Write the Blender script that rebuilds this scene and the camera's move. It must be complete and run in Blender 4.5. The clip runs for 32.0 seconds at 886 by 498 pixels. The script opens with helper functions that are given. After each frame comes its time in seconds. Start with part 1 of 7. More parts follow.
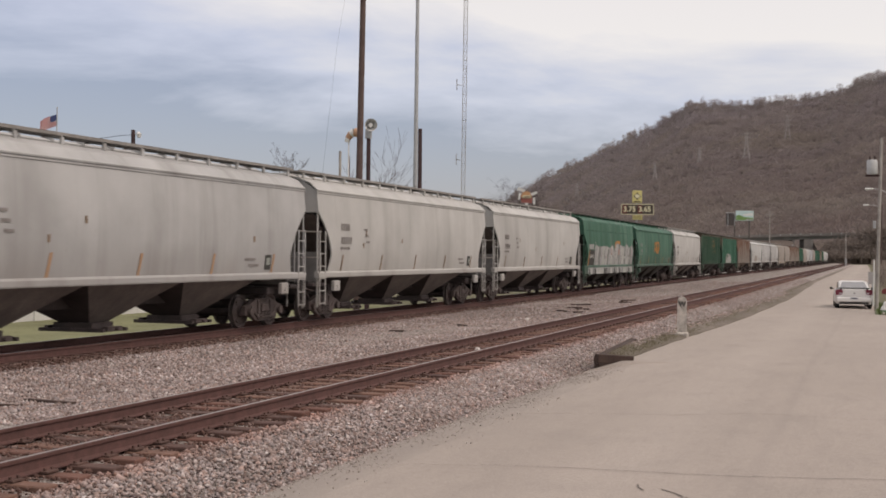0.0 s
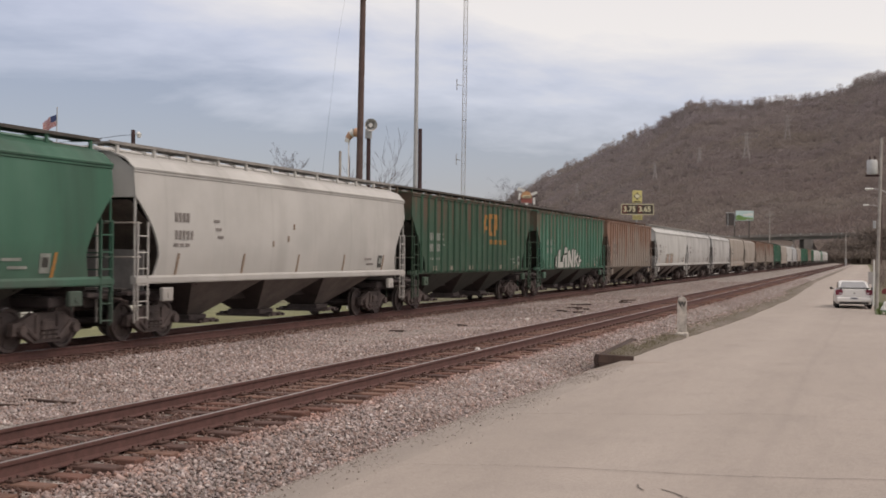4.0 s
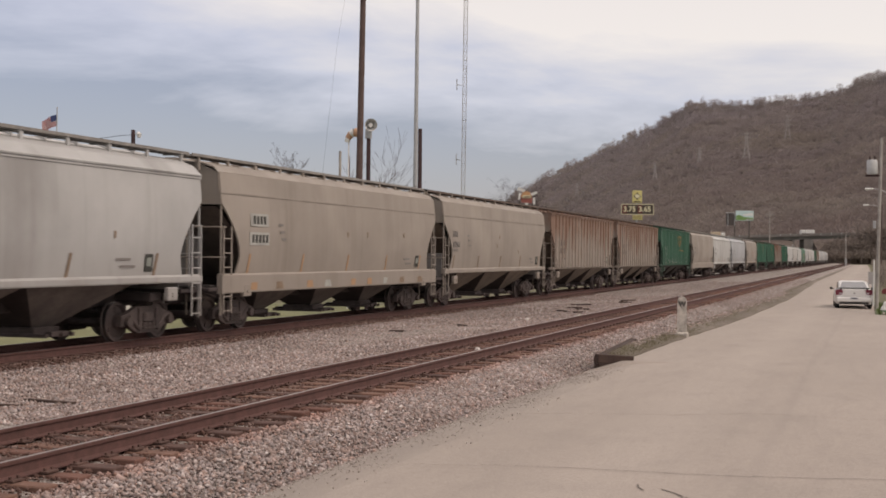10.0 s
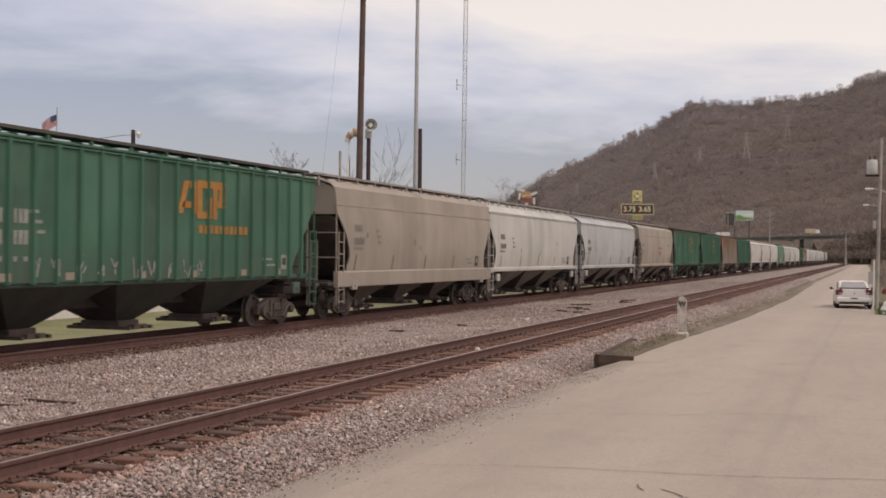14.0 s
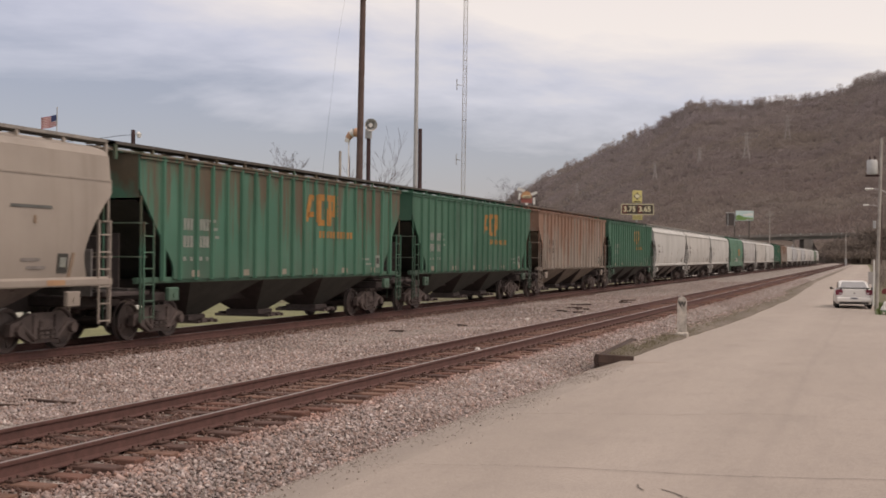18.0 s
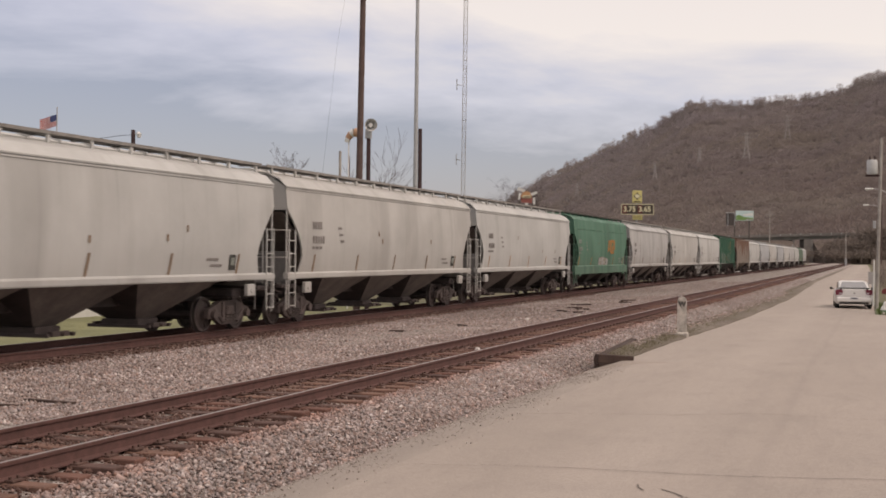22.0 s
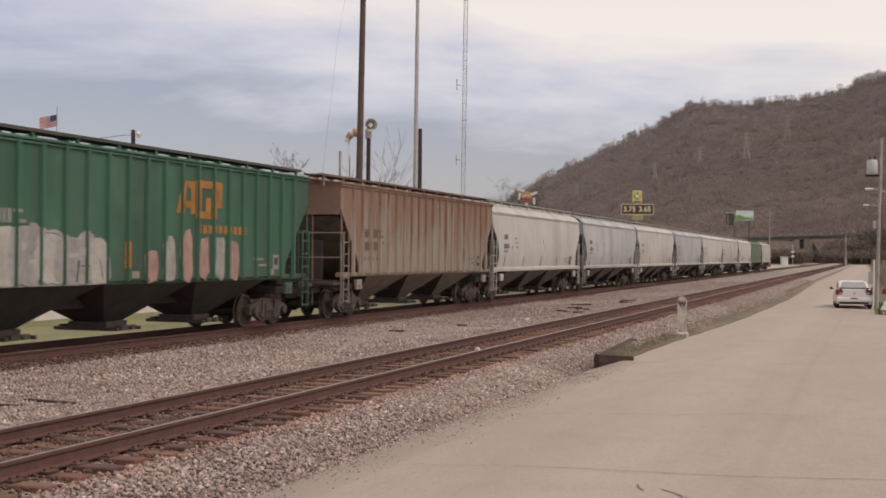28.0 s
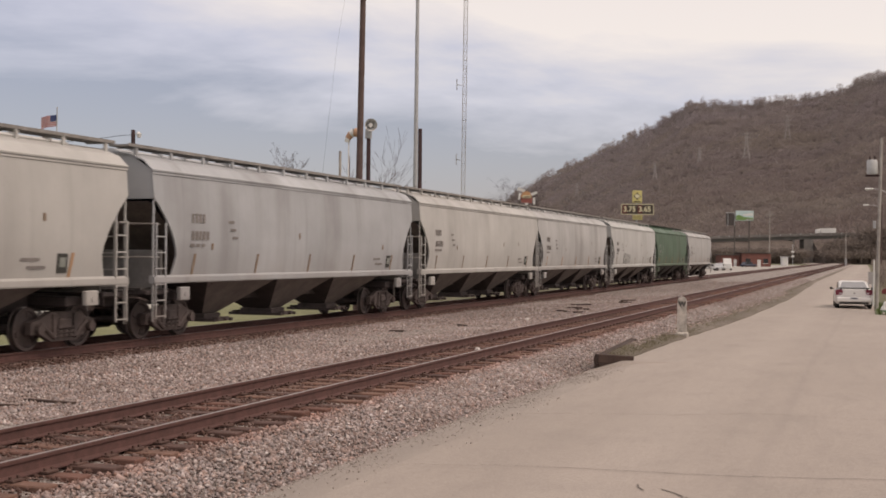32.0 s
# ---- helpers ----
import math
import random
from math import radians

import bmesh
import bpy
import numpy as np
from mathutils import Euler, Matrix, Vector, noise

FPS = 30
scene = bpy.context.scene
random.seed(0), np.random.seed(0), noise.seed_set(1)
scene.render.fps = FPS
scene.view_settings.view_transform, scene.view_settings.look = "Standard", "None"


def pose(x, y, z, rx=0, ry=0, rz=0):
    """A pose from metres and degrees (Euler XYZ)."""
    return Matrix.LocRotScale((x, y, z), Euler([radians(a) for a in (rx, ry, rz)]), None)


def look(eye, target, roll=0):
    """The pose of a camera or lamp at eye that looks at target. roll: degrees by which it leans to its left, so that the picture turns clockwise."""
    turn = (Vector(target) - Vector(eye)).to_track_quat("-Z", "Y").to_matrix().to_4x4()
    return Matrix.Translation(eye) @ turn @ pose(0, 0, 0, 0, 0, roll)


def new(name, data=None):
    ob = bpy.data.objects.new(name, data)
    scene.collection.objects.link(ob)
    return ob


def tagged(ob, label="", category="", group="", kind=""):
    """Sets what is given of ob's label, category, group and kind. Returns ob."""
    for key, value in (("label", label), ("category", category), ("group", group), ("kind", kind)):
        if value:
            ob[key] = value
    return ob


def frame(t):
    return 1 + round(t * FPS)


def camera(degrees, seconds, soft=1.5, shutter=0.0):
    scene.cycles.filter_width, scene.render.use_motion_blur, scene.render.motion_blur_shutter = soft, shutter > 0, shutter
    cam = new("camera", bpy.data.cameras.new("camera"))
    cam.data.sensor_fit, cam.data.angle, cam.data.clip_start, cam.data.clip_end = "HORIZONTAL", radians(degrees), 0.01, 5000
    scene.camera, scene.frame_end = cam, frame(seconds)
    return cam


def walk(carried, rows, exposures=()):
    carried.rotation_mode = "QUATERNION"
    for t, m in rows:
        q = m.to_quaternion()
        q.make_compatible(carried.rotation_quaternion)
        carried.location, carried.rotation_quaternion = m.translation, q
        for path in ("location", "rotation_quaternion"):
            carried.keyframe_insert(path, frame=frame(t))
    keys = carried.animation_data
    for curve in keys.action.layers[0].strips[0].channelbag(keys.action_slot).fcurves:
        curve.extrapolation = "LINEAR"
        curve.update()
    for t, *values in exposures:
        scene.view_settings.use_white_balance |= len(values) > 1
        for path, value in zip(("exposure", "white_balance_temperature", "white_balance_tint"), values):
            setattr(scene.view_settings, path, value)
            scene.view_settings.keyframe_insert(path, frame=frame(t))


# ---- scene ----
cam = camera(38.58, 32.0, soft=1.72, shutter=0.12)
EYE = (0.0, 0.0, 2.24)
AIM = (-31.98, 94.747, 2.704)
walk(cam, [(0.0, look(EYE, AIM, 0.5)), (32.0, look(EYE, AIM, 0.5))],
     exposures=[(0.0, 0.19, 7450, 18), (6.0, 0.19, 7550, 18), (12.0, 0.19, 7800, 20), (20.0, 0.19, 7950, 21), (32.0, 0.19, 7950, 21)])

# ---- sky, sun ----
world = bpy.data.worlds.new("overcast")
scene.world = world
world.use_nodes = True
wn, wl = world.node_tree.nodes, world.node_tree.links
wn.clear()


def wnode(kind, **inputs):
    n = wn.new(kind)
    for k, v in inputs.items():
        n.inputs[k].default_value = v
    return n


w_out = wnode("ShaderNodeOutputWorld")
w_add = wnode("ShaderNodeAddShader")
w_sky_bg = wnode("ShaderNodeBackground", Strength=0.05)
w_cloud_bg = wnode("ShaderNodeBackground", Strength=1.0)
w_sky = wn.new("ShaderNodeTexSky")
w_sky.sky_type = "NISHITA"
w_sky.sun_disc = False
w_sky.sun_elevation = radians(50)
w_sky.sun_rotation = radians(100)
wl.new(w_sky.outputs[0], w_sky_bg.inputs[0])
wl.new(w_sky_bg.outputs[0], w_add.inputs[0])
wl.new(w_cloud_bg.outputs[0], w_add.inputs[1])
wl.new(w_add.outputs[0], w_out.inputs[0])
# cloud deck: the direction is cast on a flat layer, so that the banks close up towards the horizon
w_co = wn.new("ShaderNodeTexCoord")
w_sep = wn.new("ShaderNodeSeparateXYZ")
wl.new(w_co.outputs["Generated"], w_sep.inputs[0])


def wmath(op, a, b):
    n = wn.new("ShaderNodeMath")
    n.operation = op
    for i, v in enumerate((a, b)):
        if isinstance(v, (int, float)):
            n.inputs[i].default_value = v
        else:
            wl.new(v, n.inputs[i])
    return n.outputs[0]


w_z = wmath("ADD", wmath("MAXIMUM", w_sep.outputs[2], 0.0), 0.11)
w_comb = wn.new("ShaderNodeCombineXYZ")
wl.new(wmath("DIVIDE", w_sep.outputs[0], w_z), w_comb.inputs[0])
wl.new(wmath("DIVIDE", w_sep.outputs[1], w_z), w_comb.inputs[1])
w_big = wnode("ShaderNodeTexNoise", Scale=0.62, Detail=8.0, Roughness=0.56, Distortion=0.5)
w_fine = wnode("ShaderNodeTexNoise", Scale=2.1, Detail=6.0, Roughness=0.55, Distortion=0.2)
wl.new(w_comb.outputs[0], w_big.inputs[0])
wl.new(w_comb.outputs[0], w_fine.inputs[0])
# brighter towards the veiled sun side (+X) and upwards
w_side = wmath("MULTIPLY", wmath("ADD", w_sep.outputs[0], 0.28), 0.80)
w_up = wmath("MULTIPLY", w_sep.outputs[2], 5.3)
w_mix = wmath("ADD", wmath("MULTIPLY", w_big.outputs[0], 1.35), wmath("MULTIPLY", w_fine.outputs[0], 0.42))
w_side = wmath("ADD", w_side, wmath("MULTIPLY", w_sep.outputs[1], 0.10))
w_mix = wmath("ADD", w_mix, wmath("ADD", w_side, w_up))
w_low = wmath("POWER", wmath("SUBTRACT", 1.0, wmath("MAXIMUM", w_sep.outputs[2], 0.0)), 9.0)
w_mix = wmath("SUBTRACT", w_mix, wmath("ADD", 1.000, wmath("MULTIPLY", w_low, 0.75)))
w_ramp = wn.new("ShaderNodeValToRGB")
wl.new(w_mix, w_ramp.inputs[0])
e = w_ramp.color_ramp.elements
e[0].position, e[0].color = 0.15, (0.116, 0.142, 0.228, 1)
e[1].position, e[1].color = 0.86, (0.545, 0.55, 0.540, 1)
m = e.new(0.47)
m.color = (0.300, 0.338, 0.440, 1)
wl.new(w_ramp.outputs[0], w_cloud_bg.inputs[0])

sun_data = bpy.data.lights.new("sun", "SUN")
sun_data.energy, sun_data.angle, sun_data.color = 1.1, radians(30), (1.0, 0.95, 0.88)
sun = new("sun", sun_data)
sun.matrix_world = look((44, -8, 62), (0, 0, 0))

# ---- materials ----


class Mat:
    """Small node builder for one Principled material on object coordinates."""

    def __init__(self, name, rough=0.7, metal=0.0):
        self.m = bpy.data.materials.new(name)
        self.m.use_nodes = True
        self.n, self.l = self.m.node_tree.nodes, self.m.node_tree.links
        self.b = self.n["Principled BSDF"]
        self.b.inputs["Roughness"].default_value = rough
        self.b.inputs["Metallic"].default_value = metal
        self.tc = self.n.new("ShaderNodeTexCoord")

    def coords(self, scale=(1, 1, 1), jitter=True):
        mp = self.n.new("ShaderNodeMapping")
        mp.inputs["Scale"].default_value = scale
        self.l.new(self.tc.outputs["Object"], mp.inputs[0])
        if jitter:
            oi = self.n.new("ShaderNodeObjectInfo")
            mu = self.n.new("ShaderNodeMath")
            mu.operation = "MULTIPLY"
            mu.inputs[1].default_value = 37.0
            self.l.new(oi.outputs["Random"], mu.inputs[0])
            self.l.new(mu.outputs[0], mp.inputs["Location"])
        return mp.outputs[0]

    def noise(self, scale, detail=5.0, rough=0.6, stretch=(1, 1, 1), jitter=True, distortion=0.0):
        n = self.n.new("ShaderNodeTexNoise")
        n.inputs["Scale"].default_value = scale
        n.inputs["Detail"].default_value = detail
        n.inputs["Roughness"].default_value = rough
        n.inputs["Distortion"].default_value = distortion
        self.l.new(self.coords(stretch, jitter), n.inputs["Vector"])
        return n.outputs[0]

    def ramp(self, fac, *stops):
        r = self.n.new("ShaderNodeValToRGB")
        el = r.color_ramp.elements
        while len(el) < len(stops):
            el.new(0.5)
        for s, (p, c) in zip(el, stops):
            s.position = p
            s.color = (c, c, c, 1) if isinstance(c, (int, float)) else (*c, 1)
        self.l.new(fac, r.inputs[0])
        return r.outputs[0]

    def mix(self, fac, a, b, mode="MIX"):
        x = self.n.new("ShaderNodeMix")
        x.data_type, x.blend_type = "RGBA", mode
        for i, v in ((0, fac), (6, a), (7, b)):
            if isinstance(v, (int, float)):
                x.inputs[i].default_value = v if i == 0 else (v, v, v, 1)
            elif isinstance(v, tuple):
                x.inputs[i].default_value = (*v, 1)
            else:
                self.l.new(v, x.inputs[i])
        return x.outputs[2]

    def math(self, op, a, b=0.0):
        x = self.n.new("ShaderNodeMath")
        x.operation = op
        for i, v in enumerate((a, b)):
            if isinstance(v, (int, float)):
                x.inputs[i].default_value = v
            else:
                self.l.new(v, x.inputs[i])
        return x.outputs[0]

    def axis(self, i):
        s = self.n.new("ShaderNodeSeparateXYZ")
        self.l.new(self.tc.outputs["Object"], s.inputs[0])
        return s.outputs[i]

    def colour(self, c):
        if isinstance(c, tuple):
            self.b.inputs["Base Color"].default_value = (*c, 1)
        else:
            self.l.new(c, self.b.inputs["Base Color"])
        return self

    def roughness(self, c):
        self.l.new(c, self.b.inputs["Roughness"])
        return self

    def bump(self, h, strength=0.3, dist=0.01):
        x = self.n.new("ShaderNodeBump")
        x.inputs["Strength"].default_value = strength
        x.inputs["Distance"].default_value = dist
        self.l.new(h, x.inputs["Height"])
        self.l.new(x.outputs[0], self.b.inputs["Normal"])
        return self

    def random(self):
        return self.n.new("ShaderNodeObjectInfo").outputs["Random"]

    def island(self):
        return self.n.new("ShaderNodeNewGeometry").outputs["Random Per Island"]


def simple(name, c, rough=0.7, metal=0.0, vary=0.18, scale=3.0, bump=0.0):
    """Plain stuff with two scales of tone."""
    k = Mat(name, rough, metal)
    f = k.noise(scale, 6, 0.65)
    g = k.noise(scale * 9, 4, 0.6)
    a = k.mix(k.ramp(f, (0.3, 0), (0.7, 1)), tuple(v * (1 - vary) for v in c), tuple(min(1, v * (1 + vary)) for v in c))
    b = k.mix(k.ramp(g, (0.35, 0.0), (0.75, 0.5)), a, tuple(v * (1 - 1.4 * vary) for v in c))
    k.colour(b)
    if bump:
        k.bump(g, bump, 0.01)
    return k.m


def car_paint(name, c, dirt=(0.16, 0.13, 0.11), grime=0.5, rust=0.0, rough=0.6, pitch=2.78, tones=((0.13, 0.060, 0.040), (0.235, 0.125, 0.080))):
    """Weathered car paint: broad smudges and thin streaks that run down, a dull tone towards the bottom, rust patches.
    """
    k = Mat(name, rough)
    smudge = k.noise(1.0, 3, 0.5, (0.3, 0.55, 0.07))
    streak = k.noise(1.0, 4, 0.55, (0.6, 1.15, 0.10))
    fine = k.noise(1.0, 4, 0.6, (2.0, 11.0, 0.4))
    blot = k.noise(0.7, 6, 0.6)
    speck = k.noise(9.0, 5, 0.7)
    base = k.mix(k.ramp(blot, (0.3, 0), (0.7, 1)), tuple(v * 0.90 for v in c), tuple(min(1, v * 1.07) for v in c))
    dull = tuple(0.50 * v + 0.30 * d for v, d in zip(c, dirt))
    base = k.mix(k.math("MULTIPLY", k.ramp(smudge, (0.52, 0), (0.70, 1)), grime * 0.85), base, dull)
    base = k.mix(k.math("MULTIPLY", k.ramp(streak, (0.58, 0), (0.74, 1)), grime * 0.65), base, dull)
    base = k.mix(k.math("MULTIPLY", k.ramp(fine, (0.54, 0), (0.85, 1)), grime * 0.14), base, dirt)
    base = k.mix(k.math("MULTIPLY", k.ramp(speck, (0.60, 0), (0.75, 1)), grime * 0.25), base, dirt)
    fade = k.noise(0.35, 4, 0.55, (1, 0.8, 0.9))
    base = k.mix(k.math("MULTIPLY", k.ramp(fade, (0.46, 0), (0.66, 1)), 0.44 * grime), base, tuple(min(0.7, 1.35 * v + 0.035) for v in c))
    # dirt along the upright seams and painted rib shadow, uneven from seam to seam
    # ribbed cars: shifted towards -y, where each rib's shadow line falls
    cell = k.math("PINGPONG", k.math("ADD", k.axis(1), 7.36 + (0.07 if pitch < 1 else 0.0)), pitch / 2)
    line = k.ramp(k.math("DIVIDE", cell, pitch), (0.0, 1.0), (0.14 if pitch < 1 else 0.03, 0.0))
    uneven = k.ramp(k.noise(1.0, 4, 0.6, (0.5, 1.1, 0.5)), (0.36, 0.05), (0.66, 1.0))
    base = k.mix(k.math("MULTIPLY", k.math("MULTIPLY", line, uneven), 0.85 if pitch < 1 else 0.22), base, tuple(0.35 * v + 0.25 * d for v, d in zip(c, dirt)))
    # each panel weathers to its own tone
    step = k.math("FLOOR", k.math("DIVIDE", k.math("ADD", k.axis(1), 7.36), pitch))
    wn_ = k.n.new("ShaderNodeTexWhiteNoise")
    wn_.noise_dimensions = "2D"
    cmb = k.n.new("ShaderNodeCombineXYZ")
    k.l.new(step, cmb.inputs[0])
    k.l.new(k.random(), cmb.inputs[1])
    k.l.new(cmb.outputs[0], wn_.inputs["Vector"])
    base = k.mix(k.math("MULTIPLY", wn_.outputs[0], 0.32 if pitch < 1 else 0.10), base, tuple(0.6 * v + 0.2 * d for v, d in zip(c, dirt)))
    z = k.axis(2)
    # blotchy dull tone that strengthens below 2.3 m
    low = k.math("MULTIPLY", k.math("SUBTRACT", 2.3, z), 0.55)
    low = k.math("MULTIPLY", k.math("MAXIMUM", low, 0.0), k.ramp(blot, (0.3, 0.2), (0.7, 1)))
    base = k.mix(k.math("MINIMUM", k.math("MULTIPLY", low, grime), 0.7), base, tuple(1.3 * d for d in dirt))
    if rust:
        patch = k.math("SUBTRACT", k.math("MULTIPLY", k.noise(0.8, 7, 0.66, (0.6, 3.0, 0.26)), 1.9), 0.45)
        top = k.math("MULTIPLY", k.math("SUBTRACT", z, 2.7), 0.16)
        r = k.ramp(k.math("ADD", patch, top), (0.66 - 0.30 * rust, 0), (0.86 - 0.30 * rust, 1))
        tone = k.mix(k.noise(5.0, 5, 0.7), *tones)
        base = k.mix(k.math("MULTIPLY", r, 0.85), base, tone)
    k.colour(base)
    k.roughness(k.ramp(streak, (0.3, rough - 0.08), (0.7, min(1.0, rough + 0.2))))
    k.bump(k.noise(1.2, 3, 0.5), 0.12, 0.02)
    return k.m


PAINT = {}
DARK_RUST = ((0.070, 0.042, 0.030), (0.135, 0.078, 0.050))
for ribs, pitch in (("", 2.78), ("ribbed ", 14.72 / 19)):
    for key, c, kw in (("grey", (0.395, 0.395, 0.39), dict(grime=0.95)), ("bluegrey", (0.37, 0.385, 0.40), dict(grime=0.9)), ("white", (0.455, 0.459, 0.447), dict(grime=0.55)), ("cream", (0.445, 0.440, 0.422), dict(grime=0.65)),
                       ("beige", (0.302, 0.265, 0.232), dict(grime=0.6)), ("tan", (0.285, 0.245, 0.212), dict(grime=0.7, rust=0.74, tones=((0.160, 0.083, 0.055), (0.255, 0.148, 0.104)))), ("rust", (0.232, 0.196, 0.168), dict(grime=0.6, rust=0.86, tones=((0.17, 0.085, 0.055), (0.28, 0.150, 0.100)))),
                       ("green", (0.030, 0.114, 0.073), dict(dirt=(0.05, 0.05, 0.045), grime=1.25)), ("greenrust", (0.045, 0.155, 0.106), dict(dirt=(0.05, 0.05, 0.040), grime=1.0, rust=0.46, tones=DARK_RUST)),
                       ("mint", (0.060, 0.168, 0.114), dict(dirt=(0.06, 0.07, 0.055), grime=0.9)), ("fadedgreen", (0.075, 0.130, 0.088), dict(dirt=(0.09, 0.08, 0.06), grime=0.9)), ("darkgreen", (0.022, 0.072, 0.042), dict(dirt=(0.045, 0.045, 0.035), grime=0.9, rust=0.25, tones=DARK_RUST))):
        if ribs and key in ("grey", "bluegrey", "white", "cream", "beige", "fadedgreen", "mint"):
            continue
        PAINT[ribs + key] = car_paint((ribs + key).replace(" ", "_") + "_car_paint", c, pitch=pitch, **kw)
for key, c in (("tan", (0.30, 0.256, 0.222)), ("rust", (0.27, 0.228, 0.196)), ("green", (0.032, 0.118, 0.076)), ("greenrust", (0.040, 0.142, 0.094)), ("darkgreen", (0.024, 0.076, 0.045))):
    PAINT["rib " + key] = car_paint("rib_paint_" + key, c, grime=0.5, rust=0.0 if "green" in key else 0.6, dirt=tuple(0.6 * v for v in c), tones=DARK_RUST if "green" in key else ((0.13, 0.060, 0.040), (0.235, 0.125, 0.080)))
# BLACK: sooty steel, and painted shade on bay ends and bulkheads
BLACK = simple("sooty_shaded_underframe", (0.060, 0.047, 0.046), 0.85, vary=0.3)
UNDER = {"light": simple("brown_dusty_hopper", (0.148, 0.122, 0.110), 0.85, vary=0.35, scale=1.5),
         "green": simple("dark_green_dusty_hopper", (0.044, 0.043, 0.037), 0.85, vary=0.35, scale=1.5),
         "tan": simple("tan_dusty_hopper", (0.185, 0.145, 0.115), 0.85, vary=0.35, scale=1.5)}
# end plate greyed down to stand in for the shade between cars
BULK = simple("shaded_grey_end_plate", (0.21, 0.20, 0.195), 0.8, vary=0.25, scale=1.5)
STEEL = simple("truck_steel", (0.084, 0.063, 0.059), 0.75, 0.0, vary=0.35, scale=4)
TREAD = simple("bright_tread", (0.32, 0.30, 0.29), 0.35, 1.0)
GRATE = simple("dark_grating", (0.07, 0.062, 0.060), 0.8)
BOARDS = {"light": simple("galvanised_running_board", (0.25, 0.235, 0.22), 0.75, vary=0.3), "tan": simple("rusty_running_board", (0.115, 0.085, 0.070), 0.85, vary=0.35), "green": simple("dark_running_board", (0.075, 0.066, 0.060), 0.85, vary=0.3)}


def part(name, bm, mat, parent, label="", smooth=False):
    """Link a bmesh as one mesh object under its thing."""
    me = bpy.data.meshes.new(name)
    bm.to_mesh(me)
    bm.free()
    if smooth:
        me.shade_smooth()
        me.set_sharp_from_angle(angle=radians(38))
    me.materials.append(mat)
    return place(name, me, parent, None, None, label)


def place(name, me, parent=None, at=None, mat=None, label=""):
    ob = new(name, me)
    if parent is not None:
        ob.parent = parent
    if at is not None:
        ob.matrix_local = at
    if mat is not None:
        ob.material_slots[0].link = "OBJECT"
        ob.material_slots[0].material = mat
    if label:
        ob["label"] = label
    return ob


def empty(name, at=None):
    ob = new(name)
    ob.empty_display_size = 0.3
    if at is not None:
        ob.matrix_local = at
    return ob


MESHES = {}


def mesh(name, key, build, mat, smooth=False):
    """One mesh for all alike pieces."""
    if key not in MESHES:
        bm = bmesh.new()
        build(bm)
        me = bpy.data.meshes.new(name)
        bm.normal_update()
        bm.to_mesh(me)
        bm.free()
        if smooth:
            me.shade_smooth()
            me.set_sharp_from_angle(angle=radians(38))
        me.materials.append(mat)
        MESHES[key] = me
    return MESHES[key]


def box(bm, x0, x1, y0, y1, z0, z1, bevel=0.0, m=None):
    vs = [bm.verts.new(p) for p in ((x0, y0, z0), (x1, y0, z0), (x1, y1, z0), (x0, y1, z0), (x0, y0, z1), (x1, y0, z1), (x1, y1, z1), (x0, y1, z1))]
    if m is not None:
        for v in vs:
            v.co = m @ v.co
    fs = [bm.faces.new([vs[i] for i in q]) for q in ((3, 2, 1, 0), (4, 5, 6, 7), (0, 1, 5, 4), (1, 2, 6, 5), (2, 3, 7, 6), (3, 0, 4, 7))]
    if bevel:
        es = list({e for f in fs for e in f.edges})
        bmesh.ops.bevel(bm, geom=es, offset=bevel, segments=1, affect="EDGES")


def tube(bm, pts, radii, sides=8, caps=True):
    """A tapered tube along a line of points."""
    pts = [Vector(p) for p in pts]
    if isinstance(radii, (int, float)):
        radii = [radii] * len(pts)
    rings = []
    for i, (p, r) in enumerate(zip(pts, radii)):
        d = (pts[min(i + 1, len(pts) - 1)] - pts[max(i - 1, 0)]).normalized()
        u = d.cross(Vector((0, 0, 1)) if abs(d.z) < 0.9 else Vector((1, 0, 0))).normalized()
        v = d.cross(u)
        rings.append([bm.verts.new(p + r * (u * math.cos(2 * math.pi * k / sides) + v * math.sin(2 * math.pi * k / sides))) for k in range(sides)])
    for a, b in zip(rings, rings[1:]):
        for k in range(sides):
            bm.faces.new((a[k], a[(k + 1) % sides], b[(k + 1) % sides], b[k]))
    if caps:
        bm.faces.new(rings[0][::-1])
        bm.faces.new(rings[-1])


def prism(bm, outline, lo, hi, axis="x"):
    """A flat outline of (a, b) pushed from lo to hi along an axis."""
    def at(a, b, c):
        return {"x": (c, a, b), "y": (a, c, b), "z": (a, b, c)}[axis]
    p = [bm.verts.new(at(a, b, lo)) for a, b in outline]
    q = [bm.verts.new(at(a, b, hi)) for a, b in outline]
    n = len(p)
    bm.faces.new(p)
    bm.faces.new(q[::-1])
    for i in range(n):
        bm.faces.new((p[(i + 1) % n], p[i], q[i], q[(i + 1) % n]))


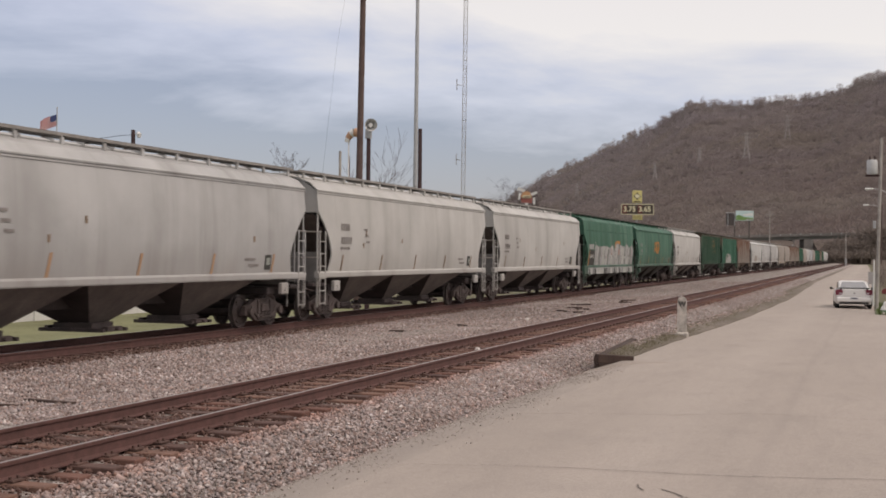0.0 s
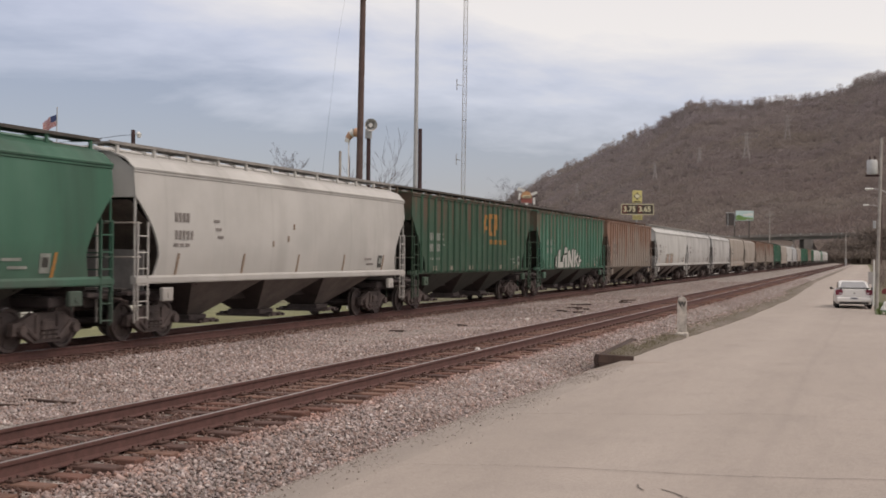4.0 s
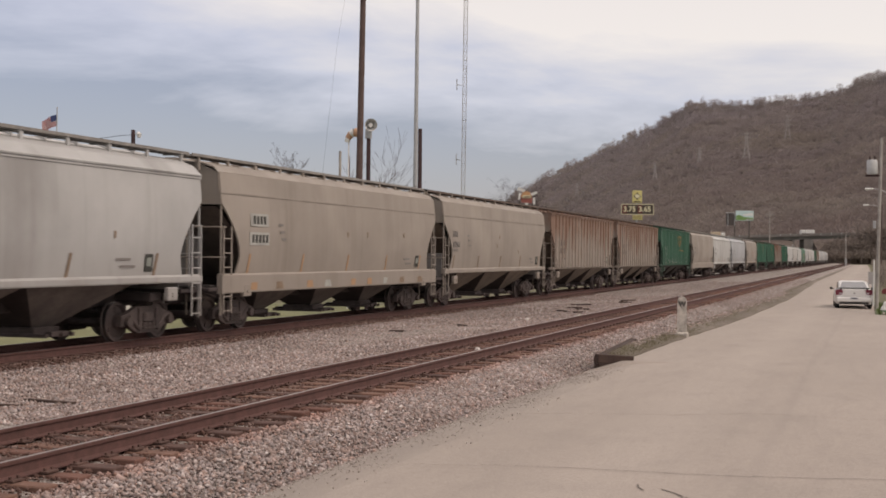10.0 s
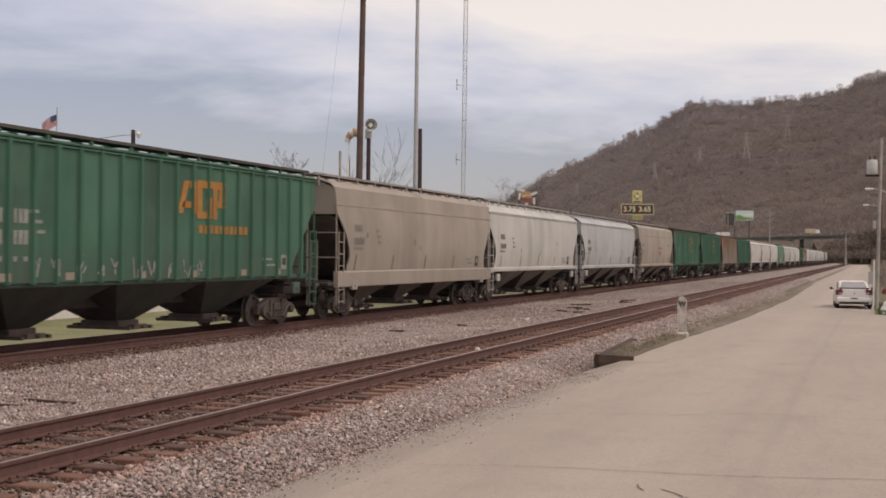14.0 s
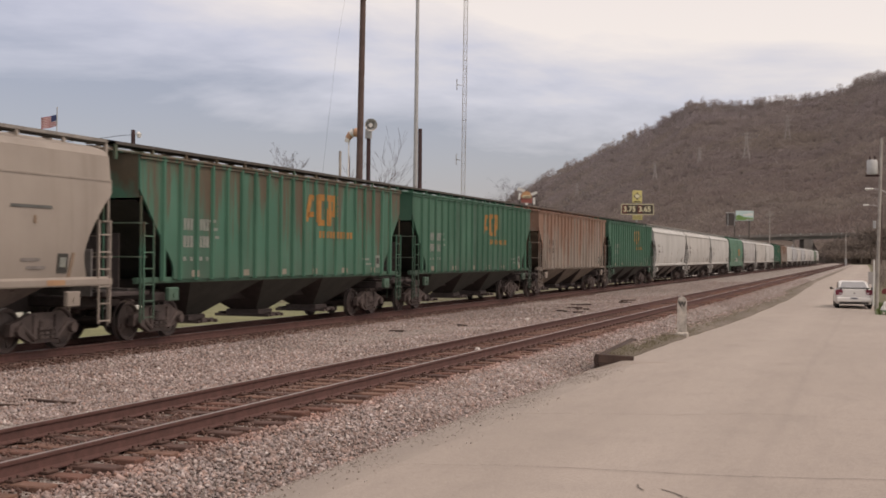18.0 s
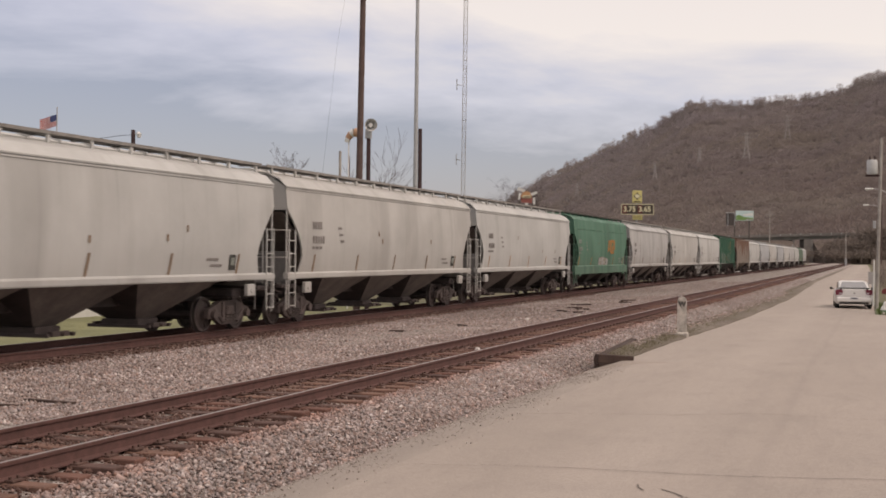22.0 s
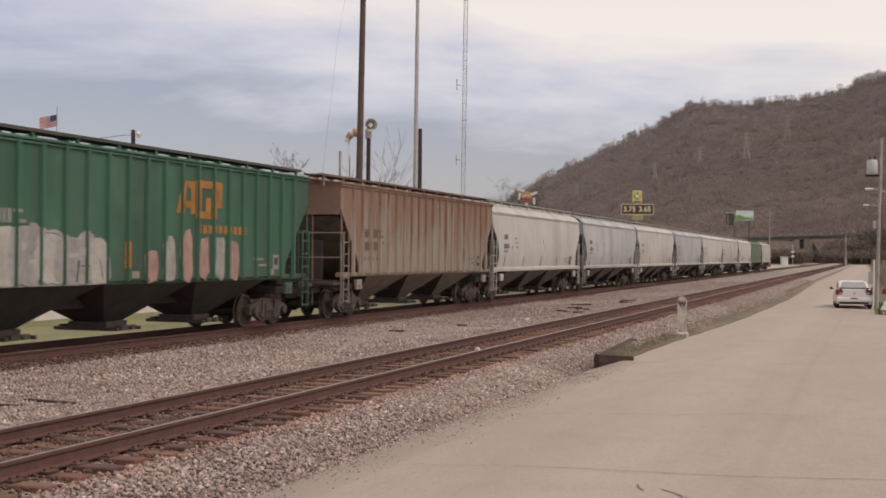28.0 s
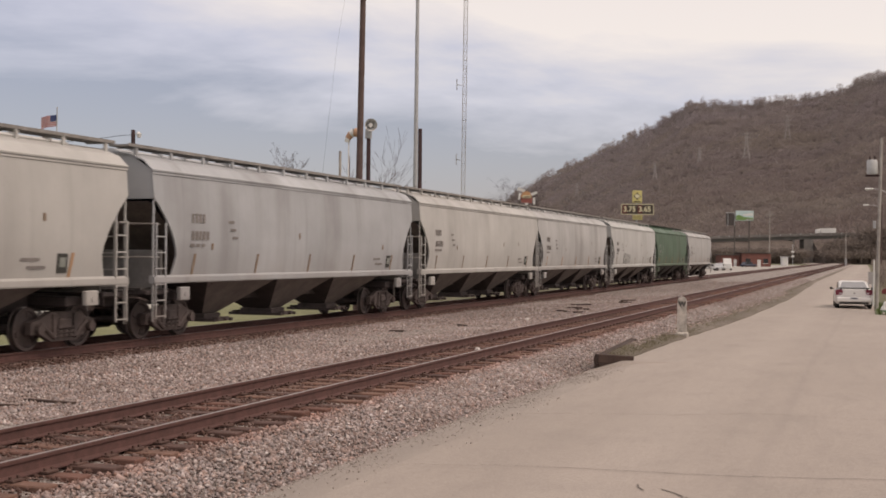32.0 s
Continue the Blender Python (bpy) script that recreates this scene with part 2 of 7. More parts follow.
def shell(bm, grid, push):
    """A bent sheet from a grid of points, with a back set off by push."""
    def sheet(g):
        return [[bm.verts.new(p) for p in row] for row in g]
    a = sheet(grid)
    b = sheet([[Vector(p) + Vector(push) for p in row] for row in grid])
    n, m = len(a), len(a[0])
    for i in range(n - 1):
        for j in range(m - 1):
            bm.faces.new((a[i][j], a[i][j + 1], a[i + 1][j + 1], a[i + 1][j]))
            bm.faces.new((b[i][j], b[i + 1][j], b[i + 1][j + 1], b[i][j + 1]))
    rim = [(0, j) for j in range(m)] + [(i, m - 1) for i in range(1, n)] + [(n - 1, j) for j in range(m - 2, -1, -1)] + [(i, 0) for i in range(n - 2, 0, -1)]
    for (i, j), (k, l) in zip(rim, rim[1:] + rim[:1]):
        bm.faces.new((a[k][l], a[i][j], b[i][j], b[k][l]))


def recalc(bm):
    bmesh.ops.recalc_face_normals(bm, faces=bm.faces)


def stuff(name, verts, faces, mat, label, category, mat_index=None):
    """Many small pieces in one mesh, from arrays."""
    verts, faces = np.asarray(verts, np.float32), np.asarray(faces, np.int32)
    me = bpy.data.meshes.new(name)
    k = faces.shape[1]
    me.vertices.add(len(verts))
    me.vertices.foreach_set("co", verts.ravel())
    me.loops.add(faces.size)
    me.loops.foreach_set("vertex_index", faces.ravel())
    me.polygons.add(len(faces))
    me.polygons.foreach_set("loop_start", np.arange(0, faces.size, k, dtype=np.int32))
    me.update(calc_edges=True)
    me.materials.append(mat)
    return tagged(new(name, me), label, category, kind="stuff")


def upright_text(body, size, mat, name, parent, at, depth=0.004, bold=0.0, label=""):
    cu = bpy.data.curves.new(name, "FONT")
    cu.body, cu.size, cu.extrude, cu.offset = body, size, depth, bold
    cu.align_x, cu.align_y, cu.resolution_u = "CENTER", "CENTER", 3
    tmp = bpy.data.objects.new(name, cu)
    me = bpy.data.meshes.new_from_object(tmp)
    bpy.data.objects.remove(tmp)
    me.name = name
    me.materials.clear()
    me.materials.append(mat)
    return place(name, me, parent, at, None, label)

# ---- large structure ----
def ground_mat():
    k = Mat("winter_grass_ground", 0.95)
    a = k.noise(0.08, 6, 0.6, jitter=False)
    b = k.noise(3.0, 6, 0.7, jitter=False)
    c = k.mix(k.ramp(a, (0.35, 0), (0.65, 1)), (0.115, 0.120, 0.055), (0.17, 0.145, 0.09))
    k.colour(k.mix(k.ramp(b, (0.35, 0), (0.7, 0.7)), c, (0.075, 0.075, 0.04)))
    return k.bump(b, 0.5, 0.05).m


def road_mat():
    k = Mat("worn_concrete_asphalt_road", 0.9)
    a = k.noise(0.25, 6, 0.6, (1, 0.35, 1), jitter=False)
    b = k.noise(45, 5, 0.7, jitter=False)
    s = k.noise(2.0, 6, 0.65, (1.5, 0.3, 1), jitter=False)
    c = k.mix(k.ramp(a, (0.3, 0), (0.7, 1)), (0.33, 0.285, 0.25), (0.40, 0.345, 0.305))
    c = k.mix(k.ramp(s, (0.45, 0), (0.75, 0.45)), c, (0.275, 0.237, 0.21))
    # pale wheel paths and a dark tar seam that wander along the road
    w = k.math("ADD", k.axis(0), k.math("MULTIPLY", k.noise(0.06, 2, 0.5, (0.2, 1, 1), jitter=False), 0.5))
    path = k.ramp(k.math("ABSOLUTE", k.math("ADD", w, 2.4)), (0.25, 0.28), (0.9, 0.0))
    c = k.mix(path, c, (0.46, 0.405, 0.36))
    seam = k.ramp(k.math("ABSOLUTE", k.math("ADD", w, 0.92)), (0.015, 0.22), (0.12, 0.0))
    c = k.mix(seam, c, (0.22, 0.19, 0.17))
    p = k.noise(0.7, 7, 0.7, jitter=False)
    c = k.mix(k.ramp(p, (0.50, 0), (0.70, 0.35)), c, (0.255, 0.225, 0.20))
    # grit washed in from the ballast along the western edge
    grit = k.noise(26.0, 6, 0.8, jitter=False)
    edge = k.math("ADD", k.math("ADD", k.axis(0), 5.9), k.math("MULTIPLY", k.math("SUBTRACT", k.noise(0.8, 6, 0.7, jitter=False), 0.5), -2.2))
    c = k.mix(k.math("MULTIPLY", k.ramp(edge, (0.0, 0.85), (0.95, 0.0)), k.ramp(grit, (0.40, 0.35), (0.60, 1))), c, (0.235, 0.205, 0.185))
    q = k.noise(9.0, 6, 0.75, jitter=False)
    c = k.mix(k.ramp(q, (0.50, 0), (0.72, 0.45)), c, (0.24, 0.21, 0.185))
    pale = k.noise(17.0, 5, 0.8, jitter=False)
    c = k.mix(k.ramp(pale, (0.54, 0), (0.72, 0.40)), c, (0.50, 0.445, 0.40))
    speck = k.noise(75, 4, 0.75, jitter=False)
    c = k.mix(k.ramp(speck, (0.52, 0), (0.64, 0.45)), c, (0.52, 0.46, 0.42))
    k.colour(k.mix(k.ramp(b, (0.47, 0), (0.64, 0.5)), c, (0.19, 0.165, 0.15)))
    return k.bump(b, 0.35, 0.008).m


def ballast_mat(name, bed):
    k = Mat(name, 0.95)
    if bed:
        v = k.n.new("ShaderNodeTexVoronoi")
        v.inputs["Scale"].default_value = 17.0
        k.l.new(k.coords((1, 1, 1), False), v.inputs["Vector"])
        tone = k.ramp(v.outputs["Color"], (0.1, (0.14, 0.115, 0.105)), (0.5, (0.33, 0.285, 0.26)), (0.95, (0.50, 0.45, 0.42)))
        big = k.noise(0.5, 5, 0.6, jitter=False)
        tone = k.mix(k.ramp(big, (0.4, 0), (0.7, 0.4)), tone, (0.16, 0.135, 0.12))
        d = k.math("ABSOLUTE", k.math("ADD", k.axis(0), 8.76))
        d2 = k.math("MULTIPLY", k.math("ABSOLUTE", k.math("ADD", k.axis(0), 17.2)), 0.60)
        stain = k.ramp(k.math("ADD", k.math("MINIMUM", d, d2), k.math("MULTIPLY", big, 0.5)), (0.72, 0.75), (0.98, 0.0))
        tone = k.mix(stain, tone, (0.095, 0.060, 0.048))
        k.colour(tone)
        k.bump(k.ramp(v.outputs["Distance"], (0.0, 1), (0.6, 0)), 1.0, 0.05)
    else:
        r = k.island()
        patch = k.ramp(k.noise(0.45, 4, 0.6, jitter=False), (0.40, (0.815, 0.77, 0.765)), (0.62, (1.03, 0.99, 1.0)))
        tone = k.ramp(r, (0.0, (0.15, 0.115, 0.105)), (0.18, (0.30, 0.225, 0.19)), (0.40, (0.37, 0.315, 0.29)), (0.60, (0.29, 0.26, 0.25)), (0.80, (0.50, 0.445, 0.415)), (0.93, (0.43, 0.305, 0.255)), (1.0, (0.74, 0.71, 0.68)))
        tone = k.mix(1.0, tone, patch, "MULTIPLY")
        tone = k.mix(1.0, tone, (1.04, 1.05, 1.07), "MULTIPLY")
        d = k.math("MINIMUM", k.math("ABSOLUTE", k.math("ADD", k.axis(0), 8.76)), k.math("ABSOLUTE", k.math("ADD", k.axis(0), 17.2)))
        rusty = k.ramp(k.math("ADD", k.math("MULTIPLY", d, 0.5), k.math("MULTIPLY", k.noise(1.3, 4, 0.6, jitter=False), 0.35)), (0.80, 0.85), (1.08, 0.0))
        k.colour(k.mix(rusty, tone, k.mix(1.0, tone, (0.92, 0.70, 0.63), "MULTIPLY")))
    return k.m


GROUND, ROAD = ground_mat(), road_mat()
BED, STONE = ballast_mat("ballast_bed", True), ballast_mat("ballast_stone", False)
RAIL = simple("rusty_rail_side", (0.108, 0.050, 0.043), 0.8, 0.0, vary=0.3, scale=6)
RAIL_TOP = simple("worn_rail_head", (0.40, 0.37, 0.36), 0.42, 1.0, vary=0.15)
TIE = simple("creosoted_rusty_tie", (0.155, 0.074, 0.056), 0.9, vary=0.4, scale=2.5, bump=0.5)
TIMBER = simple("black_creosote_timber", (0.060, 0.036, 0.029), 0.9, vary=0.35, scale=3, bump=0.4)

TOP = 0.18
NEAR_RAILS, FAR_RAILS = (-8.01, -9.515), (-16.45, -17.955)
FAR_X = -17.2
BEND_Y, BEND_R = 500.0, 700.0


def along(s, off=0.0):
    """Place and heading on a line parallel to the tracks at distance off, straight at first and then bending west."""
    if s <= BEND_Y:
        return off, s, 0.0
    a = (s - BEND_Y) / BEND_R
    r = BEND_R + off - FAR_X
    return FAR_X - BEND_R + r * math.cos(a), BEND_Y + r * math.sin(a), math.degrees(a)


bm = bmesh.new()
bmesh.ops.create_grid(bm, x_segments=2, y_segments=2, size=4200)
g = part("ground", bm, GROUND, None)
g.location.z = -0.46
tagged(g, "flat ground of winter grass and bare earth", "ground", kind="structure")


def road_z(y):
    """Height of the road along the track: it falls gently beyond 30 m."""
    t = min(1.0, max(0.0, (y - 26.0) / 42.0))
    return -0.12 - 0.32 * t * t * (3 - 2 * t)


# left edge, right edge of the road by the distance along the track
ROAD_EDGES = ((-40, -6.6, 8.0), (0, -6.5, 8.0), (12, -6.4, 8.0), (20, -6.3, 8.0), (28.0, -6.15, 8.0), (28.5, -5.33, 8.0), (37, -5.28, 8.0), (47, -5.22, 8.0), (57, -5.24, 7.8), (61, -5.22, 5.0), (63.6, -5.20, 0.35),
              (66, -5.19, 0.30), (87, -5.0, 0.25), (118, -5.45, 0.2), (170, -6.2, 0.1), (338, -8.9, 0.0), (450, -11.2, -0.5), (560, -12.8, -1.0))


def between(table, y, col):
    return float(np.interp(y, [r[0] for r in table], [r[col] for r in table]))


bm = bmesh.new()
rows = []
for y in [-40 + 4 * i for i in range(17)] + [26, 28.0, 28.5] + [29 + i for i in range(40)] + [72, 80, 90, 100, 130, 160, 200, 260, 330, 420, 500, 560]:
    l, r = between(ROAD_EDGES, y, 1), between(ROAD_EDGES, y, 2)
    z = road_z(y)
    le = -0.38 if y < 28.2 else z - 0.006
    row = [(l, y, -0.6), (l, y, le)] + [(l + (r - l) * f, y, z + 0.03 * math.sin(f * math.pi) * (1 if y > 20 else 0.6) - (0 if f > 0.1 else 0.03 if y < 28.2 else 0.0)) for f in (0.09, 0.2, 0.35, 0.5, 0.65, 0.8, 0.92)] + [(r, y, z - 0.02), (r, y, -0.6)]
    rows.append([bm.verts.new(p) for p in row])
for p, q in zip(rows, rows[1:]):
    for i in range(len(p) - 1):
        bm.faces.new((p[i], p[i + 1], q[i + 1], q[i]))
recalc(bm)
road = tagged(part("road", bm, ROAD, None, smooth=False), "pale worn asphalt road with thin cracks", "road", kind="structure")


def road_top(x, y):
    l, r = between(ROAD_EDGES, y, 1), between(ROAD_EDGES, y, 2)
    f = (x - l) / (r - l)
    z = road_z(y)
    if f < 0.09:
        le = -0.38 if y < 28.2 else z - 0.02
        return le + (z - le) * max(0.0, f) / 0.09
    return z + 0.03 * math.sin(f * math.pi) * (1 if y > 20 else 0.6)


CRACK = simple("dark_crack_filler", (0.13, 0.11, 0.10), 0.95)


def crack(points, width, seed):
    """A ragged crack that follows a line on the road."""
    rnd = random.Random(seed)
    bm = bmesh.new()
    prev = None
    for (x0, y0), (x1, y1) in zip(points, points[1:]):
        n = max(2, int(math.hypot(x1 - x0, y1 - y0) / 0.18))
        for k in range(n + 1):
            t = k / n
            x, y = x0 + (x1 - x0) * t + rnd.uniform(-0.02, 0.02), y0 + (y1 - y0) * t + rnd.uniform(-0.025, 0.025)
            d = Vector((x1 - x0, y1 - y0)).normalized()
            w = width * rnd.uniform(0.35, 1.0)
            a = bm.verts.new((x - d.y * w, y + d.x * w, road_top(x - d.y * w, y + d.x * w) + 0.008))
            b = bm.verts.new((x + d.y * w, y - d.x * w, road_top(x + d.y * w, y - d.x * w) + 0.008))
            if prev:
                bm.faces.new((prev[1], b, a, prev[0]))
            prev = (a, b)
    part("crack", bm, CRACK, road, "thin dark crack across the asphalt")


crack([(-5.3, 13.2), (-3.8, 13.66), (-3.06, 13.72), (-1.95, 13.77), (-1.18, 13.85), (0.17, 14.21), (2.5, 14.6)], 0.009, 1)
crack([(-5.5, 17.95), (-4.29, 18.44), (-2.68, 18.9), (-1.67, 19.46), (0.23, 19.41), (2.6, 19.7)], 0.009, 2)
crack([(-2.24, 13.01), (-2.15, 12.65)], 0.012, 4)
crack([(-1.98, 12.78), (-1.69, 12.45), (-1.5, 11.9)], 0.012, 5)

# ballast bed under both tracks
bm = bmesh.new()
PROFILE = ((-21.5, -0.46), (-20.0, -0.14), (-18.9, -0.06), (-15.9, -0.04), (-15.2, -0.10), (-13.0, -0.15), (-10.9, -0.07), (-9.6, -0.045), (-7.9, -0.045), (-7.25, -0.09), (-6.6, -0.20), (-6.0, -0.40), (-5.8, -0.47))
rows = []
for s in [-760, -400] + [-60 + 5 * i for i in range(32)] + [110 + 20 * i for i in range(40)]:
    rows.append([])
    for px_, pz in PROFILE:
        x, y, _ = along(s, px_)
        w = 0.05 * noise.noise((px_ * 0.8, s * 0.11, 2.0))
        rows[-1].append(bm.verts.new((x, y, pz + (w if -20 < px_ < -10 or px_ > -7.6 else 0))))
for p, q in zip(rows, rows[1:]):
    for i in range(len(p) - 1):
        bm.faces.new((p[i], p[i + 1], q[i + 1], q[i]))
recalc(bm)
tagged(part("ballast_bed", bm, BED, None, smooth=True), "grey crushed stone ballast bed under two tracks", "ballast", kind="structure")

# rails
RAIL_PROFILE = ((-0.07, 0.0), (0.07, 0.0), (0.07, 0.015), (0.014, 0.035), (0.010, 0.125), (0.034, 0.14), (0.036, 0.172), (0.026, 0.18), (-0.026, 0.18), (-0.036, 0.172), (-0.034, 0.14), (-0.010, 0.125), (-0.014, 0.035), (-0.07, 0.015))


def rail(name, off, parent):
    bm = bmesh.new()
    ss = [-760, 500] + [520 + 20 * i for i in range(20)]
    rings = []
    for s in ss:
        ring = []
        for a, b in RAIL_PROFILE:
            x, y, _ = along(s, off + a)
            ring.append(bm.verts.new((x, y, b)))
        rings.append(ring)
    n = len(RAIL_PROFILE)
    for p, q in zip(rings, rings[1:]):
        for i in range(n):
            f = bm.faces.new((p[i], p[(i + 1) % n], q[(i + 1) % n], q[i]))
            f.material_index = 1 if i in (7, 8) else 0
    recalc(bm)
    ob = part(name, bm, RAIL, parent, "rusty steel rail with a worn bright head")
    ob.data.materials.append(RAIL_TOP)
    return ob


track_near = tagged(empty("railway_track", pose(0, 0, 0)), "unused rusty track with worn timber ties in ballast", "railway track", kind="structure")
track_far = tagged(empty("railway_track", pose(0, 0, 0)), "main track under the passing freight cars", "railway track", kind="structure")
for x in NEAR_RAILS:
    rail("rail", x, track_near)
for x in FAR_RAILS:
    rail("rail", x, track_far)


# ties of the near track: those that pass close by are pieces of their own
def tie(bm):
    box(bm, -1.3, 1.3, -0.115, 0.115, -0.17, 0.0, 0.012)


def tie_plate(bm):
    for x in (-0.7525, 0.7525):
        box(bm, x - 0.17, x + 0.17, -0.095, 0.095, -0.002, 0.016)
        for sx in (-0.11, 0.11):
            for sy in (-0.06, 0.06):
                box(bm, x + sx - 0.012, x + sx + 0.012, sy - 0.012, sy + 0.012, 0.01, 0.045)


rnd = random.Random(5)
TIE_MIX = [TIE, simple("pale_weathered_tie", (0.185, 0.100, 0.074), 0.9, vary=0.35, scale=2.5, bump=0.5), simple("dark_oily_tie", (0.100, 0.053, 0.043), 0.85, vary=0.4, scale=2.5, bump=0.5)]
PLATE = simple("rusty_tie_plate", (0.11, 0.060, 0.048), 0.85, vary=0.3)
cx = (NEAR_RAILS[0] + NEAR_RAILS[1]) / 2
for i in range(290):
    y = 6.0 + i * 0.545 + rnd.uniform(-0.03, 0.03)
    m = pose(cx + rnd.uniform(-0.07, 0.07), y, rnd.uniform(-0.025, 0.0), 0, rnd.uniform(-0.4, 0.4), rnd.uniform(-1.2, 1.2))
    t = place("tie", mesh("tie", "tie", tie, TIE), track_near, m, rnd.choice(TIE_MIX))
    if i < 90:
        place("tie_plate", mesh("tie_plate", "tplate", tie_plate, PLATE), track_near, pose(cx, y, 0.0))
for tr, c0, lo, hi in ((track_near, cx, 165, 560), (track_far, FAR_X, -50, 560)):
    bm = bmesh.new()
    y = lo
    while y < hi:
        box(bm, -1.3 + c0, 1.3 + c0, y - 0.115, y + 0.115, -0.17, -0.002)
        y += 0.545 if y < 200 else 1.09
    ob = part("tie_row", bm, TIE_MIX[2], tr, "row of dark timber ties")
    ob["kind"] = "stuff"


def stones(name, zones, mat, label, seed, height=None, size=1.0):
    """Loose ballast: squashed eight-sided stones strewn on the bed."""
    rng = np.random.default_rng(seed)
    pos = []
    for x0, x1, y0, y1, per in zones:
        n = int(abs(x1 - x0) * (y1 - y0) * per)
        pos.append(np.column_stack([rng.uniform(x0, x1, n), rng.uniform(y0, y1, n)]))
    p = np.concatenate(pos)
    p = p[p[:, 1] > -p[:, 0] * 1.12]
    n = len(p)
    z = np.interp(p[:, 0], [q[0] for q in PROFILE], [q[1] for q in PROFILE])
    if height:
        keep = np.array([height(a, b) is not None for a, b in p])
        p = p[keep]
        n = len(p)
        z = np.array([height(a, b) for a, b in p])
    base = np.array([(1, 0, 0), (-1, 0, 0), (0, 1, 0), (0, -1, 0), (0, 0, 1), (0, 0, -1)], float)
    tri = np.array([(0, 2, 4), (2, 1, 4), (1, 3, 4), (3, 0, 4), (2, 0, 5), (1, 2, 5), (3, 1, 5), (0, 3, 5)])
    r = rng.gamma(7.0, 0.0031, n).clip(0.010, 0.05) * size
    v = base[None] * (r[:, None, None] * rng.uniform(0.6, 1.25, (n, 6, 1)))
    v += rng.normal(0, 0.28, (n, 6, 3)) * r[:, None, None]
    a = rng.uniform(0, 2 * math.pi, n)
    c, s = np.cos(a), np.sin(a)
    x = v[:, :, 0] * c[:, None] - v[:, :, 1] * s[:, None]
    y = v[:, :, 0] * s[:, None] + v[:, :, 1] * c[:, None]
    v = np.stack([x + p[:, 0:1], y + p[:, 1:2], v[:, :, 2] * 0.8 + (z + r * 0.3 + rng.uniform(0.0, 0.02, n))[:, None]], 2)
    f = tri[None] + (np.arange(n) * 6)[:, None, None]
    return stuff(name, v.reshape(-1, 3), f.reshape(-1, 3), mat, label, "ballast")


def stained_stone():
    k = Mat("rust_stained_stone", 0.95)
    k.colour(k.ramp(k.island(), (0.0, (0.075, 0.040, 0.032)), (0.6, (0.155, 0.086, 0.069)), (1.0, (0.26, 0.19, 0.17))))
    return k.m


stones("ballast_stones", ((-7.5, -5.95, 8, 26, 900), (-7.5, -5.95, 26, 45, 420), (-7.4, -6.3, 45, 80, 120), (-15.55, -10.0, 14, 27, 620), (-15.55, -10.0, 27, 45, 300), (-15.6, -10.0, 45, 75, 110), (-15.6, -10.0, 75, 125, 36), (-7.4, -6.0, 80, 150, 60), (-6.2, -6.0, 9, 26, 60)), STONE, "loose grey and tan crushed stone", 11)
stones("ballast_stones", ((-10.0, -7.45, 8, 24, 250), (-10.0, -7.45, 24, 50, 140), (-16.4, -15.5, 16, 45, 420), (-16.4, -15.5, 45, 75, 200)), stained_stone(), "rust-stained crushed stone between the rails", 12)


def grit_mat():
    k = Mat("dusty_road_grit", 0.95)
    k.colour(k.ramp(k.island(), (0.0, (0.25, 0.21, 0.185)), (0.6, (0.36, 0.31, 0.28)), (1.0, (0.56, 0.51, 0.47))))
    return k.m


GRIT = grit_mat()


def strewn_z(x, y):
    """Stones that have rolled on to the road, fewer the farther from the bed."""
    l = between(ROAD_EDGES, y, 1)
    reach = 0.11 + 0.26 * max(0.0, noise.noise((x * 1.1, y * 0.7, 3.0)) + 0.15)
    chance = 0.5 + 0.5 * math.sin(x * 917.3 + y * 613.7)
    return road_top(x, y) - 0.012 if x > l + 0.1 and chance < math.exp(-(x - l - 0.15) / reach) else None


stones("ballast_stones", ((-6.5, -4.7, 8, 27.5, 1000),), GRIT, "loose stones strewn on the edge of the road", 16, strewn_z, 0.42)

# ---- freight cars ----
# Car space: x across, y along (the train runs towards -y), z up from the rail head.
EAVE, SILL_LO, SILL_HI = 4.12, 1.34, 1.50
TRUCK_Y, AXLE, WHEEL_R = 7.05, 0.89, 0.457


def bulge(z):
    """Half width of the round-sided car."""
    t = (z - 1.3) / (EAVE - 1.3)
    return 1.50 + 0.11 * math.sin(math.pi * min(1, max(0, t)) ** 0.9)


def cut_round(z):
    """How far the lower side sheet is cut back from the end."""
    if z >= 3.32:
        return 0.0
    t = (3.32 - z) / 1.95
    return 1.02 * math.sin(min(1.0, t * 1.30) * math.pi / 2) ** 0.95 - max(0, t - 0.70) * 0.75


def cut_straight(z):
    return 0.0 if z >= 3.48 else min(1.50, (3.48 - z) * 0.86)


def side_sheet(bm, sx, width, cut, eave, end):
    zs = [1.43 if eave > 4.2 else 1.46, 1.56, 1.65, 1.8, 2.0, 2.2, 2.4, 2.6, 2.8, 3.0, 3.15, 3.25, 3.32, 3.5, 3.8, 3.92, eave]
    grid = []
    for z in zs:
        e = end - cut(z)
        grid.append([(sx * width(z), y, z) for y in np.linspace(-e, e, 9)])
    shell(bm, grid, (-sx * 0.05, 0, 0))
    recalc(bm)


